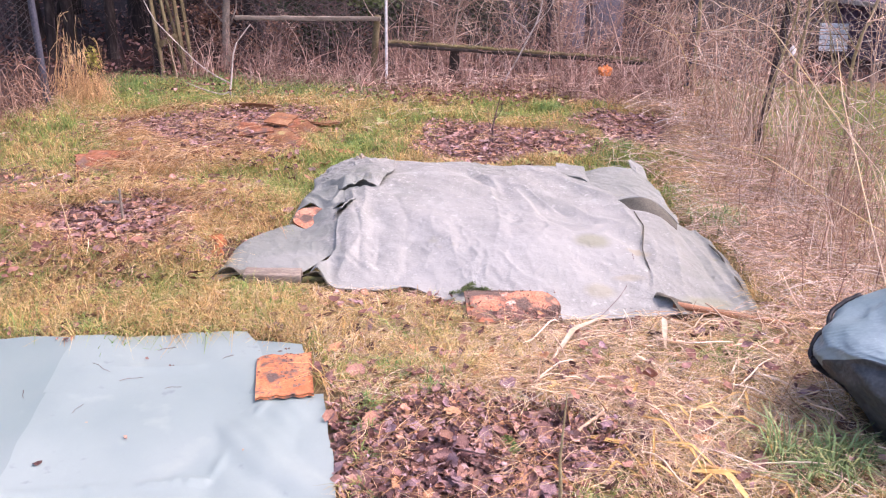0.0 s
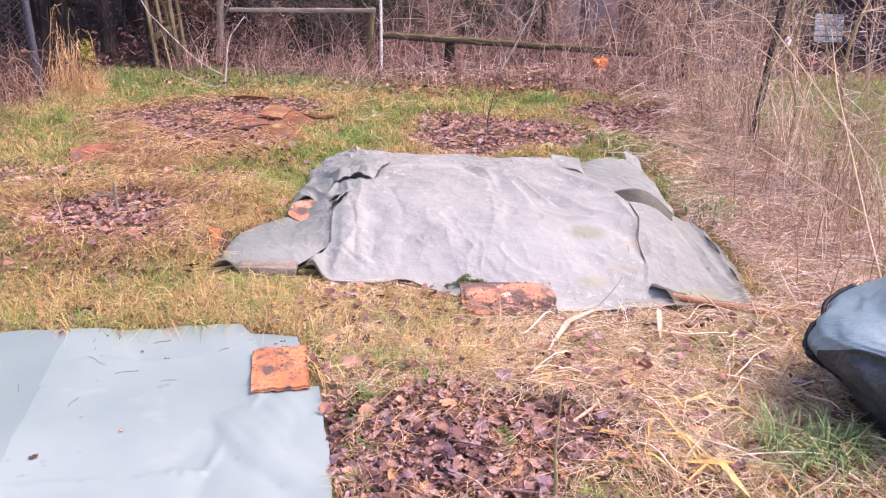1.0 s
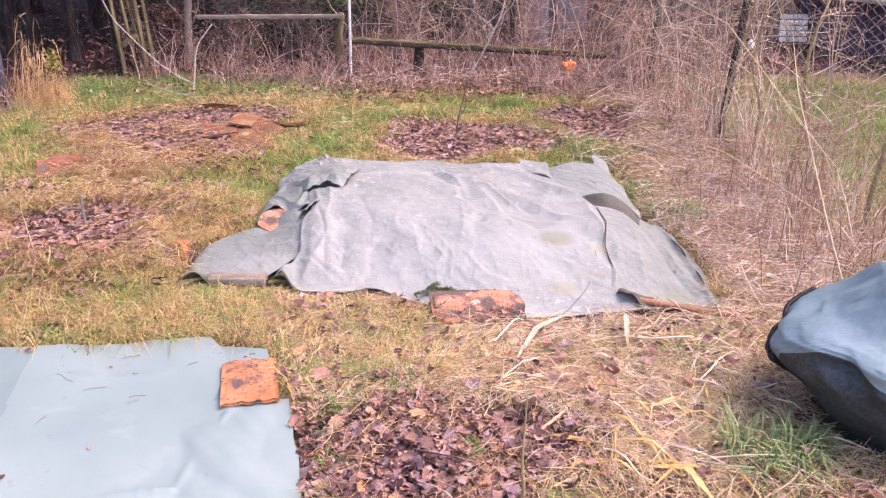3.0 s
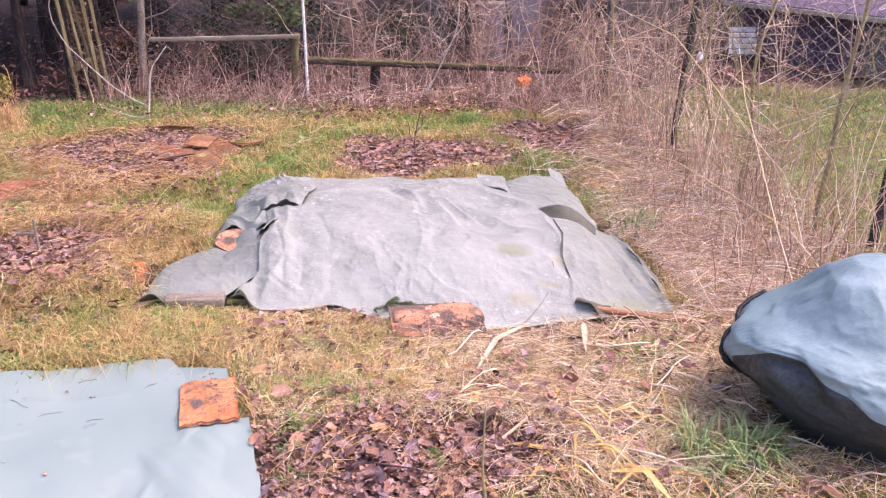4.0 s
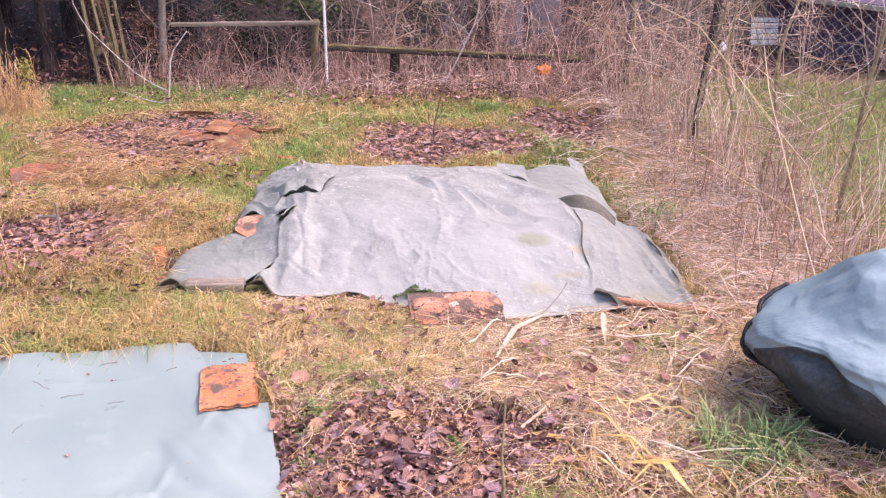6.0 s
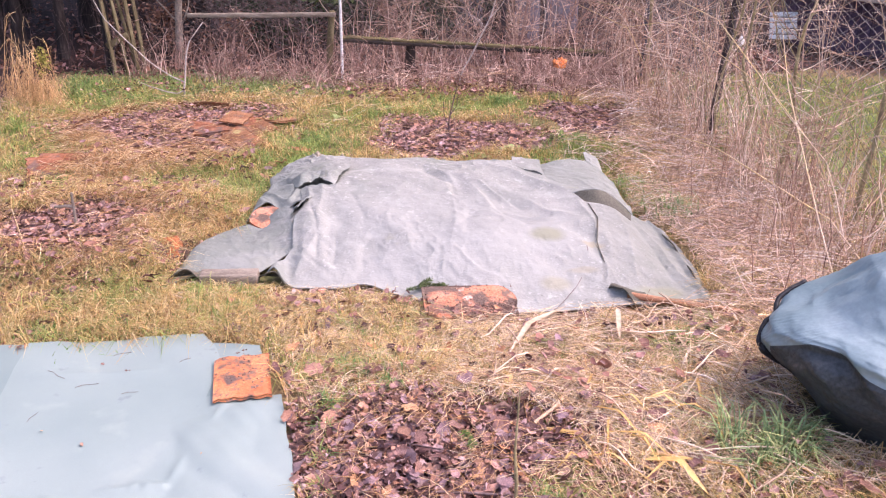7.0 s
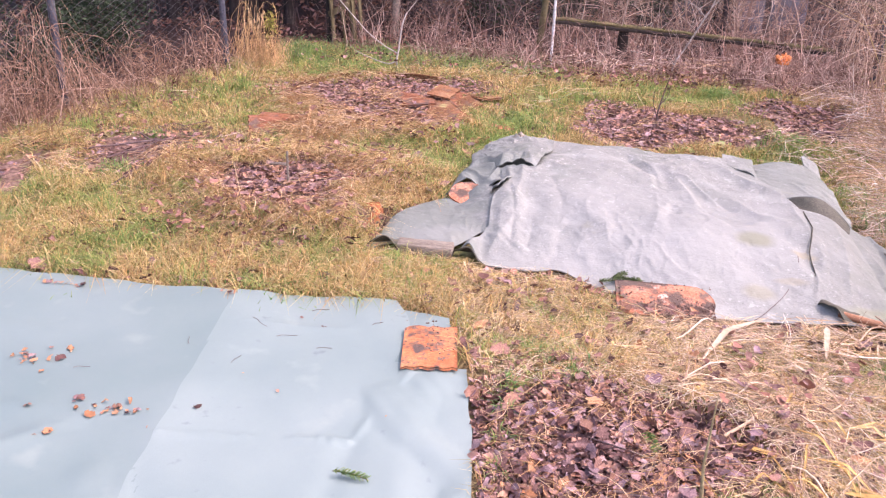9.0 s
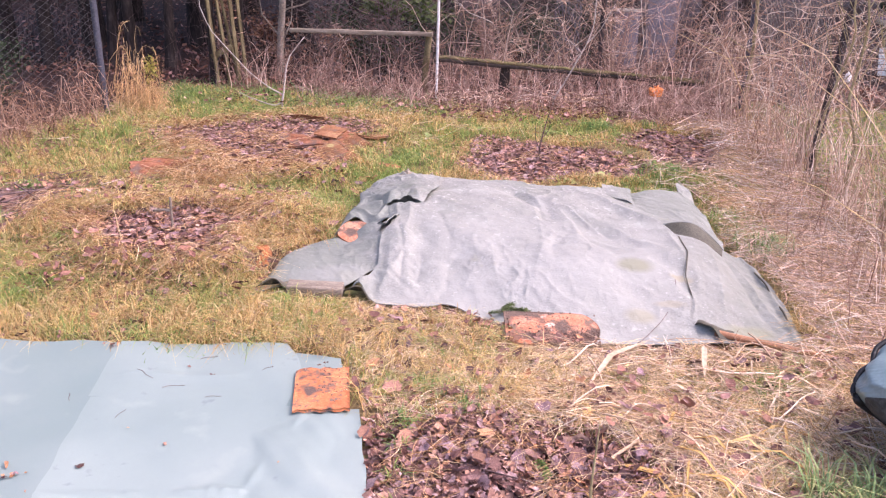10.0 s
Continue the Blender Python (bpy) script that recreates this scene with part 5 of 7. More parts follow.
tag = new("white_clip", mesh_data("white_clip", *blob((0, 0, 0), (0.020, 0.018, 0.030), 20, 14, 1.0, 0.1, 0.8), M_WHITEPOLE))
tag.location = (2.09, 5.445, 0.62)
tagged(tag, "small white plastic clip on a fence post", "clip")
rag = new("orange_rag", mesh_data("orange_rag", *blob((0, 0, 0), (0.045, 0.03, 0.030), 48, 30, 4.2, 0.75, 0.5), M_ORANGE))
rag.location = (1.235, 6.90, 0.205)
tagged(rag, "crumpled orange plastic rag caught in briars", "rag")

# ---- saplings and trees ----


def bough(points, r0, r1, n=10, sides=6):
    k = len(points)
    return tube(points, np.linspace(r0, r1, k), sides, n)


def sapling(name, at, trunk, branches, mat, label, group="young trees"):
    """trunk and branches: lists of places relative to the foot, with the thickness at both ends."""
    ob = empty(name, at, label, "sapling", group)
    pts, r0, r1 = trunk
    part("trunk", bough(pts, r0, r1, 16, 8), mat, ob)
    for pts, r0, r1 in branches:
        part("branch", bough(pts, r0, r1, 12, 5), mat, ob)
    return ob


sapling("forked_sapling", (-1.63, 6.68, 0.02), ([(0, 0, -0.05), (0.0, -0.02, 0.08), (0.01, 0, 0.14), (0.02, 0, 0.22), (0.035, 0, 0.33), (0.06, 0.02, 0.42), (0.12, 0.05, 0.50), (0.17, 0.05, 0.56)], 0.008, 0.0035),
        [([(0, 0, 0.13), (-0.07, 0, 0.16), (-0.22, 0, 0.26), (-0.40, 0.02, 0.44), (-0.55, 0.03, 0.60), (-0.63, 0.04, 0.80), (-0.60, 0.05, 0.95)], 0.0052, 0.0024),
         ([(0, 0, 0.07), (-0.05, -0.02, 0.045), (-0.13, -0.02, 0.06), (-0.24, -0.03, 0.10), (-0.33, -0.03, 0.14)], 0.006, 0.002)], M_BARK_GREY, "pale bare forked sapling arching over leaf mulch")
sapling("thin_sapling", (0.30, 5.52, 0.02), ([(0, 0, -0.05), (0.0, 0, 0.12), (0.03, 0, 0.26), (0.05, 0, 0.34)], 0.006, 0.002),
        [([(0.0, 0, 0.08), (-0.03, 0, 0.16), (-0.035, 0, 0.24)], 0.003, 0.0015), ([(0.01, 0, 0.16), (0.05, 0.02, 0.21), (0.06, 0.02, 0.28)], 0.003, 0.0015)], M_TWIG, "thin bare sapling in a leaf-mulched ring")
sapling("bent_sapling", (0.45, 7.15, 0.0), ([(0, 0, -0.05), (0.02, 0, 0.12), (0.10, 0, 0.25), (0.17, 0, 0.40), (0.25, 0.0, 0.56), (0.29, 0.0, 0.70), (0.29, 0.0, 0.95)], 0.008, 0.004),
        [([(0.25, 0, 0.56), (0.34, 0, 0.66), (0.44, 0, 0.86)], 0.004, 0.002), ([(0.21, 0, 0.48), (0.12, 0, 0.56), (0.02, 0, 0.60)], 0.003, 0.0015)], M_BARK_GREY, "thin pale bent sapling before the mossy beam")
sapling("whip", (0.30, 1.83, 0.0), ([(0, 0, -0.03), (0.003, 0, 0.14), (-0.004, 0.005, 0.22), (0.0, 0.01, 0.32), (0.004, 0.02, 0.40)], 0.0062, 0.0016), [], M_BARK_OLIVE, "thin brown fruit-tree whip in leaf mulch")
sapling("whip", (-1.50, 3.90, 0.02), ([(0, 0, -0.03), (0, 0, 0.12), (0.0, 0.0, 0.20)], 0.007, 0.006), [([(-0.0, 0, 0.13), (-0.03, 0, 0.135), (-0.09, 0.01, 0.125)], 0.008, 0.007)], M_WOOD, "short grey stake in leaf mulch")
sapling("dry_weed", (-1.62, 3.62, 0.0), ([(0, 0, -0.02), (-0.01, 0, 0.1), (-0.03, 0, 0.24)], 0.0028, 0.0016), [], M_STRAW, "thin dry stem in matted grass")
sapling("slender_tree", (2.02, 7.32, 0), ([(0, 0, -0.05), (0.01, 0, 0.5), (-0.02, 0, 1.0), (0.0, 0, 1.8)], 0.018, 0.010),
        [([(0.0, 0, 0.3), (0.15, 0, 0.45), (0.3, 0.05, 0.7)], 0.005, 0.002), ([(0.0, 0, 0.5), (-0.2, 0, 0.62), (-0.45, 0, 0.66)], 0.005, 0.002)], M_BARK_OLIVE, "slender olive-barked young tree beside a fence post")
for (sx, sy, lean, h, r) in ((2.20, 3.95, 0.10, 1.6, 0.014), (2.33, 3.55, 0.16, 1.7, 0.015), (2.02, 4.45, 0.05, 1.5, 0.012), (1.98, 4.95, -0.04, 1.4, 0.011), (1.86, 5.15, 0.10, 1.3, 0.009), (2.45, 3.2, 0.25, 1.6, 0.016)):
    lr = np.random.default_rng(int(sx * 1000 + sy * 77))
    trunk = [(0, 0, -0.05)] + [(lean * z / h * (0.6 + 0.8 * z / h) + 0.02 * lr.normal(), 0.015 * lr.normal(), z) for z in np.linspace(0.18, h, 7)]
    br = []
    for k in range(9):
        z = 0.35 + (h - 0.45) * k / 9
        b0 = np.array([np.interp(z, [q[2] for q in trunk], [q[0] for q in trunk]), 0, z])
        d = np.array([lr.choice([-1, 1]) * lr.uniform(0.12, 0.36), lr.uniform(-0.2, 0.2), lr.uniform(0.2, 0.55)])
        br.append(([tuple(b0), tuple(b0 + d * 0.35 + np.array([0, 0, -0.01])), tuple(b0 + d * 0.7 + np.array([0, 0, 0.03])), tuple(b0 + d + np.array([0, 0, 0.10]))], r * 0.24, 0.0011))
        if k % 2:
            e = b0 + d * 0.6
            br.append(([tuple(e), tuple(e + np.array([d[1], -d[0], 0.3]) * 0.3), tuple(e + np.array([d[1] * 0.8, -d[0], 0.5]) * 0.5)], r * 0.2, 0.001))
    sapling("hedge_sapling", (sx, sy, 0), (trunk, r, r * 0.45), br, M_BARK_OLIVE, "bare branching young tree grown into the fence", "hedge saplings")

leaf_quad = (np.array([(-0.5, 0, 0), (0, -0.22, 0.05), (0.5, 0, -0.05), (0, 0.22, 0.05)]), np.array([(0, 1, 2), (0, 2, 3)]))


def clump(n, centre, rad, size, seed, shell=0.55):
    """Small leaves about a few sub-centres, with gaps."""
    lr = np.random.default_rng(seed)
    k = max(6, n // 90)
    d = lr.normal(size=(k, 3))
    d /= np.linalg.norm(d, axis=1, keepdims=True)
    sub = d * np.array(rad) * lr.uniform(shell, 1.0, (k, 1))
    w = lr.integers(0, k, n)
    at = np.array(centre) + sub[w] + lr.normal(size=(n, 3)) * np.array(rad) * 0.20
    rot = turns(lr.uniform(0, 6.28, n), lr.normal(0, 0.7, n), lr.normal(0, 0.7, n))
    return scatter([leaf_quad], at, rot, lr.uniform(0.6, 1.3, n) * size)


def conifer(x, y, h, r, seed):
    lr = np.random.default_rng(seed)
    ob = empty("conifer", (x, y, 0), "dark conifer trunk under an unseen evergreen crown added for shade", "tree", "trees of the wood")
    n = 9
    z = np.linspace(-0.1, h, n)
    p = np.stack([0.03 * lr.normal(size=n).cumsum() * 0.6, 0.03 * lr.normal(size=n).cumsum() * 0.6, z], -1)
    rr = r * (1 - 0.75 * (z / h).clip(0, 1))
    rr[0] *= 1.25
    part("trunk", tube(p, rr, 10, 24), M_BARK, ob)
    # Crowns stand unseen above the view; they are added to shade the wood.
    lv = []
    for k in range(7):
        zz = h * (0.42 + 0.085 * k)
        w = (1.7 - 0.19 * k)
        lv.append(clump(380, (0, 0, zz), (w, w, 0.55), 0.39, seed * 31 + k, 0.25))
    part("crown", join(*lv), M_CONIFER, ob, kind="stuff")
    for k in range(5):
        a, zz = lr.uniform(0, 6.28), lr.uniform(0.9, h * 0.4)
        part("dead_branch", bough([(0, 0, zz), (0.4 * math.cos(a), 0.4 * math.sin(a), zz + 0.02), (0.8 * math.cos(a), 0.8 * math.sin(a), zz - 0.08)], 0.012, 0.003, 8, 5), M_BARK, ob)
    return ob


trees = [(-5.2, 8.6, 0.14), (-4.3, 9.4, 0.11), (-3.68, 8.3, 0.045), (-3.49, 8.35, 0.05), (-3.3, 9.8, 0.13), (-3.10, 8.3, 0.045), (-4.28, 8.3, 0.06), (-4.7, 8.4, 0.07), (-2.95, 9.3, 0.07), (-2.62, 8.9, 0.05), (-2.3, 10.2, 0.14), (-1.5, 9.6, 0.09), (-0.6, 10.4, 0.15), (0.3, 9.8, 0.09),
         (0.5, 11.6, 0.16), (1.5, 10.8, 0.12), (-4.8, 11.5, 0.18), (-1.2, 12.2, 0.16), (2.6, 11.4, 0.15), (-3.6, 12.8, 0.17), (-6.4, 9.6, 0.16), (3.4, 12.8, 0.16), (-5.0, 7.3, 0.10), (5.6, 11.2, 0.17)]
for k, (x, y, r) in enumerate(trees):
    conifer(x, y, 6.0 + (k * 37 % 25) / 10, r, 100 + k)
pale = empty("pale_trunk", (-2.03, 8.25, 0), "straight pale bare trunk at the wood edge", "tree", "trees of the wood")
part("trunk", bough([(0, 0, -0.1), (0.01, 0, 0.3), (0.05, 0, 0.7), (0.12, 0, 1.8), (0.2, 0, 3.2)], 0.038, 0.024, 20, 10), M_BARK_PALE, pale)
for d in (((0, 0, 0.25), (0.12, 0, 0.5), (0.15, 0, 0.9)), ((0.02, 0, 0.35), (-0.15, 0, 0.55), (-0.2, 0, 0.9)), ((0.05, 0, 0.6), (0.25, 0, 0.66), (0.45, 0, 0.8))):
    part("branch", bough(d, 0.009, 0.003, 8, 5), M_BARK_PALE, pale)


def shrub(x, y, rad, n, mat, label, size=0.05, z=None, seed=1, category="shrub"):
    ob = empty("shrub", (x, y, 0), label, category, "shrubs of the wood edge")
    part("foliage", clump(n, (0, 0, rad[2] if z is None else z), rad, size, seed, 0.3), mat, ob, kind="stuff")
    lr = np.random.default_rng(seed)
    for k in range(7):
        a = lr.uniform(0, 6.28)
        q = np.array([math.cos(a) * rad[0], math.sin(a) * rad[1], rad[2] * 1.5])
        part("stem", bough([(0, 0, -0.03), tuple(q * 0.4), tuple(q * 0.8)], 0.010, 0.003, 7, 5), M_BARK, ob)
    return ob


for k, (x, y, rx, rz, n) in enumerate(((-1.25, 8.8, 0.5, 0.40, 2600), (-0.5, 9.0, 0.45, 0.36, 2200), (0.25, 9.2, 0.45, 0.34, 1800), (-4.1, 6.7, 0.45, 0.34, 2600), (-3.75, 5.9, 0.4, 0.36, 3000), (-3.6, 5.2, 0.3, 0.3, 2000), (-4.6, 5.6, 0.6, 0.5, 3000), (1.0, 9.8, 0.5, 0.5, 2000))):
    shrub(x, y, (rx, 0.35, rz), n, M_CONIFER, "dark evergreen shrub behind the wire fence", 0.036, None, 40 + k)
for x, y, rx, rz, n in ((-2.45, 7.95, 0.22, 0.35, 600), (-2.2, 8.5, 0.3, 0.35, 700), (-1.6, 8.3, 0.3, 0.25, 500)):
    shrub(x, y, (rx, 0.2, rz), n, M_HEDGE, "hedge shrub holding dead reddish-brown leaves", 0.045, None, int(-x * 100))
shrub(-0.95, 8.35, (0.5, 0.12, 0.12), 700, M_SHRUB, "evergreen bamboo-like shrub with narrow leaves", 0.07, 0.62, 61)
shrub(-2.65, 6.70, (0.06, 0.05, 0.24), 340, M_YELLOWLEAF, "small yellow-green leafed shrub in dry grass", 0.026, 0.34, 62)

# ---- leaves ----


def leaf_shape(length, width, lobes, curl, fold, seed, n=7):
    """A dead leaf: a bent midrib and two rows of edge points."""
    lr = np.random.default_rng(seed)
    u = np.linspace(-0.5, 0.5, n)
    half = 0.5 * width * np.clip(np.cos(u * np.pi * 0.97), 0, 1) ** 0.62 * (1 + 0.25 * u) * (1 + lobes * np.cos(u * 2 * np.pi * 3.4))
    rib_y = 0.06 * length * np.sin(u * 4 + seed)
    rib_z = curl * 1.2 * length * (u ** 2 - 0.1) + 0.03 * length * np.sin(u * 9 + seed)
    rows = []
    for s in (-1, 0, 1):
        w = s * half * (1 + 0.10 * lr.normal(size=n))
        rows.append(np.stack([u * length, rib_y + w, rib_z + fold * np.abs(w) + abs(s) * 0.045 * length * np.sin(u * 11 + seed * s)], -1))
    return np.stack(rows, 1).reshape(-1, 3), grid_faces(n, 3)


LEAF_KINDS = [(1.0, 0.66, 0.0, 0.25, 0.20, 1), (1.0, 0.60, 0.10, 0.15, -0.25, 2), (1.0, 0.72, 0.24, -0.25, 0.15, 3), (1.0, 0.48, 0.05, 0.5, 0.45, 4), (1.0, 0.80, 0.20, 0.2, 0.25, 5), (1.0, 0.38, 0.0, -0.6, 0.7, 6)]
LEAVES = [leaf_shape(*k) for k in LEAF_KINDS]
LEAVES_FINE = [leaf_shape(*k, 13) for k in LEAF_KINDS]
LEAVES_MID = [leaf_shape(*k, 5) for k in LEAF_KINDS]
LEAVES_FAR = [leaf_shape(*k, 4) for k in LEAF_KINDS]
LEAF_MESH = [mesh_data("leaf", v, f, M_LEAF, True) for v, f in LEAVES_FINE]
LEAF_MESH_ORANGE = [mesh_data("leaf", v, f, M_LEAF_ORANGE, True) for v, f in LEAVES_FINE]


# where the sheets and rings lie, for what grows between them
BLUE_POLY = [(-3.3, 0.9), (-0.15, 0.9), (-0.25, 1.85), (-0.36, 2.44), (-0.48, 2.79), (-0.70, 2.88), (-1.3, 2.81), (-2.25, 2.77), (-3.3, 2.70)]


def inside(poly, x, y):
    c = np.zeros(x.shape, bool)
    n = len(poly)
    for i in range(n):
        (x0, y0), (x1, y1) = poly[i], poly[(i + 1) % n]
        c ^= ((y0 > y) != (y1 > y)) & (x < (x1 - x0) * (y - y0) / (y1 - y0 + 1e-12) + x0)
    return c


def leaf_mound(k, label, n_parts, n_mass, size, soil=True, tilt=0.42, big=1.0):
    cx, cy, rx, ry, h = RINGS[k]
    ob = empty("leaf_mulch_ring", (cx, cy, 0), label, "leaf mulch", "mulched tree rings")
    if soil:
        a, q = np.linspace(0, 2 * np.pi, 40), np.linspace(0, 1, 14)
        A, Q = np.meshgrid(a, q, indexing="ij")
        wob = (1 + 0.20 * np.sin(3 * A + cx * 5) + 0.12 * np.sin(5 * A + cy * 3)) * 1.02
        X, Y = cx + rx * Q * wob * np.cos(A), cy + ry * Q * wob * np.sin(A)
        Z = gz(X, Y) + 0.018 * (1 - Q ** 3) + 0.006 * waves(X, Y, 22) - 0.006
        part("soil", local(ob, (np.stack([X, Y, Z], -1).reshape(-1, 3), grid_faces(40, 14))), M_SOIL, ob, "dark damp soil")
    lr = np.random.default_rng(ord(k))

    def spots(n, reach):
        a = lr.uniform(0, 2 * np.pi, n)
        q = np.sqrt(lr.uniform(0, 1, n)) * reach
        wob = 1 + 0.20 * np.sin(3 * a + cx * 5) + 0.12 * np.sin(5 * a + cy * 3)
        x, y = cx + rx * q * wob * np.cos(a), cy + ry * q * wob * np.sin(a)
        ok = ~inside(BLUE_POLY, x, y)
        x, y, q, n = x[ok], y[ok], q[ok], int(ok.sum())
        return np.stack([x, y, gz(x, y) + 0.016 * (1 - np.clip(q, 0, 1) ** 3) + 0.022 * np.clip(waves(x, y, 9.0, cx), -0.3, 1) * (1 - np.clip(q, 0, 1) ** 4) * (k in "abcd") + lr.uniform(0.002, 0.024, n)], -1)

    at = spots(n_mass, 1.2)
    n_mass = len(at)
    mass = scatter(LEAVES_MID, at, turns(lr.uniform(0, 6.28, n_mass), lr.normal(0, tilt, n_mass), lr.normal(0, tilt, n_mass)), (0.25 + 0.9 * lr.uniform(0, 1, n_mass) ** 1.8) * size)
    part("leaf_mass", local(ob, mass), M_LEAVES, ob, "matted brown and purplish dead leaves", False, "stuff")
    for p in spots(n_parts, 1.02):
        lf = new("leaf", LEAF_MESH[lr.integers(0, 6)] if lr.uniform() > 0.05 else LEAF_MESH_ORANGE[lr.integers(0, 6)])
        s = lr.uniform(0.6, 1.35) * size * big
        lf.parent = ob
        lf.matrix_basis = Matrix.LocRotScale(Vector((p[0] - cx, p[1] - cy, p[2] + 0.012)), Euler((lr.normal(0, tilt), lr.normal(0, tilt), lr.uniform(0, 6.28))), (s, s, s))
    return ob


leaf_mound("e", "mulch ring of curled brown and purplish dead leaves", 295, 8500, 0.034, True, 0.5, 1.45)
leaf_mound("b", "small mulch ring of pale brown dead leaves", 220, 4200, 0.042, True, 0.30)
leaf_mound("a", "wide mulch ring of dead leaves edged with tiles", 220, 6500, 0.038, True, 0.26)
leaf_mound("c", "mulch ring of purplish dead leaves behind the tarpaulin", 200, 5500, 0.038, True, 0.26)
leaf_mound("d", "mulch ring of dead leaves beside dry thicket", 140, 3300, 0.038, True, 0.26)
leaf_mound("f", "patch of dark soil with twigs and dead leaves", 40, 700, 0.036)
leaf_mound("g", "patch of bare dark soil in the lawn", 20, 160, 0.036)

def free(x, y, ring=1.0):
    ok = ~inside(BLUE_POLY, x, y) & ~inside(TARP_POLY, x, y)
    for k in RINGS:
        ok &= ring_r(k, x, y) > ring
    ok &= (np.hypot((x + 1.0) / 0.085, (y - 3.62) / 0.095) > 1) & (np.hypot(x + 0.95, y - 3.73) > 0.04) & (np.hypot(x - 0.325, y - 2.31) > 0.045)
    return ok


def keep_out_bundle(x, y):
    return np.hypot((x - 1.63) / 0.36, (y - 2.30) / 0.30) > 1


def spots_in(n, x0, x1, y0, y1, lr, ring=1.0, soft=(1, 1)):
    x, y = x0 + (x1 - x0) * lr.beta(*soft, n), y0 + (y1 - y0) * lr.beta(*soft, n)
    m = free(x, y, ring) & keep_out_bundle(x, y)
    return x[m], y[m]


# ---- scattered leaves ----
lr = np.random.default_rng(21)
zones = [(-0.38, 0.8, 1.65, 2.6, 1300), (-0.4, 1.5, 1.6, 3.2, 2400), (-2.6, -0.5, 2.75, 4.9, 1400), (-2.2, -0.8, 3.1, 4.7, 1500), (-3.4, 2.2, 4.4, 7.6, 1500), (0.3, 2.0, 1.6, 3.2, 1100), (0.35, 1.2, 1.8, 2.6, 700), (-2.2, -0.9, 3.2, 4.6, 900), (2.2, 5.5, 7.6, 9.4, 3400), (-2.3, 1.9, 6.8, 8.2, 2800), (-6, 3, 7.9, 13, 3000), (1.55, 2.3, 2.9, 7.2, 1500), (-2.4, -0.4, 2.8, 3.3, 900), (-0.6, 0.9, 2.5, 3.2, 700), (-0.35, 0.2, 2.95, 3.26, 600), (-2.8, -0.6, 4.3, 6.8, 900), (-3.6, -2.75, 3.9, 6.4, 2200), (-3.4, -2.2, 7.3, 7.8, 250), (-2.4, -0.1, 2.7, 3.35, 900)]
ax, ay = zip(*[spots_in(n, x0, x1, y0, y1, lr, 0.9) for x0, x1, y0, y1, n in zones])
ax, ay = np.concatenate(ax), np.concatenate(ay)
nl = len(ax)
litter = part("leaf_litter", scatter(LEAVES_FAR, np.stack([ax, ay, gz(ax, ay) + lr.uniform(0.004, 0.03, nl)], -1),
              turns(lr.uniform(0, 6.28, nl), lr.normal(0, 0.35, nl), lr.normal(0, 0.35, nl)), 0.010 + 0.036 * lr.uniform(0, 1, nl) ** 2.2), M_LITTER, None, "", False)
tagged(litter, "scattered dead leaves in the grass", "leaves", kind="stuff")
wx, wy = 3.5 - 10.0 * lr.uniform(0, 1, 6500) ** 1.35, 7.75 + 6.0 * lr.uniform(0, 1, 6500) ** 1.6
wood_litter = part("wood_litter", scatter(LEAVES_FAR, np.stack([wx, wy, gz(wx, wy) + lr.uniform(0.015, 0.06, 6500)], -1), turns(lr.uniform(0, 6.28, 6500), lr.normal(0, 0.45, 6500), lr.normal(0, 0.45, 6500)), lr.uniform(0.03, 0.075, 6500)), M_LITTER, None, "", False)
tagged(wood_litter, "reddish-brown dead leaves on the woodland floor", "leaves", kind="stuff")
mat_leaves = []
for x0, x1, y0, y1, n in ((-2.1, -0.85, 3.2, 3.75, 300), (-2.2, -0.9, 3.7, 4.6, 300), (0.3, 1.5, 2.0, 3.0, 110), (-2.0, -0.8, 4.7, 5.3, 220), (-0.9, 1.6, 6.5, 7.3, 900), (-2.8, -0.9, 6.6, 7.6, 220), (-0.5, 0.3, 2.9, 3.2, 40)):
    x, y = spots_in(n, x0, x1, y0, y1, lr, 1.0, (1.6, 1.6))
    n = len(x)
    mat_leaves.append(scatter(LEAVES_MID, np.stack([x, y, gz(x, y) + lr.uniform(0.04, 0.085, n)], -1), turns(lr.uniform(0, 6.28, n), lr.normal(0, 0.4, n), lr.normal(0, 0.4, n)), 0.016 + 0.036 * lr.uniform(0, 1, n) ** 1.8))
litter_top = part("leaf_litter", join(*mat_leaves), M_LITTER, None, "", False)
tagged(litter_top, "dead leaves caught on matted grass", "leaves", kind="stuff")
x, y = spots_in(300, -2.3, 1.3, 1.6, 5.0, lr, 1.05)
for i in range(len(x)):
    s = lr.uniform(0.035, 0.075)
    o = lr.uniform() < 0.08
    lf = new("fallen_leaf", (LEAF_MESH_ORANGE if o else LEAF_MESH)[lr.integers(0, 6)])
    lf.matrix_world = Matrix.LocRotScale(Vector((x[i], y[i], gz(x[i], y[i]) + 0.036)), Euler((lr.normal(0, 0.3), lr.normal(0, 0.3), lr.uniform(0, 6.28))), (s, s, s))
    tagged(lf, "curled orange-brown dead leaf on the grass" if o else "curled dull brown dead leaf on the grass", "leaf", "fallen leaves")
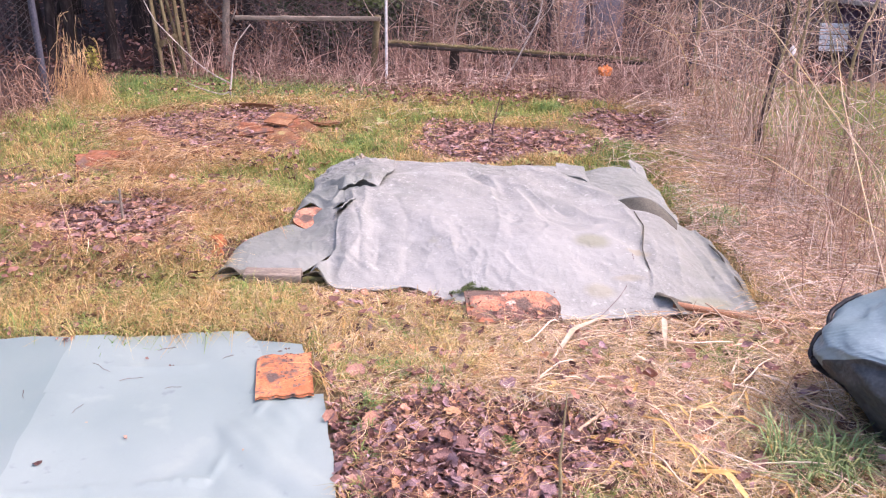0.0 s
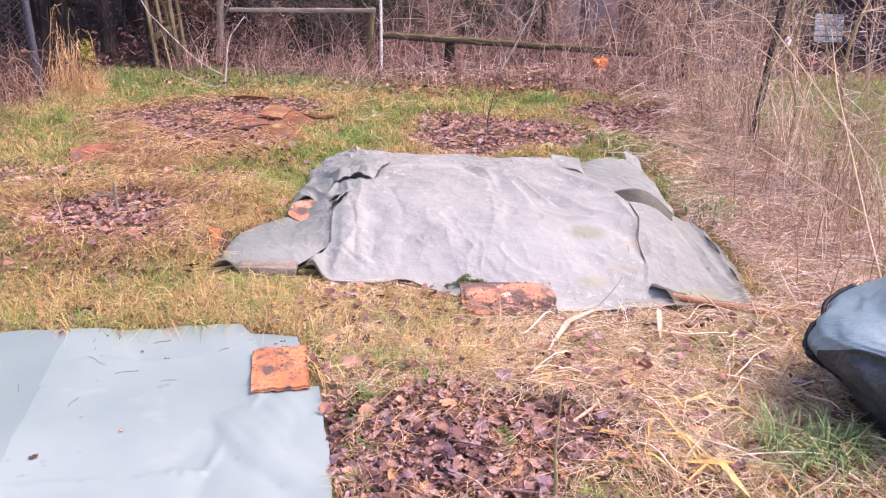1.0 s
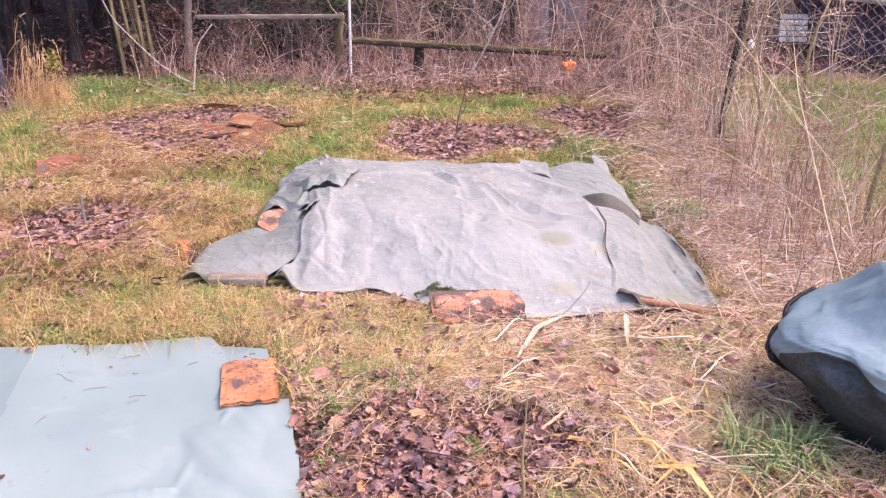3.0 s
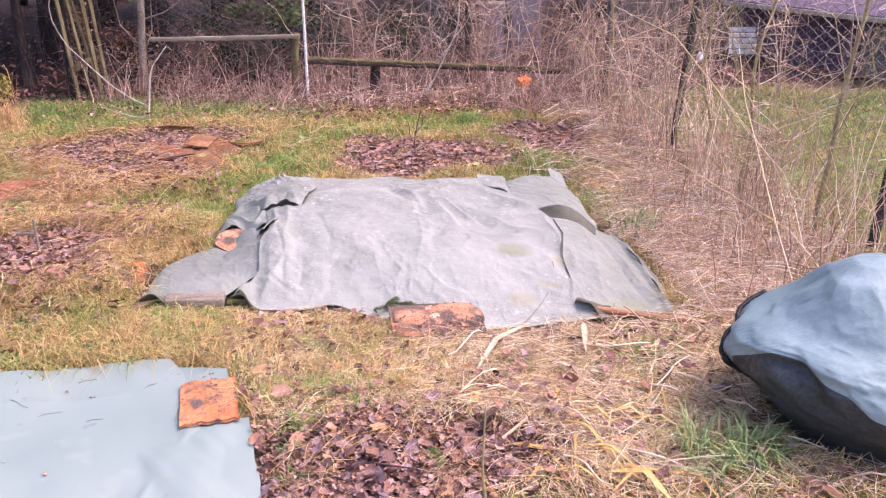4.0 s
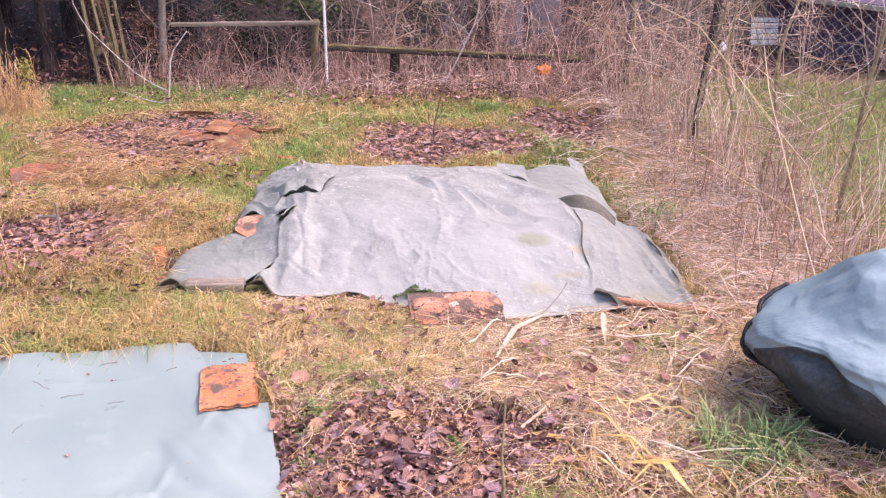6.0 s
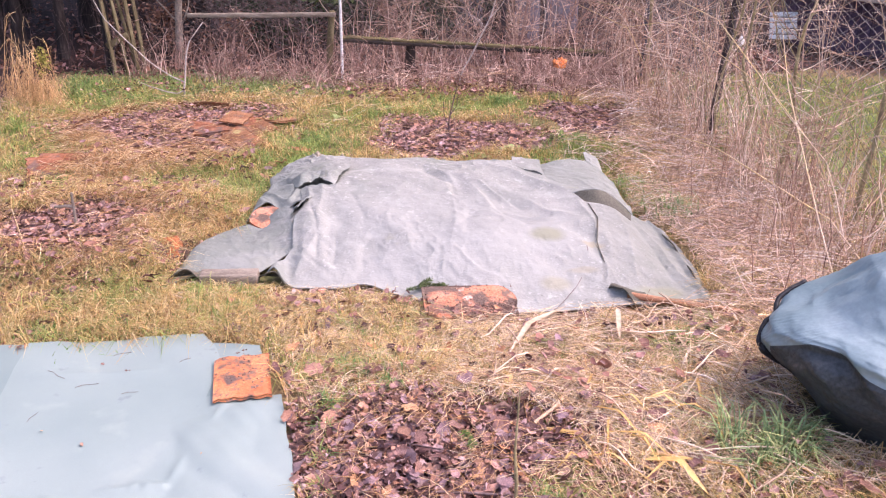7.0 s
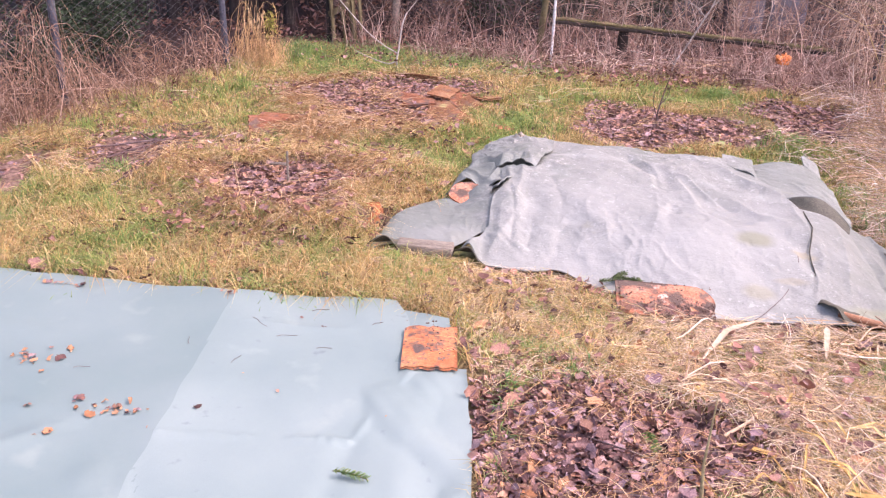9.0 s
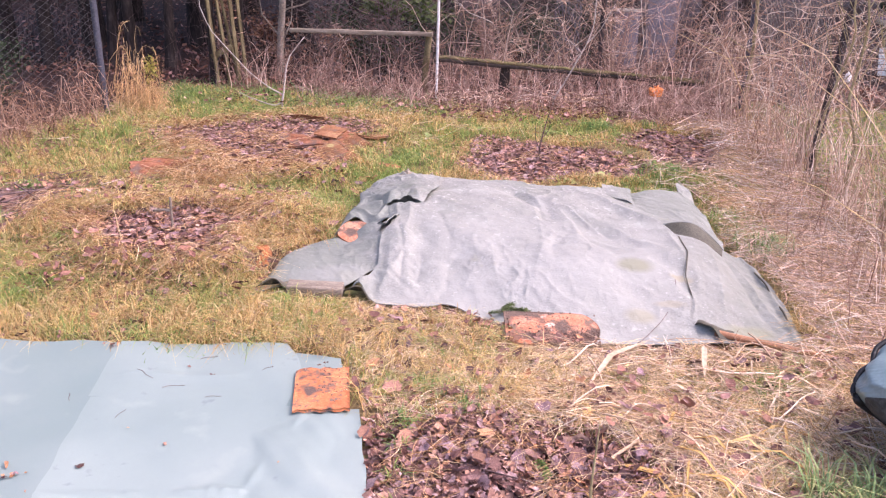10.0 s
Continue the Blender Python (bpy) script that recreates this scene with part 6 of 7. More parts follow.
for x, y, up in [(*p, 0.05) for p in zip(*spots_in(80, 0.35, 1.35, 1.75, 2.95, lr, 1.0))]:
    s = lr.uniform(0.025, 0.06)
    o = lr.uniform() < 0.10
    lf = new("fallen_leaf", (LEAF_MESH_ORANGE if o else LEAF_MESH)[lr.integers(0, 6)])
    lf.matrix_world = Matrix.LocRotScale(Vector((x, y, gz(x, y) + up)), Euler((lr.normal(0, 0.35), lr.normal(0, 0.35), lr.uniform(0, 6.28))), (s, s, s))
    tagged(lf, "orange-brown dead leaf caught on loose straw" if o else "dull purplish dead leaf caught on loose straw", "leaf", "leaves on the straw")
band = np.random.default_rng(37)
for x, y in zip(*spots_in(75, -0.75, 0.45, 2.45, 3.15, band, 1.05)):
    s, o = band.uniform(0.022, 0.05), band.uniform() < 0.22
    lf = new("fallen_leaf", (LEAF_MESH_ORANGE if o else LEAF_MESH)[band.integers(0, 6)])
    lf.matrix_world = Matrix.LocRotScale(Vector((x, y, gz(x, y) + 0.045)), Euler((band.normal(0, 0.35), band.normal(0, 0.35), band.uniform(0, 6.28))), (s, s, s))
    tagged(lf, "small rust-orange dead leaf on grass before the tarpaulin" if o else "small dark purplish dead leaf on grass before the tarpaulin", "leaf", "fallen leaves")
heaps = [(-1.73, 2.19, 0.05, 0.03, 26), (-1.36, 1.985, 0.06, 0.018, 22), (-1.27, 1.985, 0.012, 0.01, 3), (-1.46, 1.815, 0.012, 0.012, 3), (-1.93, 2.69, 0.05, 0.008, 14), (-1.31, 2.755, 0.02, 0.008, 4)]
on_blue = [(x + lr.normal(0, sx), y + lr.normal(0, sy)) for x, y, sx, sy, n in heaps for _ in range(n)]
on_blue += [(-1.58, 1.93), (-1.0, 2.66), (-0.9, 2.6), (-1.05, 2.25), (-0.91, 2.177), (-0.55, 2.1), (-1.9, 1.75), (-1.2, 1.92), (-1.109, 2.05)]
for (x, y) in on_blue:
    s = 0.010 + 0.026 * lr.uniform() ** 2
    lf = new("fallen_leaf", LEAF_MESH_ORANGE[lr.integers(0, 6)] if lr.uniform() < 0.6 else LEAF_MESH[lr.integers(0, 6)])
    lf.matrix_world = Matrix.LocRotScale(Vector((x, y, float(blue_z(x, y)) + 0.10 * s)), Euler((lr.normal(0, 0.2), lr.normal(0, 0.2), lr.uniform(0, 6.28))), (s, s, s))
    tagged(lf, "small dead leaf lying on the green sheet", "leaf", "leaves on the sheet")
for (x, y, a, l) in ((-0.95, 2.72, 0.3, 0.06), (-1.12, 2.58, 2.4, 0.09), (-1.0, 2.5, 0.2, 0.07), (-1.1, 2.32, 1.2, 0.05), (-0.85, 2.45, 0.1, 0.05), (-1.55, 2.16, 0.2, 0.05), (-0.72, 2.65, 0.6, 0.04), (-1.3, 2.4, 1.9, 0.05)):
    tw = new("twig", mesh_data("twig", *tube([(-l / 2, 0, 0), (-l / 6, 0.10 * l, 0.002), (l / 5, 0.05 * l, 0.002), (l / 2, 0.12 * l, 0)], 0.0009, 4, 8), M_TWIG))
    tw.matrix_world = pose(x, y, float(blue_z(x, y)) + 0.002, 0, 0, math.degrees(a))
    tagged(tw, "tiny dry twig lying on the green sheet", "twig", "twigs on the sheet")


def needle_sprig(at, length, mat, label):
    ob = empty("conifer_sprig", at[:3], label, "sprig")
    ob.rotation_euler = (0, 0, radians(at[3]))
    part("stem", tube([(-length / 2, 0, 0.004), (0, 0.003, 0.008), (length / 2, 0, 0.004)], 0.0016, 4), M_TWIG, ob)
    n = 130
    l2 = np.random.default_rng(int(length * 999))
    s = l2.uniform(-length / 2, length / 2, n)
    a = l2.uniform(0, 6.28, n)
    d = np.stack([l2.uniform(0.3, 0.9, n), np.cos(a), np.abs(np.sin(a)) * 0.6], -1) * l2.uniform(0.012, 0.02, (n, 1))
    p0 = np.stack([s, 0 * s, 0 * s + 0.006], -1)
    part("needles", tubes(np.stack([p0, p0 + d * 0.5, p0 + d], 1), np.full((n, 3), 0.0009), 3), mat, ob, "green needles", True, "stuff")


needle_sprig((-0.58, 1.83, float(blue_z(-0.58, 1.83)), -8), 0.10, M_TUFT, "green conifer sprig lying on the green sheet")
needle_sprig((0.20, 2.13, 0.06, -70), 0.09, M_TUFT, "green conifer sprig lying on dead leaves")
for sx, sy, sa, sl in ((0.08, 3.20, 20, 0.12), (0.13, 3.21, -15, 0.11), (0.10, 3.23, 60, 0.09), (0.17, 3.19, 100, 0.07)):
    needle_sprig((sx, sy, float(tarp_z(sx, sy)) + 0.012, sa), sl, M_SHRUB, "dull green sprig beside a roof tile")

# ---- grass ----


def blades(x, y, height, width, lean, lr, z=None, way=None):
    n = len(x)
    a = lr.uniform(0, 2 * np.pi, n) if way is None else way
    d = np.stack([np.cos(a), np.sin(a), 0 * a], -1)
    side = np.stack([-np.sin(a), np.cos(a), 0 * a], -1)
    base = np.stack([x, y, (gz(x, y) if z is None else z) - 0.004], -1)
    up = np.array([0, 0, 1.0])
    h, w, l = height[:, None], width[:, None], lean[:, None]
    p1 = base + up * h * 0.6 + d * l * h * 0.35
    p2 = base + up * h * (1 - 0.35 * l) + d * l * h * 1.05
    v = np.stack([base - side * w, base + side * w, p1 - side * w * 0.8, p1 + side * w * 0.8, p2], 1).reshape(-1, 3)
    f = (np.array([(0, 1, 3), (0, 3, 2), (2, 3, 4)])[None] + (np.arange(n) * 5)[:, None, None]).reshape(-1, 3)
    return v, f


GREENS = [(-0.75, 4.6, 0.42), (-0.55, 5.3, 0.45), (-0.2, 6.1, 0.5), (-2.25, 5.6, 0.25), (-2.6, 5.7, 0.35), (-2.95, 4.55, 0.22), (-2.9, 3.3, 0.30), (-2.1, 2.93, 0.2), (-1.1, 2.93, 0.14), (-2.05, 5.05, 0.2),
          (-0.28, 2.62, 0.12), (1.1, 5.1, 0.35), (-2.0, 6.6, 0.5), (0.6, 6.35, 0.4), (-2.35, 3.45, 0.2), (3.2, 6.0, 1.4), (2.9, 4.6, 1.0), (3.7, 7.0, 1.2), (2.6, 5.4, 0.9), (4.4, 6.0, 1.2), (0.95, 2.75, 0.12), (-1.9, 3.25, 0.2), (-2.6, 7.0, 0.4), (-2.0, 7.35, 0.3), (-1.3, 7.1, 0.3), (-0.5, 6.95, 0.25)]


def greenness(x, y):
    """How much of the lawn is fresh grass; rusty mats ring the mulch."""
    g = 0.23 + 0.34 * waves(x, y, 3.3, 2.0) + 0.24 * waves(x, y, 9.0, 0.6)
    for cx, cy, r in GREENS:
        g = g + 0.75 * np.exp(-((x - cx) ** 2 + (y - cy) ** 2) / (r * r * 0.7))
    g = g - 0.5 * smooth01(x, 1.1, 1.35) * (1 - smooth01(x, 1.9, 2.2)) * smooth01(y, 2.7, 3.0)
    g = g - 0.14 * smooth01(x, -1.0, -0.7) * (1 - smooth01(y, 3.2, 3.4))
    for k in "abc":
        g = g - 0.18 * np.exp(-((ring_r(k, x, y) - 1.3) / 0.35) ** 2)
    return np.clip(g, 0.05, 0.9)


def hem_low(x, y):
    """Grass kept short along the tarpaulin's front hem so the hem shows to the camera."""
    return 1 - 0.7 * np.exp(-((front_y(x) - y) / 0.10) ** 2) * smooth01(x, -1.1, -0.9) * (1 - smooth01(x, 1.2, 1.4))


lr = np.random.default_rng(33)
parts_g, parts_f = [], []
for x0, x1, y0, y1, n, h0, h1 in ((-1.3, 1.9, 1.5, 3.4, 105000, 0.015, 0.055), (-3.4, 1.7, 2.6, 5.2, 165000, 0.015, 0.055), (-3.8, 2.2, 4.8, 7.5, 104000, 0.015, 0.055), (2.0, 5.6, 3.0, 8.0, 66000, 0.02, 0.06), (-4.5, 4.5, -2.5, 1.7, 12000, 0.02, 0.06), (-4.8, -3.2, 1.5, 6.5, 6500, 0.02, 0.06), (1.7, 4.5, 1.4, 3.4, 12000, 0.02, 0.06)):
    x, y = spots_in(n, x0, x1, y0, y1, lr, 1.02)
    thick = np.clip(0.5 + 0.3 * waves(x, y, 2.1, 4.0) + 0.45 * waves(x, y, 13.0, 1.0), 0, 1)
    keep = lr.uniform(0, 1, len(x)) < (0.25 + 0.75 * thick) * (1 - 0.55 * smooth01(y, 6.4, 7.2) * (x < 2) * (x > -0.9)) * (1 - smooth01(y + 0.25 * x, 8.25, 8.5) * (x > 2)) * (x > left_fence_x(y) - 0.06) * (1 - 0.35 * smooth01(-x, 1.7, 2.5))
    x, y = x[keep], y[keep]
    n = len(x)
    h = lr.uniform(h0, h1, n) * (0.7 + 0.6 * thick[keep])
    w = lr.uniform(0.0006, 0.0014, n) * (1 + 0.16 * y if y0 > 1.45 else 2.6)
    h = h * hem_low(x, y)
    fresh = lr.uniform(0, 1, n) < greenness(x, y)
    for m, out in ((fresh, parts_f), (~fresh, parts_g)):
        out.append(blades(x[m], y[m], h[m] * (1.15 if out is parts_f else 0.95), w[m], lr.uniform(0.2, 1.6, int(m.sum())), lr))
# longer blades lying over in tufts that share a direction
for x0, x1, y0, y1, tufts, per, h0, h1 in ((-1.2, 1.5, 1.6, 3.4, 1700, 16, 0.05, 0.12), (-3.3, -0.5, 2.7, 4.4, 2600, 16, 0.05, 0.12), (-3.3, 1.6, 4.3, 7.2, 2800, 14, 0.05, 0.11), (1.4, 4.6, 3.2, 7.4, 1300, 13, 0.05, 0.10)):
    cx, cy = spots_in(tufts, x0, x1, y0, y1, lr, 1.3)
    strewn = smooth01(cx, 0.0, 0.35) * (1 - smooth01(cx, 1.5, 1.8)) * (1 - smooth01(cy, 3.1, 3.3))
    thin = (lr.uniform(0, 1, len(cx)) > 0.85 * strewn) & (cx > left_fence_x(cy))
    cx, cy = cx[thin], cy[thin]
    k = np.repeat(np.arange(len(cx)), per)
    x, y = cx[k] + lr.normal(0, 0.022, len(k)), cy[k] + lr.normal(0, 0.022, len(k))
    way = lr.uniform(0, 6.28, len(cx))[k] + lr.normal(0, 0.7, len(k))
    h = lr.uniform(h0, h1, len(k)) * lr.uniform(0.6, 1.2, len(cx))[k]
    w = lr.uniform(0.0006, 0.0012, len(k)) * (1 + 0.16 * y)
    h = h * hem_low(x, y)
    fresh = (lr.uniform(0, 1, len(cx)) < greenness(cx, cy) * 0.9)[k]
    ok = free(x, y, 1.12) & keep_out_bundle(x, y)
    for m, out in ((fresh & ok, parts_f), (~fresh & ok, parts_g)):
        out.append(blades(x[m], y[m], h[m], w[m], lr.uniform(0.7, 2.3, int(m.sum())), lr, None, way[m]))
grass = part("lawn_grass", join(*parts_g), M_GRASS, smooth=False)
tagged(grass, "short winter lawn of yellowed and olive blades", "grass", kind="stuff")
grass = part("green_grass", join(*parts_f), M_GREEN, smooth=False)
tagged(grass, "patches of fresh green grass in the lawn", "grass", kind="stuff")


def tuft(x, y, r, n, h, label="green grass tuft", mat=M_TUFT):
    l2 = np.random.default_rng(int(abs(x * 1000) + abs(y * 317)))
    ob = empty("grass_tuft", (x, y, 0), label, "grass tuft", "grass tufts")
    px, py = x + l2.normal(0, r * 0.45, n), y + l2.normal(0, r * 0.45, n)
    part("tuft", local(ob, blades(px, py, l2.uniform(0.4, 1.0, n) * h, l2.uniform(0.0012, 0.0026, n) * (1.6 if h > 0.15 else 1.0), l2.uniform(0.3, 1.5, n), l2)), M_LUSH if h > 0.15 else mat, ob, "", False, "stuff")


# x, y, spread, blades, height
NEAR_TUFTS = [(-0.22, 2.36, 0.04, 70, 0.08), (-0.215, 2.24, 0.03, 50, 0.07), (-0.215, 2.10, 0.03, 50, 0.07), (-0.20, 1.96, 0.03, 40, 0.06), (-0.05, 2.52, 0.10, 150, 0.07), (0.28, 2.66, 0.07, 60, 0.06), (0.40, 1.88, 0.05, 60, 0.07),
              (1.0, 2.16, 0.07, 70, 0.2), (1.1, 2.09, 0.09, 80, 0.19), (1.18, 2.16, 0.07, 60, 0.16), (1.04, 2.04, 0.11, 60, 0.155), (1.02, 2.74, 0.07, 110, 0.1), (-0.13, 2.62, 0.1, 170, 0.08),
              (-2.45, 3.95, 0.12, 240, 0.08), (-1.25, 2.95, 0.3, 380, 0.06), (-2.1, 2.95, 0.4, 480, 0.07), (-0.65, 2.98, 0.25, 240, 0.05), (-0.7, 3.2, 0.12, 120, 0.05), (-2.0, 3.25, 0.2, 220, 0.07)]
BACK_TUFTS = [(0.8, 6.5, 0.13, 220, 0.13), (0.7, 6.55, 0.1, 140, 0.12), (1.06, 5.25, 0.18, 330, 0.11), (0.95, 5.05, 0.15, 220, 0.09), (1.33, 4.06, 0.12, 210, 0.17), (1.28, 4.5, 0.16, 300, 0.13),
              (-2.55, 4.55, 0.1, 160, 0.07), (-0.75, 5.1, 0.25, 300, 0.06), (-0.55, 5.5, 0.3, 420, 0.07), (0.0, 4.95, 0.2, 200, 0.06), (-2.1, 6.6, 0.35, 500, 0.1), (-2.45, 7.0, 0.3, 420, 0.12),
              (-1.7, 7.0, 0.3, 300, 0.08), (-0.9, 6.9, 0.35, 300, 0.07), (1.15, 6.6, 0.12, 120, 0.1), (-1.9, 5.15, 0.2, 240, 0.06), (-2.9, 5.3, 0.4, 420, 0.06), (-0.95, 4.2, 0.25, 260, 0.05), (-2.55, 7.25, 0.3, 380, 0.11), (-1.95, 7.35, 0.3, 360, 0.10), (-1.3, 7.25, 0.3, 300, 0.09), (-0.7, 7.15, 0.25, 200, 0.08)]
beyond = np.random.default_rng(34)
FIELD_TUFTS = [(x, y, 0.5, 750, 0.05) for x, y in zip(beyond.uniform(2.6, 4.3, 9), beyond.uniform(4.2, 7.0, 9))]
for x, y, r, n, h in NEAR_TUFTS + BACK_TUFTS + FIELD_TUFTS:
    tuft(x, y, r, n, h, "tall green grass tuft in the lawn" if h >= 0.1 else "short green grass tuft in the lawn")



def weed(x, y, size, n, label):
    """A low rosette of broad leaves, each leaf a part."""
    l2 = np.random.default_rng(int(abs(x * 991) + y * 77))
    ob = empty("weed_rosette", (x, y, float(gz(x, y))), label, "weed", "weeds in the lawn")
    for k in range(n):
        a = 2 * np.pi * k / n + l2.normal(0, 0.2)
        s = size * l2.uniform(0.7, 1.2)
        lf = new("leaf", WEED_MESH[k % 3])
        lf.parent = ob
        lf.matrix_basis = Matrix.LocRotScale(Vector((0.45 * s * math.cos(a), 0.45 * s * math.sin(a), 0.02)), Euler((l2.normal(0, 0.15), -l2.uniform(0.15, 0.5), a)), (s, s, s))


WEED_MESH = [mesh_data("leaf", v, f, M_LUSH, True) for v, f in LEAVES[:3]]
for x, y, size, n in ((0.66, 5.22, 0.07, 8), (0.50, 5.06, 0.05, 7), (0.42, 6.35, 0.06, 7), (-0.1, 6.25, 0.05, 7), (0.9, 4.98, 0.05, 7), (-0.45, 6.1, 0.05, 6), (-1.25, 5.72, 0.04, 6)):
    weed(x, y, size, n, "low broad-leaved green weed in the lawn")
pale_leaves = np.random.default_rng(36)
for x, y in ((-0.66, 5.22), (-0.61, 5.25), (-0.64, 5.18), (-0.58, 5.20), (-0.70, 4.95), (-0.74, 4.92)):
    lf = new("fallen_leaf", LEAF_MESH_ORANGE[pale_leaves.integers(0, 6)])
    s = pale_leaves.uniform(0.06, 0.09)
    lf.matrix_world = Matrix.LocRotScale(Vector((x, y, gz(x, y) + 0.03)), Euler((pale_leaves.normal(0, 0.3), pale_leaves.normal(0, 0.3), pale_leaves.uniform(0, 6.28))), (s, s, s))
    tagged(lf, "large curled orange-buff dead leaf in the grass", "leaf", "fallen leaves")

# ---- straw and matted dead grass ----


def lying(n, x, y, lr, l0, l1, r, lift=0.03, arch=0.3):
    """Straws lying about, a little bent and lifted."""
    a = lr.uniform(0, 2 * np.pi, n)
    l = lr.uniform(l0, l1, n)
    k = 4
    u = np.linspace(-0.5, 0.5, k)[None, :]
    bend = lr.normal(0, 0.25, n)[:, None] * (u ** 2 - 0.08) * l[:, None]
    px = x[:, None] + np.cos(a)[:, None] * u * l[:, None] - np.sin(a)[:, None] * bend
    py = y[:, None] + np.sin(a)[:, None] * u * l[:, None] + np.cos(a)[:, None] * bend
    ok = ~(inside(TARP_POLY, px, py) | inside(BLUE_POLY, px, py) | (np.hypot(px + 1.0, py - 3.62) < 0.085) | (np.hypot(px - 0.325, py - 2.30) < 0.05)).any(axis=1)
    x, y, a, l, px, py = x[ok], y[ok], a[ok], l[ok], px[ok], py[ok]
    n = len(x)
    tilt = lr.normal(0, 0.16, n)[:, None]
    pz = gz(px, py) + lr.uniform(0.004, lift, n)[:, None] + np.abs(tilt * (u + 0.5) * l[:, None]) + arch * (0.25 - u ** 2) * l[:, None] * lr.uniform(0, 0.4, n)[:, None]
    rr = (lr.uniform(0.5, 1.0, n) * r)[:, None] * np.array([0.9, 1, 0.95, 0.5])[None]
    return tubes(np.stack([px, py, pz], -1), rr, 3)


lr = np.random.default_rng(44)
st = []
for x0, x1, y0, y1, n, l0, l1, r, lift in ((1.1, 2.2, 2.8, 5.2, 4400, 0.04, 0.15, 0.0012, 0.05), (0.2, 1.6, 1.9, 3.1, 2300, 0.03, 0.20, 0.0016, 0.03), (0.1, 1.75, 1.8, 3.2, 7600, 0.03, 0.13, 0.0010, 0.045), (-0.6, 0.7, 2.3, 3.2, 4600, 0.03, 0.11, 0.0009, 0.035), (-1.1, 0.1, 2.6, 3.35, 1500, 0.03, 0.11, 0.0009, 0.035), (-0.3, 0.6, 2.35, 3.1, 900, 0.04, 0.13, 0.0013, 0.02), (-2.25, -0.75, 3.1, 4.75, 350, 0.05, 0.2, 0.0018, 0.03), (-2.1, -1.2, 4.6, 5.25, 160, 0.06, 0.2, 0.0014, 0.05), (-3.2, -2.5, 3.5, 4.2, 170, 0.06, 0.2, 0.0014, 0.02), (-3.3, 1.6, 5.4, 7.2, 220, 0.06, 0.25, 0.0022, 0.03), (-1.0, 0.5, 2.85, 3.25, 800, 0.04, 0.14, 0.0015, 0.02)):
    x, y = spots_in(n, x0, x1, y0, y1, lr, 1.1, (1.7, 1.7))
    st.append(lying(len(x), x, y, lr, l0, l1, r, lift))
straw = part("straw", join(*st), M_STRAW)
tagged(straw, "loose dry straw and matted dead grass on the lawn", "straw", kind="stuff")
mats = []
for k, n, q0, q1 in (("b", 1900, 1.0, 2.2), ("a", 1100, 0.95, 1.6), ("c", 300, 1.0, 1.5), ("f", 200, 0.8, 1.5), ("e", 1100, 0.4, 1.7), ("a", 420, 0.1, 1.0), ("c", 160, 0.1, 1.0), ("b", 160, 0.2, 1.0), ("d", 90, 0.2, 1.0)):
    cx, cy, rx, ry, _ = RINGS[k]
    a, q = lr.uniform(0, 2 * np.pi, n), q0 + (q1 - q0) * lr.uniform(0, 1, n) ** 1.4
    if k == "a":
        a = np.where(lr.uniform(0, 1, n) < 0.6, lr.uniform(3.1, 5.6, n), a)
    x, y = cx + rx * q * np.cos(a), cy + ry * q * np.sin(a)
    mats.append(lying(n, x, y, lr, 0.03, 0.14, 0.0008 + 0.00015 * cy, 0.085, 0.9))
for x0, x1, y0, y1, n, l1, r in ((0.25, 1.5, 2.2, 3.1, 350, 0.2, 0.0016), (-3.3, -2.6, 3.6, 4.4, 420, 0.22, 0.0018), (-1.3, -0.85, 3.3, 3.95, 130, 0.14, 0.0022), (-2.1, -1.0, 4.75, 5.20, 700, 0.18, 0.0016)):
    x, y = spots_in(n, x0, x1, y0, y1, lr, 1.0, (1.5, 1.5))
    mats.append(lying(len(x), x, y, lr, 0.05, l1, r, 0.06))
pink = []
for x0, x1, y0, y1, n, l1, r, lift in ((0.92, 2.35, 2.85, 5.6, 3600, 0.24, 0.0019, 0.08), (1.15, 1.8, 2.85, 4.7, 2200, 0.20, 0.0016, 0.06), (1.3, 2.1, 5.0, 7.0, 1500, 0.26, 0.0024, 0.08), (0.3, 1.5, 2.2, 3.1, 300, 0.20, 0.0014, 0.03), (-0.6, 1.8, 7.0, 7.5, 260, 0.25, 0.0036, 0.12)):
    x, y = spots_in(n, x0, x1, y0, y1, lr, 1.0, (1.5, 1.5))
    pink.append(lying(len(x), x, y, lr, 0.06, l1, r, lift, 0.9))
fallen = part("fallen_bramble", join(*pink), M_PINKSTRAW)
tagged(fallen, "pinkish-brown fallen bramble stems matted along the fence", "dead stems", kind="stuff")
matted = part("matted_grass", join(*mats), M_MAT)
tagged(matted, "rusty orange-brown matted dead grass round the mulch rings", "dead grass", kind="stuff")
stalks = empty("loose_stalks", (0.8, 2.5, 0), "loose pale dry stalks strewn on the grass", "stalks")
STALK_MESH = []
for k in range(8):
    q = np.linspace(-0.5, 0.5, 6)
    pts = np.stack([q, 0.10 * np.sin(q * (2 + k * 0.5) + k), 0.05 * np.cos(q * 3 + k)], -1)
    STALK_MESH.append(mesh_data("stalk", *tube(pts, np.array([0.008, 0.011, 0.011, 0.010, 0.008, 0.005]) * (0.7 + 0.1 * k), 4), M_STALK_LOOSE))
x, y = spots_in(300, 0.25, 1.65, 1.95, 3.15, lr, 1.1, (1.4, 1.4))
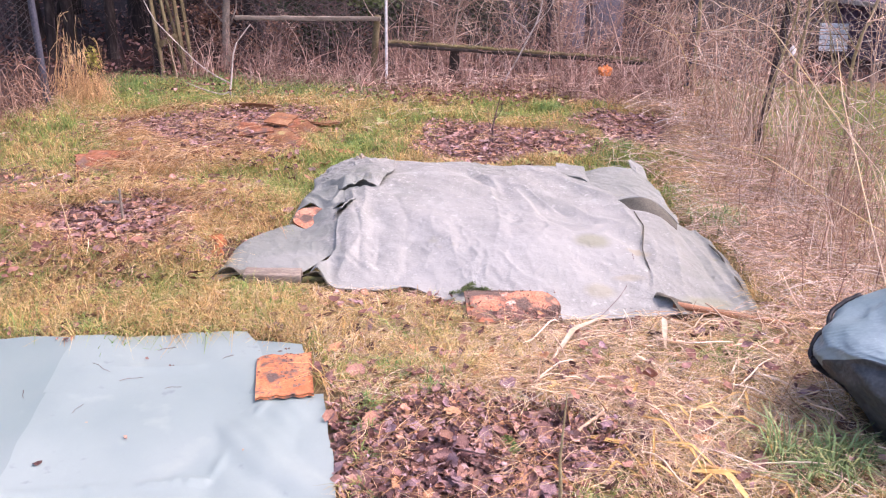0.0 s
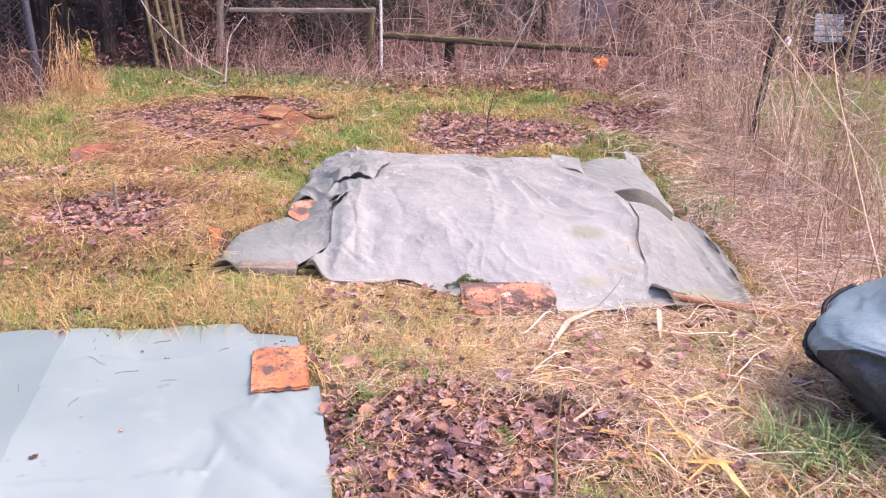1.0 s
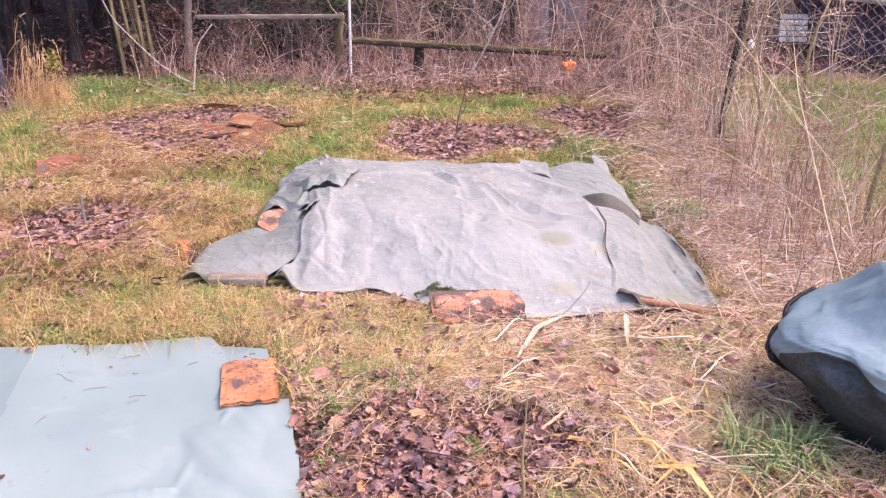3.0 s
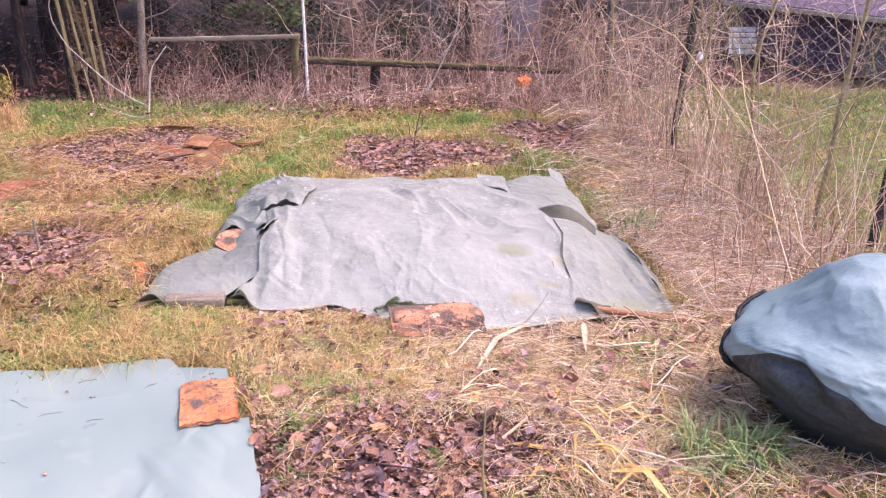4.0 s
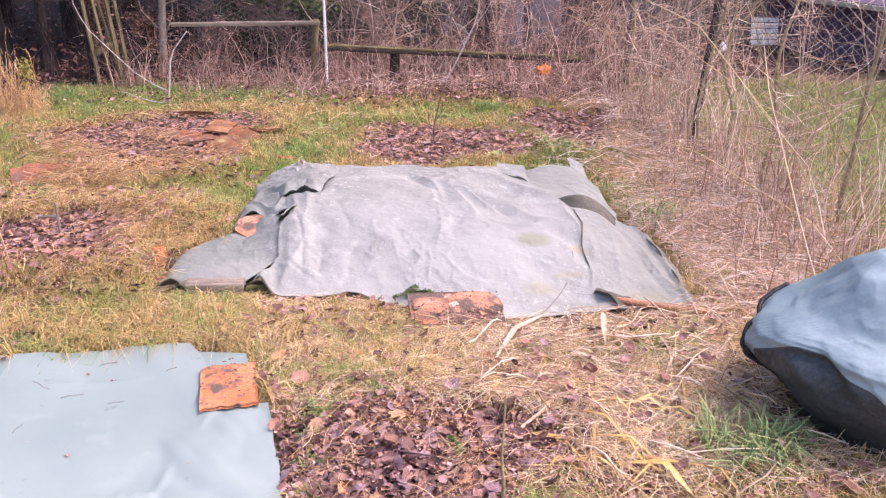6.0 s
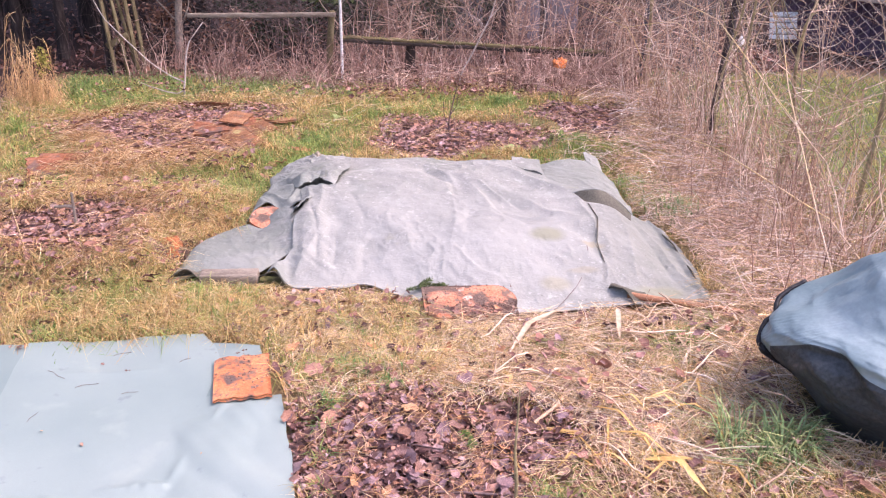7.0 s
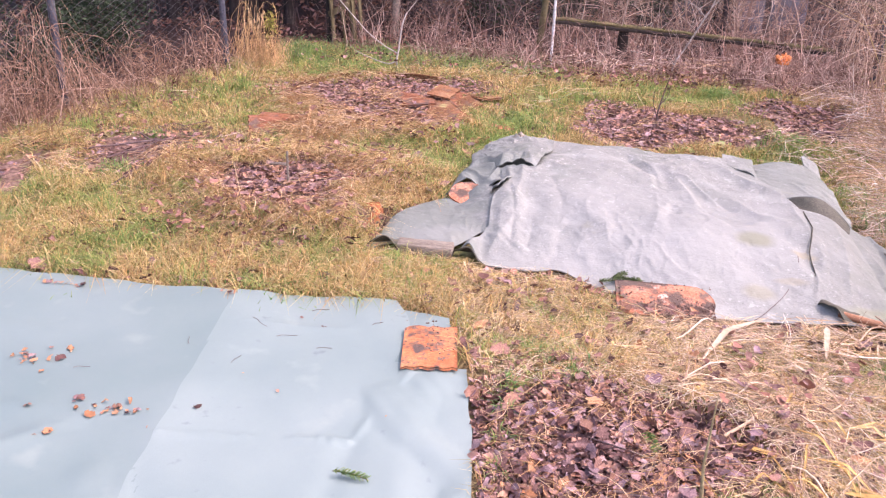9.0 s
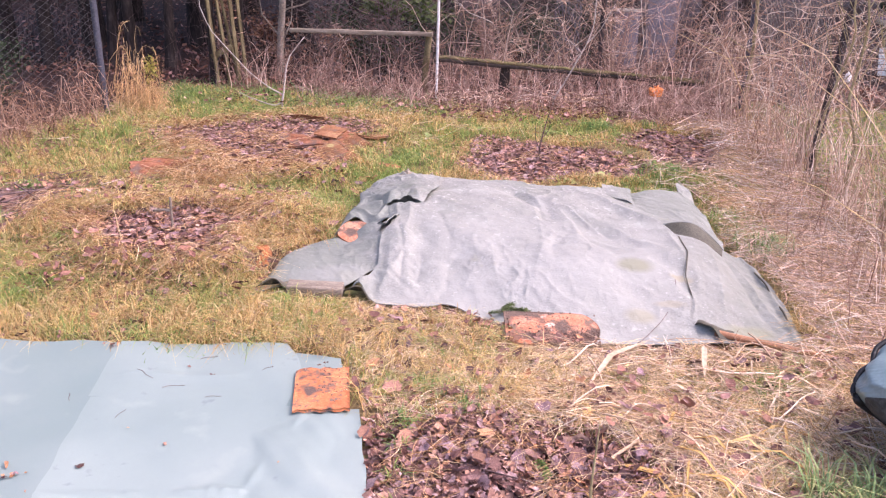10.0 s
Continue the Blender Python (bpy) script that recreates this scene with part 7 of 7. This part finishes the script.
for i in range(len(x)):
    l, a = lr.uniform(0.08, 0.26), lr.uniform(0, 6.28)
    ends = np.array([[x[i] + e * l * math.cos(a), y[i] + e * l * math.sin(a)] for e in (-0.5, 0.5)])
    if inside(TARP_POLY, ends[:, 0], ends[:, 1]).any() or inside(BLUE_POLY, ends[:, 0], ends[:, 1]).any():
        continue
    sk = new("stalk", STALK_MESH[lr.integers(0, 8)])
    sk.parent = stalks
    sk.matrix_basis = Matrix.LocRotScale(Vector((x[i] - 0.8, y[i] - 2.5, float(gz(x[i], y[i])) + lr.uniform(0.025, 0.055))), Euler((lr.uniform(0, 6.28), lr.normal(0, 0.10), a)), (l, l, l))


def strip(points, width, mat, name, label, group, category):
    """A flat dry leaf blade, folded along its middle."""
    p = resample(points, 14)
    t = np.gradient(p, axis=0)
    t /= np.linalg.norm(t, axis=1, keepdims=True)
    s = np.cross(t, [0, 0, 1.0])
    w = width * np.sin(np.linspace(0.25, np.pi - 0.1, 14))[:, None] * 0.5
    v = np.stack([p - s * w + [0, 0, 0.003], p, p + s * w + [0, 0, 0.003]], 1)
    ob = new(name, mesh_data(name, v.reshape(-1, 3), grid_faces(14, 3), mat))
    return tagged(solid(ob, 0.0008), label, category, group)


for pts, w in (([(0.38, 2.66, 0.05), (0.47, 2.84, 0.07), (0.62, 3.00, 0.05)], 0.022), ([(0.30, 2.40, 0.05), (0.42, 2.42, 0.07), (0.55, 2.50, 0.04)], 0.02), ([(0.40, 2.22, 0.04), (0.55, 2.16, 0.05), (0.72, 2.0, 0.03)], 0.026),
               ([(0.55, 2.30, 0.05), (0.60, 2.40, 0.06), (0.70, 2.50, 0.04)], 0.016), ([(0.68, 2.05, 0.04), (0.78, 2.02, 0.06), (0.83, 1.90, 0.03)], 0.025), ([(0.78, 2.75, 0.05), (0.80, 2.88, 0.09), (0.82, 2.97, 0.06)], 0.02),
               ([(0.30, 2.37, 0.04), (0.36, 2.45, 0.08), (0.34, 2.55, 0.04)], 0.018), ([(0.95, 2.6, 0.03), (1.08, 2.62, 0.05), (1.2, 2.7, 0.03)], 0.014), ([(0.5, 2.05, 0.03), (0.72, 2.08, 0.04), (0.95, 2.02, 0.03)], 0.016)):
    gold = pts[0][1] < 2.45
    strip(pts, w, M_YELLOWBLADE if gold else M_PALEBLADE, "dry_leaf_blade", "broad dry yellow leaf blade lying on straw" if gold else "broad pale dry leaf blade lying on straw", "dry leaf blades", "dead leaf")
bl_rng = np.random.default_rng(47)
for k in range(34):
    x, y, a, l = bl_rng.uniform(0.30, 1.0) if k < 18 else bl_rng.uniform(0.2, 1.4), bl_rng.uniform(1.95, 2.45) if k < 18 else bl_rng.uniform(2.4, 3.0), bl_rng.uniform(0, 6.28), bl_rng.uniform(0.10, 0.24)
    q = np.array([-0.5, -0.1, 0.5])
    tx, ty = x + np.cos(a) * q * l, y + np.sin(a) * q * l + np.array([0, 0.03, 0])
    if inside(TARP_POLY, tx, ty).any() or inside(BLUE_POLY, tx, ty).any():
        continue
    strip(np.stack([tx, ty, gz(tx, ty) + np.array([0.035, 0.06, 0.035])], -1), bl_rng.uniform(0.004, 0.010), M_YELLOWBLADE if k < 18 else M_PALEBLADE, "dry_leaf_blade", "narrow dry yellow leaf blade on straw" if k < 18 else "narrow pale dry leaf blade on straw", "dry leaf blades", "dead leaf")
for pts, r in (([(0.10, 1.90, 0.06), (0.35, 1.86, 0.07), (0.62, 1.84, 0.05), (0.98, 1.80, 0.05)], 0.004), ([(0.02, 2.12, 0.06), (0.16, 2.06, 0.07), (0.30, 2.02, 0.06)], 0.003), ([(0.40, 2.22, 0.05), (0.48, 2.30, 0.06), (0.56, 2.42, 0.07), (0.60, 2.48, 0.05)], 0.006),
               ([(-2.75, 4.15, 0.05), (-2.4, 4.32, 0.08), (-2.1, 4.34, 0.04)], 0.006), ([(-2.6, 4.5, 0.05), (-2.3, 4.2, 0.07), (-2.15, 4.05, 0.04)], 0.005), ([(-2.55, 4.05, 0.05), (-2.4, 4.4, 0.06), (-2.35, 4.6, 0.04)], 0.004)):
    cream = r == 0.006 and pts[0][0] > 0
    tw = new("twig", mesh_data("twig", *tube(pts, np.linspace(r, r * 0.5, len(pts)), 6, 14), M_STALK_LOOSE if cream else M_TWIG))
    tagged(tw, "bent cream-coloured stick lying on straw" if cream else "long bare purplish twig lying on dead leaves", "twig", "fallen twigs")

tw_rng = np.random.default_rng(66)
for k in range(16):
    x, y = tw_rng.normal(-2.45, 0.16), tw_rng.normal(4.28, 0.18)
    a, l = tw_rng.uniform(0, 6.28), tw_rng.uniform(0.12, 0.4)
    q = np.linspace(-0.5, 0.5, 5)
    tx, ty = x + np.cos(a) * q * l + 0.02 * tw_rng.normal(size=5), y + np.sin(a) * q * l + 0.02 * tw_rng.normal(size=5)
    tw = new("twig", mesh_data("twig", *tube(np.stack([tx, ty, gz(tx, ty) + 0.03 + 0.02 * tw_rng.uniform(0, 1, 5)], -1), np.linspace(0.0038, 0.0018, 5), 5, 10), M_TWIG if k % 3 else M_BUFF))
    tagged(tw, "thin pale dry twig lying on dark soil" if k % 3 == 0 else "thin dark twig lying on dark soil", "twig", "twigs on the soil patch")

# ---- briars and dry thickets ----


def thicket(name, label, zones, mat, lr, category="thicket", twigs=1):
    out = []
    for x0, x1, y0, y1, n, h0, h1, r, spread in zones:
        x, y = lr.uniform(x0, x1, n), lr.uniform(y0, y1, n)
        ok = free(x, y, 1.05) & keep_out_bundle(x, y)
        x, y = x[ok], y[ok]
        n = len(x)
        h = h0 + (h1 - h0) * lr.uniform(0, 1, n) ** 1.5
        a = lr.uniform(0, 2 * np.pi, n)
        reach = np.abs(lr.normal(0, spread, n)) * h
        k = 6
        u = np.linspace(0, 1, k)[None, :]
        kink = lr.normal(0, 0.075, (n, k)).cumsum(axis=1) * h[:, None]
        kink2 = lr.normal(0, 0.075, (n, k)).cumsum(axis=1) * h[:, None]
        px = x[:, None] + np.cos(a)[:, None] * reach[:, None] * u ** 1.5 + kink * u
        py = y[:, None] + np.sin(a)[:, None] * reach[:, None] * u ** 1.5 * 0.6 + kink2 * u
        droop = np.clip(reach / h - 0.5, 0, 1.2)[:, None] * h[:, None] * u ** 2.6
        pz = np.maximum(gz(px, py) + h[:, None] * u - droop * 0.8, 0.012)
        rr = (lr.uniform(0.5, 1.15, n) * r)[:, None] * np.linspace(1, 0.2, k)[None]
        p = np.stack([px, py, pz], -1)
        out.append(tubes(p, rr, 3))
        for _ in range(twigs):
            j = lr.integers(2, k, n)
            s0 = p[np.arange(n), j]
            b = lr.uniform(0, 2 * np.pi, n)
            d = np.stack([np.cos(b), np.sin(b) * 0.6, lr.uniform(-0.3, 1.0, n)], -1) * (h * lr.uniform(0.15, 0.45, n))[:, None]
            w = np.linspace(0, 1, 4)[None, :, None]
            q = s0[:, None] + d[:, None] * w + lr.normal(0, 0.02, (n, 4, 3)) * h[:, None, None] * w
            q[..., 2] = np.maximum(q[..., 2], 0.012)
            out.append(tubes(q, np.minimum(rr[:, 3:4], 0.6 * r) * np.linspace(1, 0.2, 4)[None], 3))
    ob = part(name, join(*out), mat)
    return tagged(ob, label, category, kind="stuff")


def drooping(zones, lr):
    """Strands that rise from a crown, arch over and hang down, gathered in clumps."""
    out = []
    for x0, x1, y0, y1, clumps, per, h0, h1, reach, r in zones:
        cx, cy, ch = lr.uniform(x0, x1, clumps), lr.uniform(y0, y1, clumps), lr.uniform(h0, h1, clumps)
        k = np.repeat(np.arange(clumps), per)
        n = len(k)
        a = lr.uniform(0, 6.28, n)
        h, out_r = ch[k] * lr.uniform(0.55, 1.1, n), reach * ch[k] * lr.uniform(0.4, 1.3, n)
        u = np.linspace(0, 1, 7)[None, :]
        px = cx[k][:, None] + lr.normal(0, 0.05, n)[:, None] + np.cos(a)[:, None] * out_r[:, None] * u + lr.normal(0, 0.09, (n, 7)).cumsum(axis=1) * h[:, None]
        py = cy[k][:, None] + lr.normal(0, 0.05, n)[:, None] + np.sin(a)[:, None] * out_r[:, None] * u + lr.normal(0, 0.09, (n, 7)).cumsum(axis=1) * h[:, None]
        fall = lr.uniform(0.5, 1.0, n)[:, None]
        pz = np.maximum(gz(px, py) + h[:, None] * (2.3 * u * (1 - 0.30 * u) - (0.95 + 0.65 * fall) * u ** 2.6), gz(px, py) + 0.006)
        out.append(tubes(np.stack([px, py, pz], -1), (lr.uniform(0.6, 1.1, n) * r)[:, None] * np.linspace(1, 0.35, 7)[None], 3))
    return join(*out)


dg = np.random.default_rng(58)


def drape(lines, lr):
    """Dead stems that hang from a fence line down to the grass, in uneven swags."""
    out = []
    for p0, p1, n, h, reach, r in lines:
        p0, p1 = np.array(p0), np.array(p1)
        way = (p1 - p0) / np.linalg.norm(p1 - p0)
        side = np.array([-way[1], way[0]])
        t = lr.uniform(0, 1, n)
        swag = np.clip(0.55 + 0.55 * waves(t * 3.1, t * 2.3, 2.7, p0[0]) + 0.25 * waves(t * 9, t * 7, 3.3, p0[1]), 0.12, 1.2)
        top = h * swag * lr.uniform(0.25, 1.1, n)
        a = math.atan2(side[1], side[0]) + lr.normal(0, 0.9, n)
        out_r = reach * swag * lr.uniform(0.1, 1.2, n)
        base = p0 + (p1 - p0) * t[:, None] + side * lr.normal(0.0, 0.09, (n, 1))
        u = np.linspace(0, 1, 7)[None, :]
        wob = lr.normal(0, 0.024, (2, n, 7)).cumsum(axis=2) * u
        px = base[:, :1] + np.cos(a)[:, None] * out_r[:, None] * u + wob[0]
        py = base[:, 1:] + np.sin(a)[:, None] * out_r[:, None] * u + wob[1]
        pz = gz(px, py) + np.maximum(top[:, None] * (1 + 0.25 * np.sin(3.1 * u)) * (1 - u ** lr.uniform(0.9, 2.6, n)[:, None]) + lr.normal(0, 0.012, (n, 7)), 0.006)
        out.append(tubes(np.stack([px, py, pz], -1), (lr.uniform(0.5, 1.2, n) * r)[:, None] * np.linspace(1, 0.4, 7)[None], 3))
    return join(*out)


draped = part("draped_dead_grass", drape([((-3.45, 5.05), (-3.90, 3.65), 640, 0.62, 0.45, 0.0022), ((-3.05, 6.40), (-3.45, 5.05), 480, 0.42, 0.42, 0.0025)], dg), M_BUFF)
tagged(draped, "dead grass and vines slumped over the wire fence", "dead grass", kind="stuff")
golden = part("golden_grass_clump", join(drape([((-2.58, 6.64), (-2.82, 6.62), 260, 0.54, 0.24, 0.0019), ((-2.50, 6.58), (-2.86, 6.56), 120, 0.28, 0.20, 0.0018)], dg), drooping([(-2.84, -2.56, 6.52, 6.66, 5, 14, 0.10, 0.30, 0.45, 0.0018)], dg)), M_GOLD)
tagged(golden, "tall golden dead grass clump beside a fence post", "dead grass", kind="stuff")
for x, y, n, h, r in ((-1.70, 4.82, 220, 0.15, 0.0024), (-1.53, 4.84, 200, 0.13, 0.0024), (-1.36, 4.90, 160, 0.10, 0.0024), (-1.22, 5.02, 160, 0.07, 0.0016), (-1.10, 3.80, 170, 0.08, 0.0014), (-1.22, 3.55, 170, 0.07, 0.0014), (-1.02, 3.80, 110, 0.06, 0.0014), (-1.75, 4.22, 160, 0.08, 0.0015), (-1.30, 4.24, 160, 0.08, 0.0015), (-1.95, 3.95, 170, 0.08, 0.0015), (-1.75, 3.45, 170, 0.07, 0.0014), (-1.35, 3.42, 170, 0.07, 0.0014), (-2.14, 6.10, 150, 0.06, 0.0020), (-2.00, 6.22, 150, 0.06, 0.0020), (-1.84, 6.32, 150, 0.06, 0.0020), (-1.66, 6.38, 120, 0.05, 0.0020), (-1.95, 5.45, 160, 0.07, 0.0020), (-1.70, 5.26, 160, 0.07, 0.0020), (-1.40, 5.18, 140, 0.06, 0.0018)):
    clump_ob = empty("dead_grass_clump", (x, y, 0), "rusty arching clump of matted dead grass", "dead grass", "matted grass clumps")
    part("tuft", local(clump_ob, drooping([(x - 0.06, x + 0.06, y - 0.04, y + 0.04, 4, n // 4, h * 0.8, h * 1.1, 1.5, r)], dg)), M_MAT, clump_ob, "", True, "stuff")
lr = np.random.default_rng(55)
thicket("briar_thicket", "tangled reddish-brown dead briars below the beam", [(-0.7, 1.9, 6.95, 7.6, 1000, 0.06, 0.36, 0.0056, 1.0), (-1.6, -0.6, 7.1, 7.7, 420, 0.05, 0.24, 0.0045, 1.0), (-1.7, 2.0, 7.6, 8.2, 420, 0.15, 0.65, 0.0042, 0.7), (0.9, 1.8, 6.6, 7.5, 450, 0.08, 0.36, 0.0054, 1.0), (-2.3, -1.4, 7.4, 8.1, 180, 0.15, 0.5, 0.0035, 0.6)], M_BRIAR, lr, twigs=2)
thicket("dry_stalks", "pale dry stalks and canes along the wire fence", [(1.75, 2.2, 3.0, 5.6, 60, 0.25, 1.15, 0.0046, 0.32), (1.85, 2.2, 5.4, 7.4, 45, 0.3, 1.1, 0.0060, 0.35), (2.1, 2.7, 2.6, 4.4, 36, 0.3, 1.1, 0.0036, 0.35), (1.4, 2.15, 2.9, 6.6, 340, 0.06, 0.40, 0.0032, 0.8), (1.6, 2.35, 3.0, 6.9, 330, 0.25, 1.0, 0.0028, 0.16), (1.2, 2.3, 7.3, 8.2, 110, 0.4, 1.2, 0.0048, 0.5), (-0.5, 1.3, 7.7, 8.4, 90, 0.4, 1.2, 0.0048, 0.5)], M_STALK, lr, twigs=2)
thicket("dry_thicket", "tangled buff dead stems against the left fence", [(-3.6, -3.05, 4.3, 5.3, 170, 0.08, 0.60, 0.0032, 1.0), (-3.4, -2.95, 5.2, 6.4, 120, 0.08, 0.42, 0.0034, 1.0), (-3.9, -3.4, 3.8, 5.0, 120, 0.2, 0.7, 0.0032, 0.8)], M_BUFF, lr, twigs=2)
thicket("undergrowth", "bare twigs of the undergrowth in the wood", [(-5.5, -2.2, 7.4, 10.5, 200, 0.3, 1.2, 0.004, 0.4), (-2.0, 3.0, 8.2, 10.5, 420, 0.4, 1.4, 0.0055, 0.4)], M_TWIG, lr)
for pts, r in (([(1.95, 3.05, 0.0), (1.75, 3.3, 0.28), (1.45, 3.9, 0.42), (1.22, 4.6, 0.36)], 0.0035), ([(1.62, 2.75, 0.02), (1.60, 3.1, 0.35), (1.75, 3.9, 0.7), (1.98, 4.6, 0.85)], 0.0035), ([(2.0, 3.6, 0.0), (1.75, 3.5, 0.5), (1.5, 4.2, 0.95), (1.42, 4.8, 1.0)], 0.003),
               ([(2.1, 4.5, 0.0), (1.85, 4.6, 0.6), (1.5, 4.9, 0.85), (1.3, 5.3, 0.75)], 0.0028), ([(1.9, 6.2, 0), (1.6, 6.3, 0.6), (1.25, 6.4, 0.75)], 0.003)):
    cn = new("bramble_cane", mesh_data("bramble_cane", *tube(pts, np.linspace(r, r * 0.5, len(pts)), 5, 18), M_STRAW))
    tagged(cn, "long pale arching bramble cane", "cane", "arching canes")


# ---- bare shrubs ----


def bare_shrub(x, y, h, seed, mat, label, stems=6):
    """Several stems, each with branches and fine crossing twigs."""
    lr = np.random.default_rng(seed)
    ob = empty("bare_shrub", (x, y, 0), label, "shrub", "bare shrubs")
    fine = []
    for _ in range(stems):
        a = lr.uniform(0, 6.28)
        out = np.array([math.cos(a), 0.6 * math.sin(a), 0]) * h * lr.uniform(0.05, 0.32)
        k = 8
        u = np.linspace(0, 1, k)[:, None]
        p = out * u ** 1.3 + np.array([0, 0, 1.0]) * (h * lr.uniform(0.7, 1.1) * u - 0.03) + lr.normal(0, 0.012, (k, 3)).cumsum(axis=0) * u
        r = 0.0046 * lr.uniform(0.7, 1.2) * (0.7 + 0.06 * y)
        part("stem", tube(p, np.linspace(r, r * 0.4, k), 6, 16), mat, ob)
        n = 9
        j = lr.integers(2, k, n)
        b = lr.uniform(0, 6.28, n)
        d = np.stack([np.cos(b), 0.6 * np.sin(b), lr.uniform(-0.15, 0.7, n)], -1) * (h * lr.uniform(0.15, 0.45, n))[:, None]
        w = np.linspace(0, 1, 6)[None, :, None]
        q = p[j][:, None] + d[:, None] * w + lr.normal(0, 0.018, (n, 6, 3)).cumsum(axis=1) * w
        q[..., 2] = np.maximum(q[..., 2], 0.01)
        fine.append(tubes(q, np.full((n, 1), r * 0.6) * np.linspace(1, 0.2, 6)[None], 3))
        m = n * 3
        jj, kk = lr.integers(0, n, m), lr.integers(1, 6, m)
        b = lr.uniform(0, 6.28, m)
        d = np.stack([np.cos(b), 0.6 * np.sin(b), lr.uniform(-0.2, 0.9, m)], -1) * (h * lr.uniform(0.06, 0.2, m))[:, None]
        w = np.linspace(0, 1, 4)[None, :, None]
        q2 = q[jj, kk][:, None] + d[:, None] * w + lr.normal(0, 0.008, (m, 4, 3)) * w
        fine.append(tubes(q2, np.full((m, 1), r * 0.36) * np.linspace(1, 0.25, 4)[None], 3))
    part("twig_mass", join(*fine), mat, ob, "fine crossing twigs", True, "stuff")
    return ob


shrub_rng = np.random.default_rng(71)
for k in range(5):
    sx, sy = shrub_rng.uniform(1.82, 2.25), shrub_rng.uniform(3.5, 7.4)
    bare_shrub(sx, sy, shrub_rng.uniform(0.6, 1.15), 700 + k, M_STALK, "bare pinkish-brown shrub tangled in the wire fence", 4)
for k in range(11):
    sx, sy = shrub_rng.uniform(-0.6, 2.1), shrub_rng.uniform(7.55, 8.4)
    bare_shrub(sx, sy, shrub_rng.uniform(0.6, 1.2), 800 + k, M_STALK if k % 2 else M_BRIAR, "bare pinkish-brown shrub behind the mossy beam", 4)
for k in range(4):
    sx, sy = shrub_rng.uniform(-2.9, -0.8), shrub_rng.uniform(7.8, 9.0)
    bare_shrub(sx, sy, shrub_rng.uniform(0.7, 1.2), 900 + k, M_TWIG, "bare dark shrub at the wood edge", 4)
for sx, sy, hh in ((3.5, 7.3, 1.2), (4.0, 7.1, 1.1), (4.45, 6.9, 1.3), (3.1, 7.9, 1.0)):
    bare_shrub(sx, sy, hh, int(sx * 100), M_STALK, "bare pale shrub before the low shed", 5)
for k in range(3):
    sx, sy = shrub_rng.uniform(-3.75, -3.2), shrub_rng.uniform(4.3, 5.6)
    bare_shrub(sx, sy, shrub_rng.uniform(0.45, 0.7), 950 + k, M_BUFF, "bare buff shrub slumped on the wire fence", 2)

# ---- ground ivy ----
iv = np.random.default_rng(91)
ix, iy = spots_in(2600, -1.7, -0.2, 6.55, 7.7, iv, 1.05, (1.6, 1.6))
jx, jy = spots_in(1500, -2.9, -1.4, 6.8, 7.7, iv, 1.05)
ix, iy = np.concatenate([ix, jx]), np.concatenate([iy, jy])
ivy = part("ground_ivy", scatter([leaf_quad], np.stack([ix, iy, gz(ix, iy) + iv.uniform(0.01, 0.07, len(ix))], -1), turns(iv.uniform(0, 6.28, len(ix)), iv.normal(0, 0.4, len(ix)), iv.normal(0, 0.4, len(ix))), iv.uniform(0.012, 0.028, len(ix))), M_IVY)
tagged(ivy, "low green ground ivy at the wood edge", "ground cover", kind="stuff")

# ---- moss and grass on the beam ----
mo = np.random.default_rng(95)
mx_ = -0.45 + 2.15 * mo.uniform(0, 1, 900)
moss = blades(mx_, 7.50 + mo.normal(0, 0.022, 900), mo.uniform(0.008, 0.028, 900), mo.uniform(0.002, 0.0035, 900), mo.uniform(0.4, 1.6, 900), mo, 0.294 - 0.0559 * (mx_ - 0.60))
part("moss_tufts", local(beam, moss), M_TUFTDULL, beam, "dull green moss and grass tufts", False, "stuff")

# ---- far wood ----
far = []
fr_ = np.random.default_rng(81)
for k in range(46):
    far.append(clump(520, (fr_.uniform(-16, 16), fr_.uniform(13.5, 18), fr_.uniform(0.2, 3.2)), (1.6, 1.0, 0.9), 0.34, 1200 + k, 0.2))
wood = part("far_wood", join(*far), M_CONIFER)
tagged(wood, "dark evergreen wood far behind the garden", "wood", kind="stuff")
